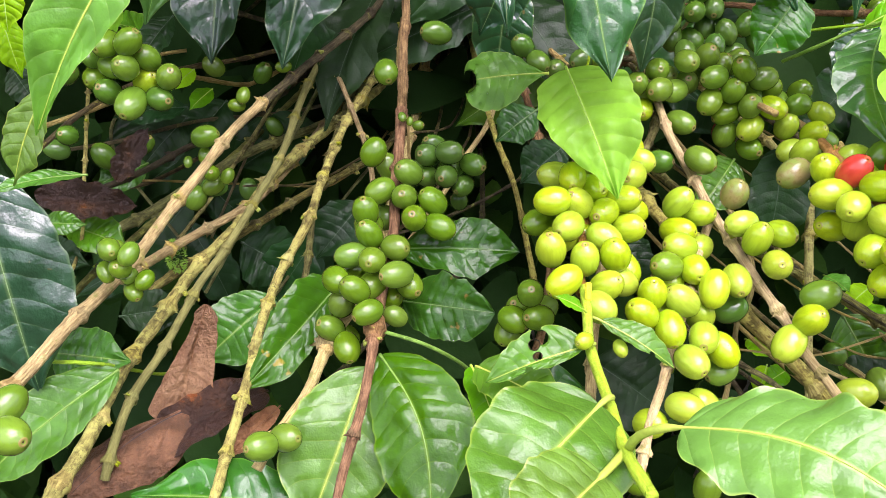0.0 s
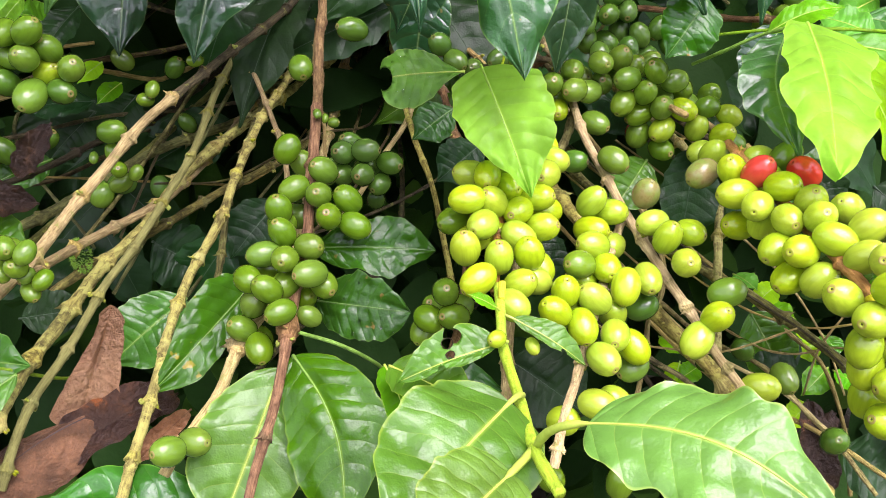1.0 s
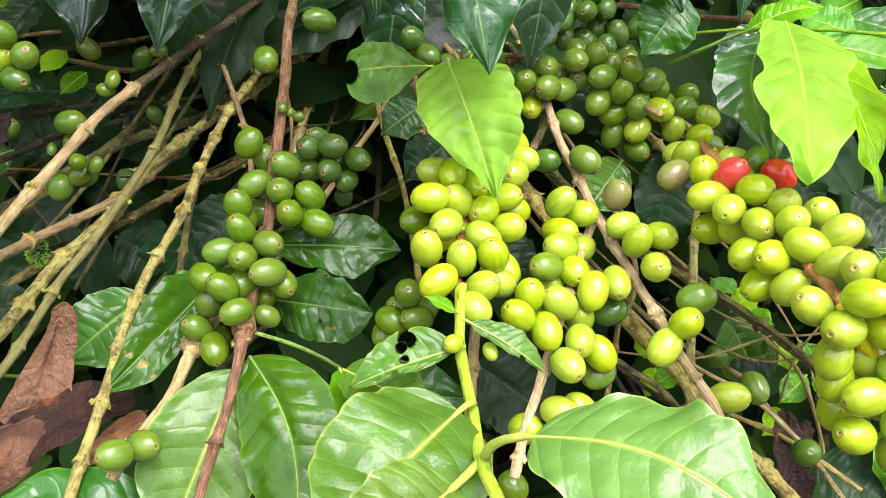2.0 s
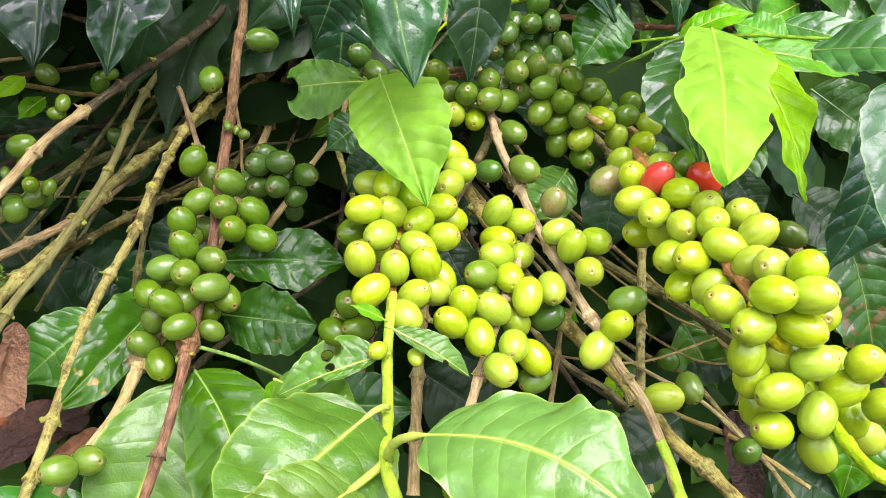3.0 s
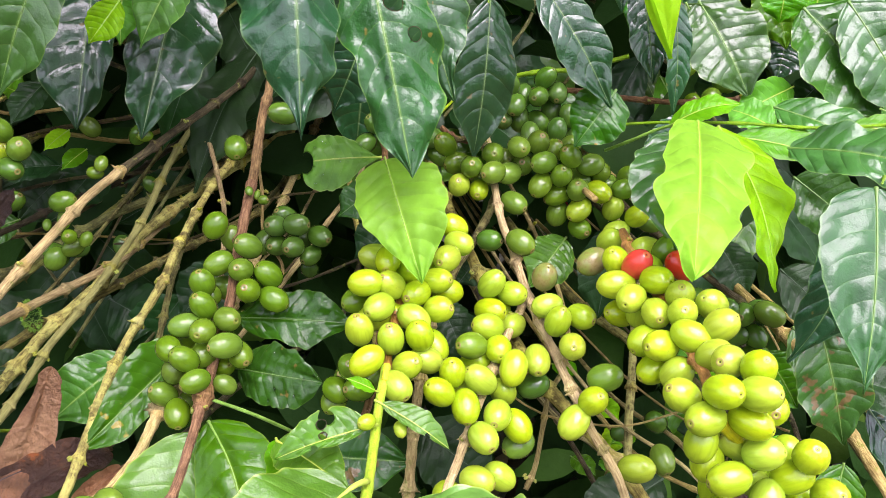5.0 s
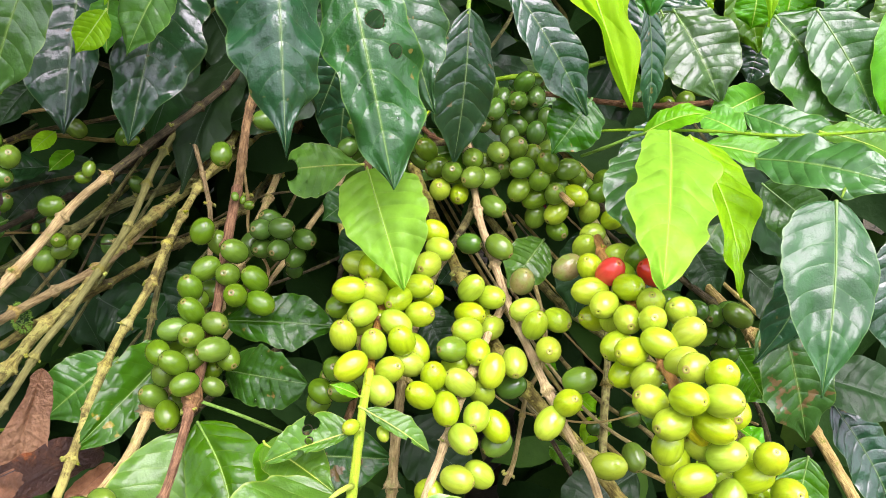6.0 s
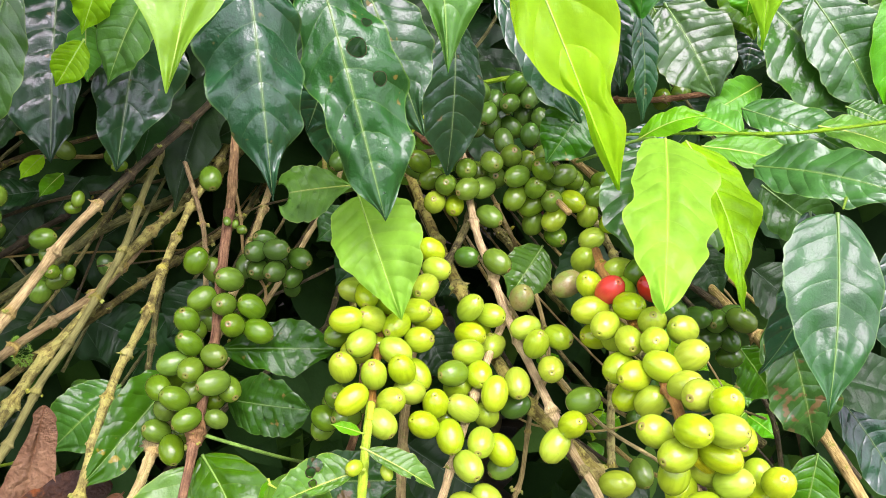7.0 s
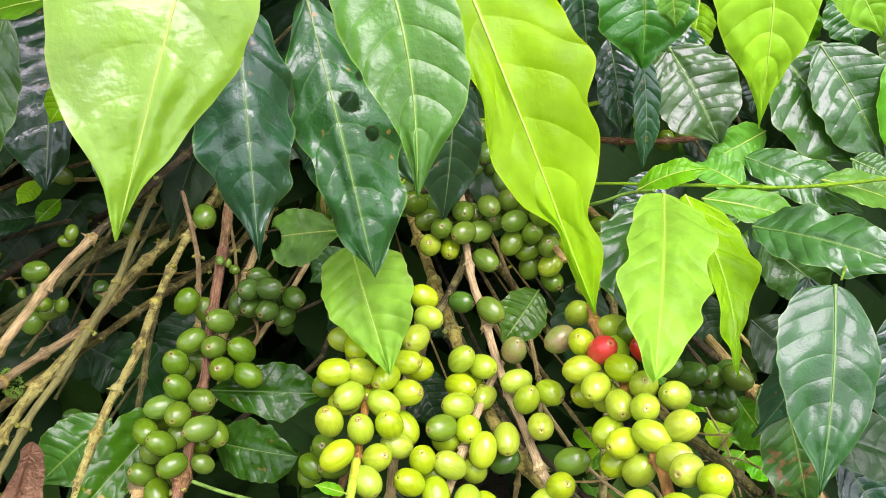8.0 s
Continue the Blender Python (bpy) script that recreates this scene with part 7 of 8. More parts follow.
leaf(sh_top2, (0.0219, 0.4098, 1.1041), (0.0295, 0.3614, 1.0031), (0.24, -0.88, 0.76), 0.0480, "dark", wave=0.26, fold=-0.5, fine=3, puff=0.016, bow=0.04, shape=((8.0, 16.0, 20.5, 20.4, 18.9, 16.0, 4.3, 0.9), (10.0, 20.0, 26.0, 24.5, 21.7, 14.1, 5.0, 0.9)), label="large dark green glossy hanging leaf with a drawn-out tip")
wet_blade = leaf(sh_top3, (-0.0695, 0.5939, 1.0524), (-0.0938, 0.5330, 0.9396), (0.3, -0.9, 0.67), 0.0540, "dark", wave=0.24, fold=0.2, fine=2, puff=0.014, shape=((16.0, 27.0, 31.1, 33.0, 29.7, 18.5, 8.4, 2.5), (9.0, 15.0, 18.0, 19.8, 20.2, 17.4, 11.0, 3.0)), label="dark bluish green hanging leaf")
rain_drops(wet_blade, (0.3, -0.9, 0.67), 16, 4, 0.15)
leaf(sh_top3, (-0.0549, 0.5417, 1.0527), (-0.0849, 0.5223, 1), (-0.1, -0.88, 0.76), 0.0356, "mid", wave=0.1, label="glossy green leaf")
leaf(sh_top3, (-0.0914, 0.5171, 1.028), (-0.1068, 0.5031, 1.0063), (0.5, -0.93, 0.47), 0.0198, "lime", wave=0.06, fold=0.4, curl=0.2, puff=0.001, label="small bent yellowish green leaf")
leaf(sh_top3, (-0.0772, 0.5442, 1.0664), (-0.0949, 0.5274, 1.0287), (0.1, -0.9, 0.67), 0.0259, "lime", wave=0.2, label="yellowish green leaf catching the light")
leaf(sh_top4, (-0.1370, 0.6301, 1.0454), (-0.1425, 0.5561, 0.9365), (0.25, -0.9, 0.67), 0.0540, "dark", wave=0.24, fold=0.2, fine=2, puff=0.018, shape=((10.0, 17.0, 19.5, 19.0, 17.5, 16.0, 9.3, 2.5), (14.0, 26.0, 33.0, 35.6, 33.9, 28.0, 15.0, 3.5)), label="dark green glossy leaf with raised side veins")
leaf(sh_top4, (-0.1161, 0.5036, 1.0665), (-0.1548, 0.4879, 0.9775), (0.3, -0.85, 0.96), 0.0432, "wet", wave=0.1, label="green leaf with a grey sheen")
leaf(sh_top4, (-0.0982, 0.548, 1.0304), (-0.0991, 0.5323, 0.9989), (0, -0.9, 0.67), 0.0234, "bright", wave=0.1, label="bright green leaf")
leaf(sh_top5, (0.117, 0.5089, 1.039), (0.1119, 0.4981, 0.9488), (0.3, -0.95, 0.37), 0.0372, "dark", wave=0.08, fold=0.1, p=0.6, q=0.6, label="very dark green leaf hanging in shade")
leaf(sh_top5, (0.0448, 0.5543, 1.0084), (0.0242, 0.555, 0.955), (0.3, -0.95, 0.37), 0.0401, "dark", wave=0.08, label="very dark green leaf")
leaf(sh_top5, (0.0436, 0.5915, 0.9893), (0.0361, 0.5882, 0.9132), (0, -0.95, 0.37), 0.0401, "dark", wave=0.08, label="very dark green leaf")
leaf(sh_mid, (0.0623, 0.43, 0.9708), (0.0827, 0.383, 0.9246), (-0.05, -0.92, 0.52), 0.0460, "lime", bow=0.06, fold=0.16, wave=0.12, fine=3, stalk=0.003, petiole=0.0006, puff=0.016, shape=((13.4, 20.1, 23.4, 24.6, 25.3, 24.9, 23.8, 22.5, 20.3, 17.2, 12.6, 8.1, 4.0), (14.7, 18.4, 19.8, 20.6, 21.3, 20.1, 18.7, 16.5, 13.6, 10.6, 7.8, 5.1, 2.5)), label="broad bright yellow-green young leaf, heart shaped")
wet_blade = leaf(sh_mid, (0.0577, 0.474, 0.9555), (0.0136, 0.472, 0.9516), (0.1, -0.8, 0.7), 0.0340, "bright", holes=[(0.97, -0.03, 0.0062)], fine=3, wave=0.07, fold=0.08, puff=0.006, bow=0.05, shape=((1.6, 5.0, 10.6, 15.8, 18.0, 17.9, 16.3, 11.5), (1.4, 6.0, 11.0, 13.7, 15.2, 15.0, 13.0, 9.0)), label="wet bright green leaf with a notched lobed outline")
rain_drops(wet_blade, (0.1, -0.93, 0.47), 16, 3, 0.25)
leaf(sh_mid, (0.0557, 0.4992, 0.9265), (0.0324, 0.4865, 0.9122), (-0.3, -0.95, 0.37), 0.0238, "lush", wave=0.12, label="small dark bluish leaf")
leaf(sh_mid, (0.0682, 0.4671, 0.9171), (0.0445, 0.4541, 0.9009), (0, -0.92, 0.57), 0.0272, "deep", wave=0.12, label="dark green leaf behind the bunch")
wet_blade = leaf(br_d, (-0.0179, 0.42, 0.848), (0.0306, 0.405, 0.8502), (0.05, -0.92, 0.53), 0.0360, "lush", bow=0.06, fold=0.14, wave=0.1, stalk=0.004, fine=2, puff=0.01, shape=((9.6, 11.5, 13.3, 15.2, 17.0, 18.1, 17.4, 16.0, 15.3, 13.7, 10.9, 8.1, 4.6), (9.3, 13.1, 14.6, 15.7, 16.8, 17.6, 17.5, 17.0, 17.4, 17.0, 15.2, 12.5, 8.4)), label="dark green glossy wet leaf with a brown spot")
rain_drops(wet_blade, (0.05, -0.92, 0.53), 14, 5, 0.3)
leaf(br_d, (-0.0219, 0.441, 0.8682), (0.0444, 0.434, 0.8702), (-0.1, -0.86, 0.75), 0.0340, "lush", wave=0.1, fine=2, puff=0.01, shape=((4.2, 8.4, 10.5, 12.5, 14.4, 16.0, 16.6, 17.1, 17.7, 16.6, 13.6, 10.7, 6.1), (5.0, 8.7, 10.5, 11.6, 12.3, 13.0, 14.6, 16.2, 17.1, 14.0, 10.6, 7.2, 4.5)), label="dark green leaf with a brown spot")
leaf(br_d, (-0.0282, 0.388, 0.8359), (-0.0013, 0.32, 0.7849), (-0.1, -0.93, 0.47), 0.0500, "mid", bow=0.06, fold=0.1, wave=0.04, sweep=-0.12, fine=3, puff=0.008, shape=((14.0, 19.6, 22.4, 24.0, 25.0, 25.6, 26.1, 25.4, 23.9, 20.4, 15.9, 10.8, 5.6), (8.0, 12.5, 16.5, 19.8, 22.3, 24.1, 25.0, 25.0, 24.2, 21.6, 17.8, 12.6, 6.5)), label="broad green leaf with a pale curved midrib")
leaf(br_d, (-0.034, 0.3857, 0.8299), (-0.0632, 0.3338, 0.7659), (0.15, -0.91, 0.62), 0.0562, "pale", p=0.6, q=0.6, bow=0.05, fold=0.1, wave=0.05, fine=2, label="glossy green leaf reflecting the sky")
leaf(br_c, (-0.0572, 0.455, 0.8372), (-0.1033, 0.397, 0.8059), (-0.15, -0.97, 0.25), 0.0350, "spotted", fold=0.32, wave=0.07, sweep=-0.01, fine=3, puff=0.009, shape=((5.2, 7.5, 9.2, 10.6, 11.6, 12.4, 13.0, 13.5, 13.9, 13.8, 12.6, 9.4, 4.5), (13.9, 17.5, 19.4, 19.7, 19.4, 18.7, 17.1, 14.8, 12.2, 9.8, 7.3, 4.9, 2.5)), label="long green leaf with yellow blotches")
leaf(br_c, (-0.1007, 0.4792, 0.813), (-0.143, 0.4536, 0.783), (0, -0.9, 0.67), 0.0427, "mid", p=0.6, q=0.6, wave=0.06, label="bright green leaf behind a tan branch")
leaf(br_left, (-0.2062, 0.4095, 0.8209), (-0.1607, 0.3996, 0.8226), (0, -0.88, 0.76), 0.0316, "mid", p=0.6, q=0.6, label="green leaf below the long branch")
leaf(br_left, (-0.1839, 0.4497, 0.8185), (-0.1488, 0.4598, 0.8181), (0, -0.88, 0.76), 0.0265, "deep", label="dark green leaf behind the branches")
leaf(br_left, (-0.1635, 0.3898, 0.8244), (-0.233, 0.351, 0.7774), (0.1, -0.61, 1.12), 0.0388, "mid", p=0.65, q=0.7, fine=2, wave=0.07, label="broad green leaf with a pale midrib")
leaf(br_left, (-0.2185, 0.4081, 0.9284), (-0.2009, 0.3788, 0.8199), (0.3, -0.9, 0.67), 0.0626, "dark", p=0.6, q=0.6, wave=0.06, fine=2, label="dark bluish green leaf with raised veins")
leaf(br_left, (-0.0971, 0.318, 1.0428), (-0.1279, 0.2964, 0.9875), (0.2, -0.95, 0.37), 0.0250, "bright", sweep=0.02, fold=0.25, wave=0.05, puff=0.004, fine=2, shape=((6.4, 9.1, 10.6, 10.2, 9.4, 8.3, 7.0, 5.6, 4.4, 3.3, 2.4, 1.6, 0.8), (5.1, 8.8, 11.6, 13.2, 14.6, 15.0, 14.7, 13.4, 11.6, 9.2, 6.8, 4.2, 1.9)), label="bright green leaf with a pointed tip hanging down")
leaf(br_left, (-0.1468, 0.3474, 0.9869), (-0.1648, 0.3408, 0.9497), (-0.2, -0.92, 0.57), 0.0198, "pale", wave=0.14, label="pale green leaf")
leaf(br_left, (-0.1539, 0.3794, 0.938), (-0.1892, 0.359, 0.9377), (0, -0.42, 1.09), 0.0098, "mid", label="glossy leaf seen edge on")
leaf(br_left, (-0.1405, 0.3256, 1.0364), (-0.1421, 0.3218, 1.0149), (0.2, -0.95, 0.37), 0.0133, "lime", label="yellow-green leaf")
# "deep" leaves: inner shade painted in through the darker material
leaf(bg4, (-0.0867, 0.5604, 0.8129), (-0.1263, 0.55, 0.7541), (0.1, -0.9, 0.67), 0.0480, "deep", label="dark green leaf with shade put into its colour")
leaf(bg4, (-0.1384, 0.5597, 0.8087), (-0.1039, 0.556, 0.7882), (0.1, -0.9, 0.67), 0.0476, "deep", label="dark green leaf with shade put into its colour")
leaf(bg4, (-0.1636, 0.6535, 0.88), (-0.1911, 0.6277, 0.8491), (0.1, -0.9, 0.67), 0.0425, "deep", label="dark green leaf with shade put into its colour")
leaf(bg4, (-0.0992, 0.6696, 0.8561), (-0.1591, 0.6444, 0.8283), (0.1, -0.9, 0.67), 0.0485, "deep", label="dark green leaf with shade put into its colour")
leaf(bg4, (-0.0544, 0.5647, 0.8371), (-0.0841, 0.539, 0.8068), (0.1, -0.9, 0.67), 0.0386, "deep", label="dark green leaf with shade put into its colour")
# brighter kind chosen so that the leaf looks lit from above
leaf(bg1, (-0.2075, 0.642, 0.9301), (-0.2268, 0.6246, 0.9464), (0.1, -0.55, 0.91), 0.0318, "bright", label="bright green leaf, light from above put into its colour")
leaf(bg1, (-0.1815, 0.6144, 0.8888), (-0.227, 0.5939, 0.8877), (0.1, -0.55, 0.91), 0.0278, "deep", label="glossy bluish leaf")
leaf(bg1, (-0.2408, 0.5245, 0.8395), (-0.1982, 0.5125, 0.8294), (0.1, -0.55, 0.91), 0.0291, "mid", label="green leaf")
leaf(br_f2, (-0.0598, 0.3493, 0.7672), (-0.1549, 0.355, 0.7711), (0, -0.32, 1.07), 0.0429, "wet", p=0.6, q=0.6, fine=2, wave=0.06, label="green leaf with yellowed edges")
leaf(br_e, (0.0571, 0.2557, 0.9105), (0.0145, 0.2054, 0.9014), (0, -0.79, 1.26), 0.0488, "pale", root=(0.063, 0.266, 0.9052), p=0.42, q=0.6, fine=2, bow=0.06, fold=0.12, wave=0.08, petiole=0.0011, puff=0.003, label="pale glossy green leaf with a yellow midrib")
leaf(br_e, (0.0527, 0.2223, 0.911), (0.0241, 0.1872, 0.9136), (0, -0.79, 1.26), 0.0332, "pale", root=(0.062, 0.2352, 0.9093), p=0.45, q=0.6, fine=2, wave=0.08, petiole=0.0013, puff=0.003, label="pale glossy green leaf low in front")
leaf(br_e, (0.0722, 0.2189, 0.9319), (0.1258, 0.1755, 0.9338), (0, -0.76, 1.45), 0.0374, "pale", puff=0.007, p=0.5, q=0.62, fine=2, bow=0.1, fold=0.05, wave=0.17, sweep=-0.08, root=(0.0627, 0.2352, 0.9093), petiole=0.0014, label="large pale green leaf with a yellow midrib")
leaf(br_e, (0.0193, 0.3273, 0.8729), (0.0538, 0.2967, 0.8724), (0, -0.52, 1.11), 0.0252, "pale", p=0.5, q=0.6, fold=0.3, label="pale green leaf folded along its midrib")
leaf(br_e, (0.0171, 0.3363, 0.8663), (0.0295, 0.3026, 0.8483), (0.4, -0.59, 0.71), 0.0191, "bright", p=0.5, q=0.6, label="green leaf seen from its side")
leaf(br_e, (0.0619, 0.311, 0.8954), (0.0217, 0.304, 0.8823), (0, -0.63, 1.03), 0.0200, "pale", holes=[(0.4, 0.9, 0.0036), (0.46, 0.68, 0.0022), (0.47, 0.17, 0.0017), (0.585, -0.24, 0.0016)], fine=4, wave=0.1, stalk=0.004, fold=0.2, puff=0.006, shape=((1.3, 2.7, 3.6, 4.0, 4.2, 4.0, 3.6, 3.4, 3.2, 3.0, 2.8, 2.4, 1.6), (6.0, 9.6, 11.8, 12.6, 12.9, 13.0, 12.8, 12.2, 11.2, 9.8, 8.0, 5.6, 2.8)), label="wet leaf eaten through with holes")
leaf(br_e, (0.0661, 0.3126, 0.9059), (0.0956, 0.3053, 0.8882), (0.2, -0.63, 1.03), 0.0110, "pale", holes=[(0.66, 0.28, 0.0012)], fine=3, wave=0.12, stalk=0.004, fold=0.2, puff=0.006, shape=((2.8, 4.6, 5.9, 6.6, 7.2, 7.5, 7.7, 7.5, 6.9, 6.0, 5.0, 3.6, 1.9), (1.6, 2.4, 3.0, 3.3, 3.3, 3.1, 2.9, 2.7, 2.4, 2.0, 1.6, 1.1, 0.7)), label="small pale curled leaf with eaten edges")
leaf(br_e, (0.0628, 0.3318, 0.8984), (0.0493, 0.3283, 0.9076), (0, -0.63, 1.03), 0.0059, "bright", stalk=0.002, label="tiny new leaf")
leaf(br_e2, (0.0172, 0.388, 0.8141), (0.0814, 0.3875, 0.8112), (0, -0.88, 0.76), 0.0350, "blotched", p=0.6, q=0.6, label="dark green leaf with reddish spots")
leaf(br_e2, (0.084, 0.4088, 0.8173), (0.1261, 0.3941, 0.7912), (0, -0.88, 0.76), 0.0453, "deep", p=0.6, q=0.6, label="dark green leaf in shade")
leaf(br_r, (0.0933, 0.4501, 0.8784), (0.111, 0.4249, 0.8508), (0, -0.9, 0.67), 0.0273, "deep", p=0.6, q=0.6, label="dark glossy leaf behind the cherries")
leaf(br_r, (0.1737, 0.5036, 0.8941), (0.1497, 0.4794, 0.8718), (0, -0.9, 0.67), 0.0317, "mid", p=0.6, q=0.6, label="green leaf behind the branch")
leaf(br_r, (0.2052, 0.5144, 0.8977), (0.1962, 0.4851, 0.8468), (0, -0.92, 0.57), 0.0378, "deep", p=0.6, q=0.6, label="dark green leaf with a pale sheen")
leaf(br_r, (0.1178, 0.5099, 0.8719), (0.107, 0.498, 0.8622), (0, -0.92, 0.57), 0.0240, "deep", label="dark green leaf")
leaf(sh_r, (0.2256, 0.4499, 0.9904), (0.1995, 0.343, 0.9516), (-0.1, -0.9, 0.67), 0.0440, "lime", bow=0.05, fold=0.2, wave=0.14, fine=3, puff=0.014, shape=((15.4, 21.5, 25.2, 25.5, 23.5, 22.0, 24.0, 23.1, 19.3, 18.3, 14.9, 11.3, 7.0), (11.1, 14.5, 16.5, 17.2, 18.0, 17.7, 19.1, 21.6, 18.5, 16.0, 13.3, 9.4, 5.6)), label="large bright yellow-green young leaf with wavy edges")
leaf(sh_r, (0.2224, 0.4631, 0.9809), (0.2066, 0.3904, 0.943), (-0.3, -0.92, 0.57), 0.0357, "wet", p=0.55, q=0.6, fold=0.2, wave=0.14, sweep=0.1, fine=2, label="wet green leaf behind a young leaf")
leaf(sh_r, (0.2399, 0.458, 0.9853), (0.2497, 0.37, 0.9321), (0.3, -0.93, 0.45), 0.0400, "lime", bow=0.04, fold=0.2, wave=0.14, fine=3, sweep=-0.057, puff=0.014, shape=((14.0, 18.8, 19.6, 19.7, 22.7, 27.3, 20.9, 14.2, 10.7, 8.4, 5.5, 3.4, 1.6), (7.9, 10.4, 11.9, 13.2, 13.1, 12.2, 11.0, 9.6, 8.5, 8.2, 7.0, 4.8, 2.5)), label="bright yellow-green young leaf hanging down")
leaf(sh_r, (0.22, 0.4779, 0.9784), (0.2567, 0.4754, 0.9931), (0, -0.52, 1.11), 0.0183, "bright", p=0.5, q=0.4, bow=0.12, label="small green leaf with a curled end")
leaf(sh_r, (0.192, 0.5004, 0.9907), (0.1687, 0.485, 0.9613), (-0.1, -0.98, 0.22), 0.0344, "lush", p=0.5, q=0.7, wave=0.12, fold=0.2, label="dark glossy wet leaf")
leaf(sh_r, (0.1387, 0.5016, 1.0554), (0.1881, 0.489, 0.984), (0.2, -0.92, 0.57), 0.0328, "dark", p=0.6, q=0.6, wave=0.12, label="dark green leaf hanging")
leaf(sh_r, (0.2085, 0.5515, 1.0505), (0.2216, 0.5303, 0.9879), (0.1, -0.93, 0.47), 0.0272, "dark", p=0.6, q=0.6, label="dark bluish leaf")
leaf(sh_r, (0.2249, 0.5303, 1.0451), (0.2329, 0.5175, 0.9725), (0.4, -0.95, 0.37), 0.0187, "dark", p=0.6, q=0.6, label="narrow dark leaf seen from its side")
leaf(sh_r, (0.2538, 0.5684, 1.031), (0.2856, 0.5391, 0.9798), (-0.05, -0.88, 0.76), 0.0576, "wet", p=0.55, q=0.6, wave=0.1, fine=2, label="glossy green leaf with water drops")
leaf(sh_r, (0.2459, 0.5682, 1.0297), (0.2709, 0.5608, 0.9881), (-0.2, -0.92, 0.57), 0.0322, "mid", label="green leaf")
leaf(sh_r, (0.3233, 0.5731, 1.0288), (0.3758, 0.532, 0.9686), (-0.15, -0.87, 0.84), 0.0710, "wet", p=0.55, q=0.55, wave=0.1, fine=2, label="broad glossy green leaf reflecting the sky")
leaf(sh_r, (0.3441, 0.5592, 1.0365), (0.3875, 0.5275, 0.9721), (-0.2, -0.88, 0.76), 0.0536, "wet", p=0.6, q=0.6, wave=0.1, label="glossy green leaf")
leaf(sh_r, (0.3916, 0.5511, 1.0483), (0.3871, 0.5172, 0.971), (-0.4, -0.93, 0.47), 0.0276, "bright", label="bright green leaf at the edge")
leaf(sh_r, (0.2969, 0.5235, 0.9778), (0.3572, 0.4847, 0.9597), (-0.17, -0.87, 0.84), 0.0304, "wet", p=0.5, q=0.5, wave=0.14, bow=0.08, label="pale sheened green leaf")
leaf(sh_r, (0.2837, 0.4875, 0.9756), (0.2614, 0.5087, 0.9804), (0, -0.63, 1.03), 0.0265, "bright", p=0.6, q=0.6, label="yellow-green veined leaf")
leaf(sh_r, (0.2628, 0.4186, 0.9877), (0.318, 0.364, 0.9949), (-0.19, -0.86, 0.9), 0.0305, "wet", p=0.5, q=0.6, wave=0.24, bow=0.08, fine=2, puff=0.02, label="long wavy green leaf with a bright sheen")
leaf(sh_r, (0.3298, 0.4882, 0.9795), (0.3768, 0.476, 0.9676), (0, -0.52, 1.11), 0.0260, "bright", p=0.6, q=0.6, label="green leaf with a yellow midrib")
leaf(sh_r, (0.2575, 0.477, 0.9735), (0.3166, 0.4651, 0.9633), (0, -0.65, 0.93), 0.0223, "bright", p=0.6, q=0.6, label="green leaf under the shoot")
leaf(sh_r, (0.3245, 0.5684, 0.9733), (0.3481, 0.5568, 0.9652), (0, -0.88, 0.76), 0.0261, "dark", label="dark leaf in shade")
leaf(sh_r2, (0.2776, 0.36, 0.9911), (0.2645, 0.305, 0.9211), (0, -0.91, 0.59), 0.0460, "smooth", bow=0.05, fold=0.08, wave=0.05, fine=2, puff=0.006, shape=((11.3, 17.5, 20.9, 20.8, 17.7, 12.3, 5.4, 1.3), (16.0, 23.5, 25.7, 23.7, 20.2, 13.5, 4.6, 1.3)), label="broad green leaf with a pale sheen and yellow midrib")
leaf(sh_r2, (0.2822, 0.3911, 0.9755), (0.265, 0.3713, 0.8921), (0.25, -0.88, 0.76), 0.0361, "dark", p=0.55, q=0.6, wave=0.1, sweep=-0.1, label="dark bluish green hanging leaf")
leaf(sh_r2, (0.2814, 0.3846, 0.9099), (0.3008, 0.3636, 0.8484), (-0.1, -0.93, 0.47), 0.0395, "blotched", p=0.55, q=0.7, wave=0.12, label="dark green leaf with brown and red blotches")
leaf(sh_r2, (0.331, 0.3844, 0.9668), (0.3285, 0.3529, 0.9031), (-0.2, -0.93, 0.47), 0.0408, "dark", label="dark green leaf")
leaf(br_h, (0.3232, 0.4246, 0.8493), (0.3889, 0.4025, 0.8389), (0, -0.65, 0.93), 0.0394, "deep", p=0.6, q=0.6, label="dark green leaf in shade")
leaf(br_h, (0.3524, 0.4301, 0.8225), (0.3947, 0.399, 0.7616), (0.2, -0.78, 0.75), 0.0416, "dark", p=0.6, q=0.6, label="dark green leaf low in the bush")
leaf(br_h, (0.3324, 0.4058, 0.8001), (0.3219, 0.3854, 0.7419), (-0.2, -0.78, 0.75), 0.0375, "mid", p=0.6, q=0.6, label="green leaf low in the bush")
leaf(br_h, (0.2983, 0.4634, 0.8388), (0.3246, 0.4569, 0.8021), (-0.2, -0.78, 0.75), 0.0325, "mid", p=0.6, q=0.6, label="green leaf")
leaf(bh0, (0.2662, 0.514, 0.78), (0.2918, 0.4962, 0.7367), (-0.2, -0.78, 0.75), 0.0423, "mid", label="green leaf in the shade below the bunch")
leaf(bh0, (0.3045, 0.5104, 0.7595), (0.2582, 0.4991, 0.7535), (-0.2, -0.78, 0.75), 0.0385, "deep", label="dark leaf in the shade below the bunch")
leaf(bh7, (0.2302, 0.4125, 0.7805), (0.1787, 0.3882, 0.7577), (-0.1, -0.65, 0.93), 0.0410, "deep", p=0.6, q=0.6, label="dark bluish leaf near the bottom")
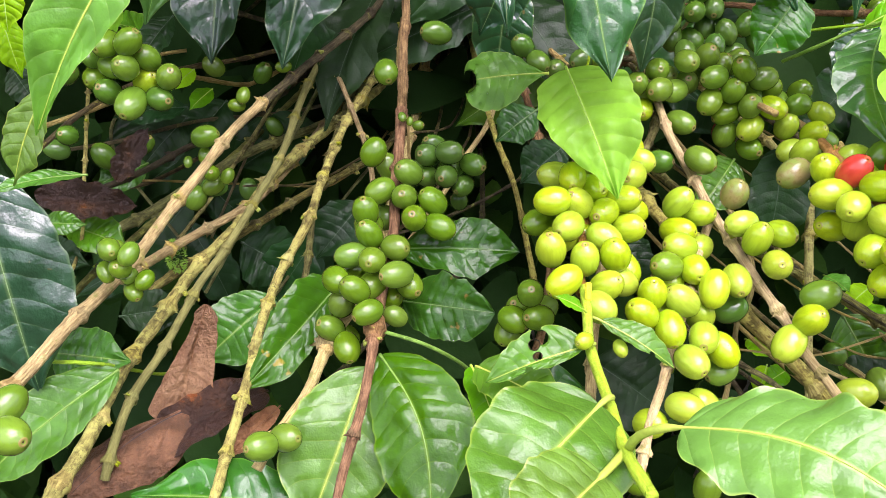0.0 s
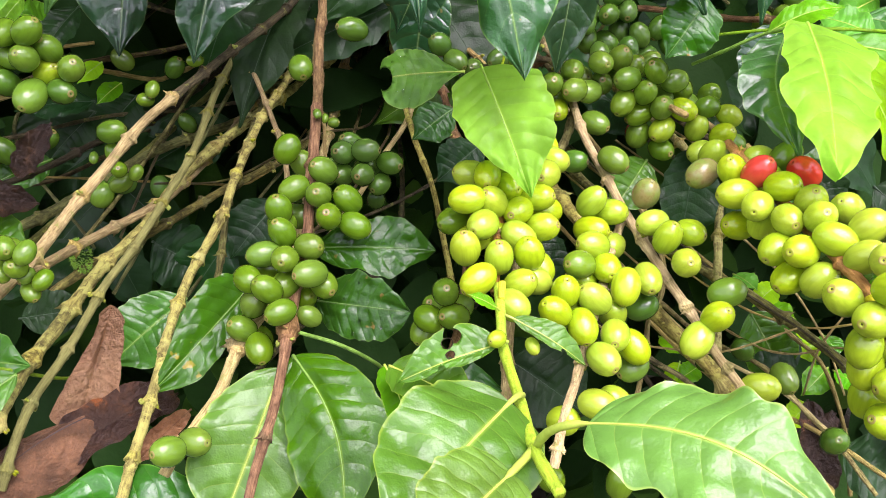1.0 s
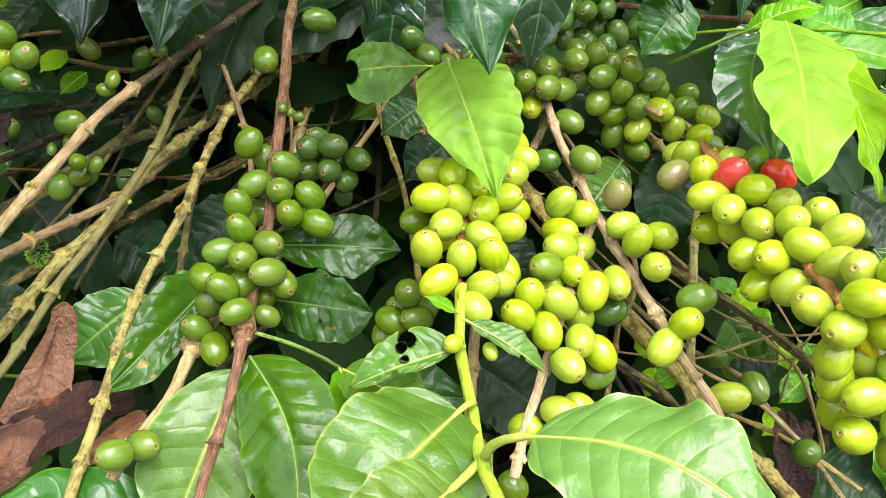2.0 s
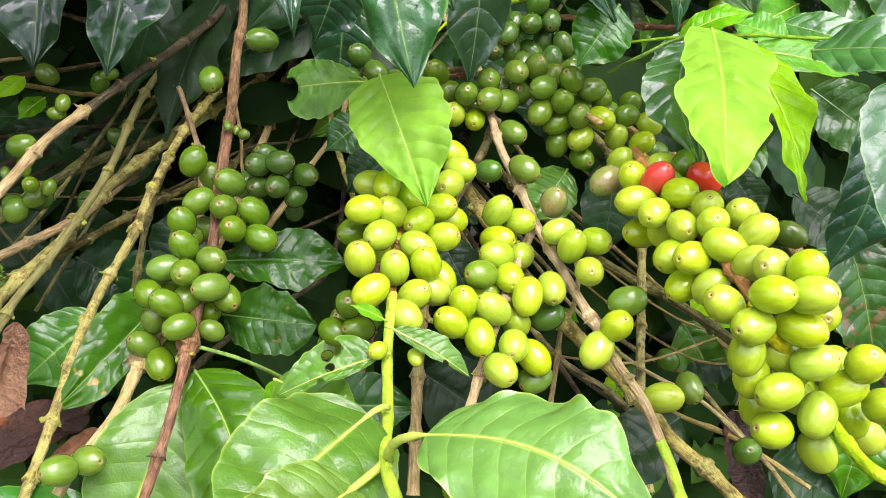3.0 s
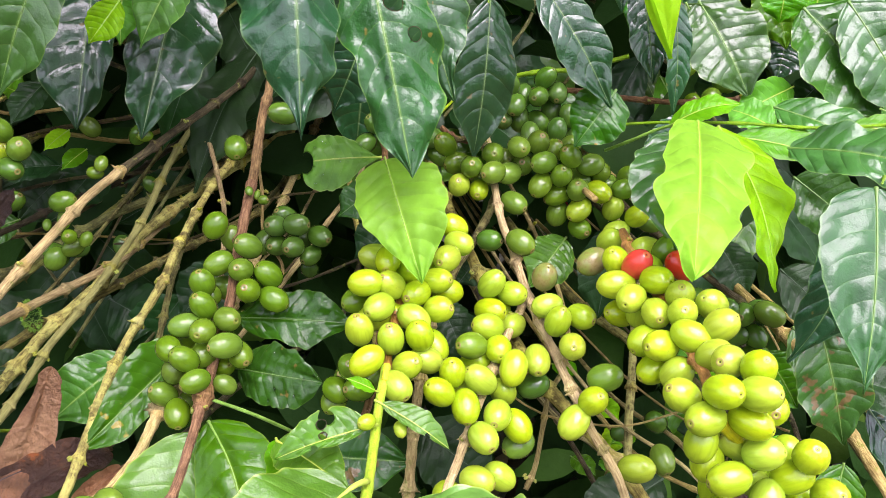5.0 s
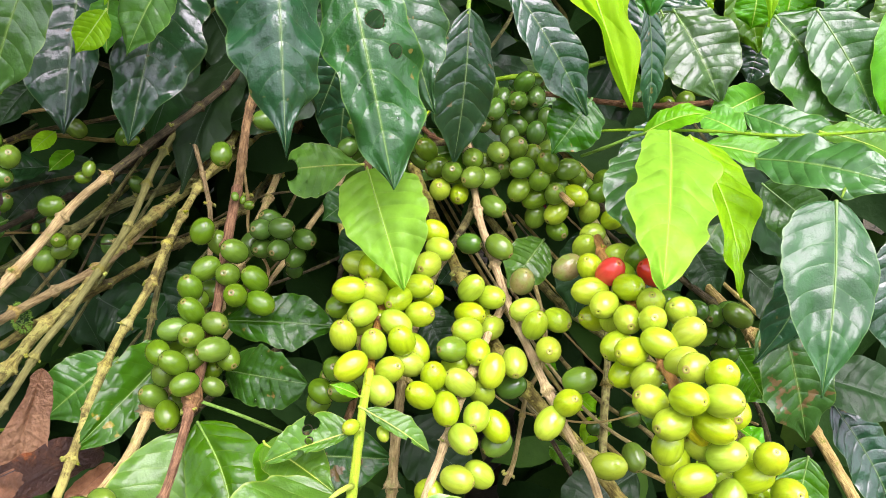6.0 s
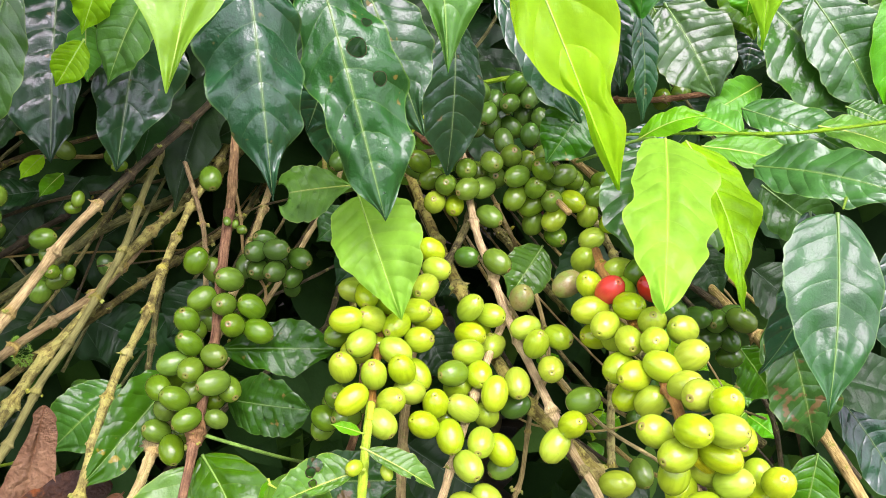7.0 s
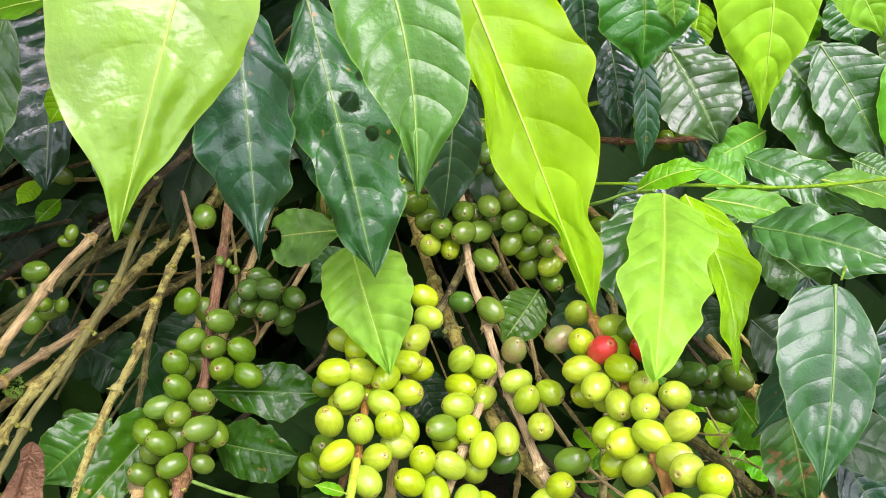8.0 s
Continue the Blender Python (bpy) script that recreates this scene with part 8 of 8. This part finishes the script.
leaf(bh7, (0.2877, 0.4073, 0.7512), (0.3246, 0.3846, 0.7376), (-0.1, -0.65, 0.93), 0.0489, "deep", p=0.6, q=0.6, label="dark leaf near the bottom")
leaf(bh4, (0.2943, 0.4296, 0.8775), (0.3283, 0.4017, 0.8343), (-0.1, -0.78, 0.75), 0.0396, "mid", p=0.6, q=0.6, label="dark green leaf with rain drops")
leaf(bh4, (0.2667, 0.4945, 0.8996), (0.2829, 0.4697, 0.8746), (-0.1, -0.78, 0.75), 0.0266, "deep", p=0.6, q=0.6, label="dark glossy leaf behind the bunch")
leaf(bh4, (0.3007, 0.4727, 0.8916), (0.3348, 0.4575, 0.863), (-0.1, -0.78, 0.75), 0.0393, "deep", p=0.6, q=0.6, label="dark leaf behind the bunch")
leaf(sh_near, (0.0602, 0.225, 1.1795), (0.0409, 0.1857, 1.1142), (0.3, -0.88, 0.76), 0.0330, "gloss", bow=0.05, fold=0.1, wave=0.05, fine=2, puff=0.004, shape=((5.4, 8.8, 11.6, 13.1, 13.5, 14.0, 13.4, 12.7, 10.2, 7.6, 5.6, 2.4, 1.0), (6.0, 10.0, 14.0, 17.2, 19.4, 20.8, 21.0, 19.7, 17.8, 15.6, 10.9, 5.3, 2.4)), label="large bright yellow-green leaf close by, shining with sky light")
leaf(sh_near, (0.0823, 0.252, 1.1607), (0.0944, 0.2163, 1.1068), (-0.1, -0.91, 0.62), 0.0270, "mid", sweep=-0.058, fold=0.15, wave=0.05, fine=2, shape=((4.5, 9.0, 11.5, 12.6, 12.6, 11.0, 4.4, 1.0), (6.0, 11.0, 14.0, 13.1, 10.0, 5.2, 1.8, 0.6)), label="bright green leaf with a wet edge hanging close by")
leaf(sh_near, (0.0947, 0.262, 1.1665), (0.1354, 0.2142, 1.0778), (0.06, -0.88, 0.79), 0.0320, "lime", fold=0.2, wave=0.14, fine=3, sweep=0.011, puff=0.004, shape=((7.3, 12.5, 16.8, 19.8, 19.0, 17.4, 20.3, 16.2, 15.9, 12.3, 6.6, 6.5, 3.4), (6.9, 11.8, 13.7, 13.7, 11.6, 8.3, 6.8, 8.7, 10.1, 7.8, 2.0, 1.6, 1.0)), label="long bright yellow-green young leaf with wavy edges")
leaf(sh_near2, (0.2187, 0.362, 1.1458), (0.2196, 0.341, 1.0719), (0, -0.91, 0.62), 0.0388, "lime", fine=2, wave=0.06, puff=0.005, shape=((7.0, 13.0, 16.0, 15.6, 12.2, 7.1, 2.9, 0.9), (9.0, 17.0, 21.8, 22.4, 17.6, 9.1, 2.9, 0.9)), label="bright yellow-green young leaf with a drip tip")
leaf(sh_near2, (0.2462, 0.3725, 1.1292), (0.2657, 0.3574, 1.1014), (0, -0.91, 0.62), 0.0248, "lime", p=0.55, q=0.65, label="yellow-green young leaf")
leaf(sh_near2, (0.2126, 0.5114, 1.111), (0.2189, 0.4991, 1.0411), (0, -0.88, 0.76), 0.0553, "wet", p=0.6, q=0.65, label="dark glossy green leaf")
leaf(sh_near2, (0.1828, 0.5289, 1.0947), (0.1935, 0.5178, 1.0322), (0, -0.88, 0.76), 0.0281, "dark", p=0.6, q=0.65, label="dark glossy green leaf")
leaf(sh_near2, (0.2038, 0.4301, 1.1103), (0.2103, 0.4255, 1.0846), (0, -0.88, 0.76), 0.0173, "bright", p=0.6, q=0.65, label="bright green leaf")
leaf(sh_top4, (-0.0737, 0.476, 1.0832), (-0.1248, 0.4636, 1.0703), (0, -0.42, 1.09), 0.0235, "bright", p=0.6, q=0.45, label="green leaf with wavy edge")
leaf(dead, (-0.1273, 0.4332, 0.8375), (-0.1479, 0.4046, 0.774), (0.3, -0.94, 0.42), 0.0300, "dead", fold=0.45, wave=0.06, bow=-0.06, stalk=0.001, fine=3, puff=0.02, shape=((7.5, 9.1, 10.6, 11.7, 12.3, 13.0, 14.3, 15.4, 16.5, 16.8, 16.3, 14.8, 11.2), (5.2, 4.6, 4.9, 5.6, 6.8, 8.3, 9.8, 11.0, 12.2, 13.4, 14.6, 15.4, 14.3)), name='blade')
leaf(dead, (-0.1195, 0.42, 0.7846), (-0.1864, 0.352, 0.7723), (-0.1, -0.76, 0.85), 0.0360, "dead3", fold=-0.25, wave=0.07, bow=0.06, sweep=0.06, stalk=0.003, fine=3, puff=0.012, shape=((8.0, 12.0, 14.5, 17.0, 19.5, 22.0, 24.0, 23.6, 22.4, 20.4, 17.3, 12.7, 7.8), (3.0, 3.6, 3.8, 4.0, 4.6, 5.6, 6.8, 8.3, 10.0, 12.0, 14.0, 14.2, 10.2)), name='blade')
leaf(dead, (-0.0918, 0.4216, 0.7745), (-0.1167, 0.3985, 0.7586), (0.2, -0.68, 0.73), 0.0135, "dead", fold=0.6, wave=0.1, p=0.4, q=0.3, bow=0.14, stalk=0.003, name='blade')
leaf(dead, (-0.0994, 0.428, 0.7817), (-0.1583, 0.3851, 0.7688), (0.1, -0.53, 1.01), 0.0300, "dead2", fold=0.5, wave=0.16, p=0.3, q=0.3, bow=0.12, drip=0, stalk=0.003, name='blade')
leaf(bg1, (-0.1853, 0.6252, 0.9501), (-0.2064, 0.6, 0.9225), (0, -0.88, 0.76), 0.0240, "deep", label="bluish green leaf in the shade")
# lime here, and bright at the last leaf on bg1, stand for light
leaf(bg1, (-0.2122, 0.6066, 0.96), (-0.2291, 0.5927, 0.9384), (0, -0.9, 0.67), 0.0165, "lime", label="yellow-green leaf, light from above put into its colour")
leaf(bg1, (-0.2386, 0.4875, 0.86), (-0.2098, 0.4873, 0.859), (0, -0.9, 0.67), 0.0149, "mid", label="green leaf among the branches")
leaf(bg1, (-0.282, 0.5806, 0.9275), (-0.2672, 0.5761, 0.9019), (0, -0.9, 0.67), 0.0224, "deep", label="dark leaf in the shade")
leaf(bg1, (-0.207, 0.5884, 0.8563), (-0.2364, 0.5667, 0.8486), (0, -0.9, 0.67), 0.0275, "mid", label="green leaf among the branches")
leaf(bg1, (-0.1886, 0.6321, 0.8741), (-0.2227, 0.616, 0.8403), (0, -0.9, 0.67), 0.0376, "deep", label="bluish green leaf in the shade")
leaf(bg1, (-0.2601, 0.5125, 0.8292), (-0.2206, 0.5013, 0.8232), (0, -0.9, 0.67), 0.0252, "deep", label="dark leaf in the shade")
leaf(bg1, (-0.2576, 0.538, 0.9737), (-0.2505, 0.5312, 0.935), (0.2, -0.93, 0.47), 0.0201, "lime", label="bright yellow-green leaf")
leaf(bg1, (-0.2833, 0.6392, 0.9145), (-0.3068, 0.6254, 0.8936), (0, -0.9, 0.67), 0.0286, "bright", label="green leaf, light from above put into its colour")
leaf(dead_two, (-0.1952, 0.5268, 0.8526), (-0.2495, 0.5093, 0.8685), (0, -0.92, 0.57), 0.0249, "dead2", fold=0.6, wave=0.3, p=0.7, q=0.6, drip=0, name='blade')
leaf(dead_two, (-0.1897, 0.5544, 0.8941), (-0.21, 0.5391, 0.865), (0.3, -0.92, 0.57), 0.0183, "dead2", fold=0.6, wave=0.3, p=0.7, q=0.6, drip=0, name='blade')
# spots of light in the background, made as small lime and bright leaves
leaf(bg1, (-0.0818, 0.6297, 0.9754), (-0.095, 0.6076, 0.9654), (0.2, -0.88, 0.76), 0.0140, "bright", stalk=0.001, wave=0.06, label="small leaf in a bright colour that stands in for light")
leaf(bg1, (-0.1737, 0.619, 0.9148), (-0.1845, 0.5972, 0.9063), (0.2, -0.88, 0.76), 0.0143, "lime", stalk=0.001, wave=0.06, label="small leaf in a bright colour that stands in for light")
leaf(bg1, (-0.1621, 0.6166, 0.9013), (-0.1734, 0.5948, 0.8931), (0.2, -0.88, 0.76), 0.0144, "bright", stalk=0.001, wave=0.06, label="small leaf in a bright colour that stands in for light")
# light through gaps, put in as small leaves of mostly brighter kinds
leaf(bz0, (0.3312, 0.5658, 0.7286), (0.3428, 0.5429, 0.7139), (0.1, -0.55, 0.91), 0.0254, "lime", wave=0.08, stalk=0.002, label="small leaf coloured to look lit through a gap")
leaf(bz0, (0.364, 0.5605, 0.6983), (0.3346, 0.5385, 0.6885), (0.1, -0.55, 0.91), 0.0224, "bright", wave=0.08, stalk=0.002, label="small leaf coloured to look lit through a gap")
leaf(bz0, (0.3117, 0.5725, 0.7664), (0.2862, 0.5512, 0.7608), (0.1, -0.55, 0.91), 0.0194, "lime", wave=0.08, stalk=0.002, label="small leaf coloured to look lit through a gap")
leaf(bz0, (0.2448, 0.5615, 0.704), (0.232, 0.5391, 0.6921), (0.1, -0.55, 0.91), 0.0187, "lime", wave=0.08, stalk=0.002, label="small leaf coloured to look lit through a gap")
leaf(bz0, (0.2343, 0.5563, 0.6745), (0.2412, 0.536, 0.6747), (0.1, -0.55, 0.91), 0.0145, "bright", wave=0.08, stalk=0.002, label="small leaf coloured to look lit through a gap")
leaf(bz0, (0.2785, 0.5741, 0.7752), (0.2886, 0.5534, 0.7733), (0.1, -0.55, 0.91), 0.0192, "bright", wave=0.08, stalk=0.002, label="small leaf coloured to look lit through a gap")
leaf(bz0, (0.1889, 0.5704, 0.7546), (0.2058, 0.5506, 0.7576), (0.1, -0.55, 0.91), 0.0160, "bright", wave=0.08, stalk=0.002, label="small leaf coloured to look lit through a gap")
leaf(bz0, (0.3037, 0.5696, 0.7498), (0.3216, 0.5495, 0.751), (0.1, -0.55, 0.91), 0.0195, "bright", wave=0.08, stalk=0.002, label="small leaf coloured to look lit through a gap")
leaf(bz0, (0.3522, 0.5551, 0.668), (0.3269, 0.5337, 0.6615), (0.1, -0.55, 0.91), 0.0227, "lime", wave=0.08, stalk=0.002, label="small leaf coloured to look lit through a gap")
leaf(bz0, (0.2099, 0.5565, 0.6755), (0.2262, 0.5359, 0.6738), (0.1, -0.55, 0.91), 0.0189, "mid", wave=0.08, stalk=0.002, label="small leaf coloured to look lit through a gap")
leaf(bz0, (0.22, 0.5471, 0.7375), (0.2341, 0.5264, 0.7354), (0.1, -0.55, 0.91), 0.0193, "lime", wave=0.08, stalk=0.002, label="small leaf coloured to look lit through a gap")
leaf(bz0, (0.2516, 0.5429, 0.7135), (0.2293, 0.523, 0.7161), (0.1, -0.55, 0.91), 0.0172, "bright", wave=0.08, stalk=0.002, label="small leaf coloured to look lit through a gap")
leaf(bz0, (0.3582, 0.5421, 0.709), (0.3735, 0.5209, 0.7042), (0.1, -0.55, 0.91), 0.0233, "bright", wave=0.08, stalk=0.002, label="small leaf coloured to look lit through a gap")
leaf(bz0, (0.3441, 0.5473, 0.7385), (0.3469, 0.526, 0.7332), (0.1, -0.55, 0.91), 0.0195, "mid", wave=0.08, stalk=0.002, label="small leaf coloured to look lit through a gap")
leaf(dead_low, (0.2658, 0.422, 0.7769), (0.2748, 0.3939, 0.7322), (-0.3, -0.92, 0.57), 0.0202, "dead2", fold=0.5, wave=0.2, p=0.4, q=0.3, drip=0, name='blade', fine=2)
leaf(dead_low, (0.2901, 0.4293, 0.7604), (0.2679, 0.4179, 0.7532), (0.3, -0.92, 0.57), 0.0167, "dead2", fold=0.5, wave=0.3, p=0.4, q=0.3, drip=0, name='blade')
leaf(sh_r, (0.317, 0.5499, 0.9836), (0.2766, 0.5367, 0.9665), (0, -0.92, 0.57), 0.0261, "bright", p=0.5, q=0.6, label="bright green leaf seen from below")
leaf(sh_r, (0.3435, 0.5654, 0.9854), (0.3181, 0.5559, 0.96), (0, -0.92, 0.57), 0.0262, "deep", p=0.5, q=0.6, label="dark leaf in the shade of broader ones")
leaf(sh_r, (0.2865, 0.4541, 0.9585), (0.3247, 0.4394, 0.9329), (-0.1, -0.97, 0.27), 0.0349, "lush", p=0.5, q=0.6, label="dark green leaf under a wavy one")
leaf(sh_r, (0.2401, 0.5075, 0.9733), (0.2112, 0.4824, 0.9466), (-0.1, -0.9, 0.67), 0.0263, "dark", p=0.5, q=0.6, label="dark green leaf behind the young ones")
leaf(sh_r, (0.2794, 0.4875, 0.9753), (0.3062, 0.4651, 0.9633), (-0.1, -0.86, 0.86), 0.0208, "mid", p=0.5, q=0.6, label="green leaf under the shoot")
leaf(sh_r, (0.3555, 0.5091, 0.9829), (0.384, 0.4969, 0.9709), (-0.1, -0.86, 0.86), 0.0205, "mid", p=0.5, q=0.6, label="green leaf beside the shoot")
leaf(sh_up, (0.268, 0.5804, 1.0413), (0.2528, 0.5652, 1.0132), (-0.1, -0.86, 0.86), 0.0324, "dark", p=0.5, q=0.6, label="dark glossy leaf high in the bush")
leaf(sh_up, (0.2349, 0.581, 1.045), (0.2131, 0.5641, 1.0068), (-0.05, -0.88, 0.76), 0.0341, "wet", p=0.5, q=0.6, label="glossy leaf high in the bush")
leaf(sh_up, (0.3199, 0.6004, 1.0398), (0.3191, 0.596, 1.0148), (-0.1, -0.86, 0.86), 0.0301, "bright", p=0.5, q=0.6, label="bright leaf high in the bush")
leaf(sh_up, (0.318, 0.6314, 1.0428), (0.3351, 0.6126, 0.9937), (-0.1, -0.9, 0.67), 0.0404, "mid", p=0.5, q=0.65, wave=0.12, label="leaf high up in the back of the bush")
leaf(sh_up, (0.3562, 0.6323, 1.0481), (0.3508, 0.615, 1.0071), (-0.1, -0.9, 0.67), 0.0363, "bright", p=0.5, q=0.65, wave=0.12, label="leaf high up in the back of the bush")
leaf(sh_up, (0.2892, 0.6315, 1.0435), (0.2836, 0.615, 1.0074), (-0.1, -0.9, 0.67), 0.0257, "lime", p=0.5, q=0.65, wave=0.12, label="leaf high up in the back of the bush")
leaf(sh_up, (0.3764, 0.6134, 1.0559), (0.3879, 0.5975, 1.0234), (-0.1, -0.9, 0.67), 0.0390, "wet", p=0.5, q=0.65, wave=0.12, label="leaf high up in the back of the bush")
leaf(sh_up, (0.4209, 0.6019, 1.0485), (0.4089, 0.584, 1.0041), (-0.1, -0.9, 0.67), 0.0349, "mid", p=0.5, q=0.65, wave=0.12, label="leaf high up in the back of the bush")
leaf(sh_up, (0.2677, 0.6416, 1.0429), (0.2566, 0.6256, 1.0099), (-0.1, -0.9, 0.67), 0.0325, "mid", p=0.5, q=0.65, wave=0.12, label="leaf high up in the back of the bush")
leaf(sh_up, (0.3425, 0.6345, 1.0029), (0.3355, 0.6184, 0.969), (-0.1, -0.9, 0.67), 0.0334, "dark", p=0.5, q=0.65, wave=0.12, label="leaf high up in the back of the bush")

# ---- leafy shoots behind the fruiting branches, shade put into their leaf colour ----
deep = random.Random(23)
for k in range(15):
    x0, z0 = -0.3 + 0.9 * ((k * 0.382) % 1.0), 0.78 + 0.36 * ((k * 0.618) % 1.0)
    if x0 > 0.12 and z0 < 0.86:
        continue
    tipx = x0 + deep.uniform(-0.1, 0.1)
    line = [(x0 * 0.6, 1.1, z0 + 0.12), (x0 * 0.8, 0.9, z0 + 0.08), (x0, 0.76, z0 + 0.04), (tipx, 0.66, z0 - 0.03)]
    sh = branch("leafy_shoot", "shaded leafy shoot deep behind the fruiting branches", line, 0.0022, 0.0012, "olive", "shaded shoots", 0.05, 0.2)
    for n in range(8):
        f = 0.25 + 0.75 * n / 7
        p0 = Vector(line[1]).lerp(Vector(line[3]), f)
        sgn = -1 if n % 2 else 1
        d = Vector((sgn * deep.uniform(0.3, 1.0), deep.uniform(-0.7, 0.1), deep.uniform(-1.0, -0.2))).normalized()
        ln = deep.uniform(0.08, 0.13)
        # shoots on the left get only leaves coloured as if shaded
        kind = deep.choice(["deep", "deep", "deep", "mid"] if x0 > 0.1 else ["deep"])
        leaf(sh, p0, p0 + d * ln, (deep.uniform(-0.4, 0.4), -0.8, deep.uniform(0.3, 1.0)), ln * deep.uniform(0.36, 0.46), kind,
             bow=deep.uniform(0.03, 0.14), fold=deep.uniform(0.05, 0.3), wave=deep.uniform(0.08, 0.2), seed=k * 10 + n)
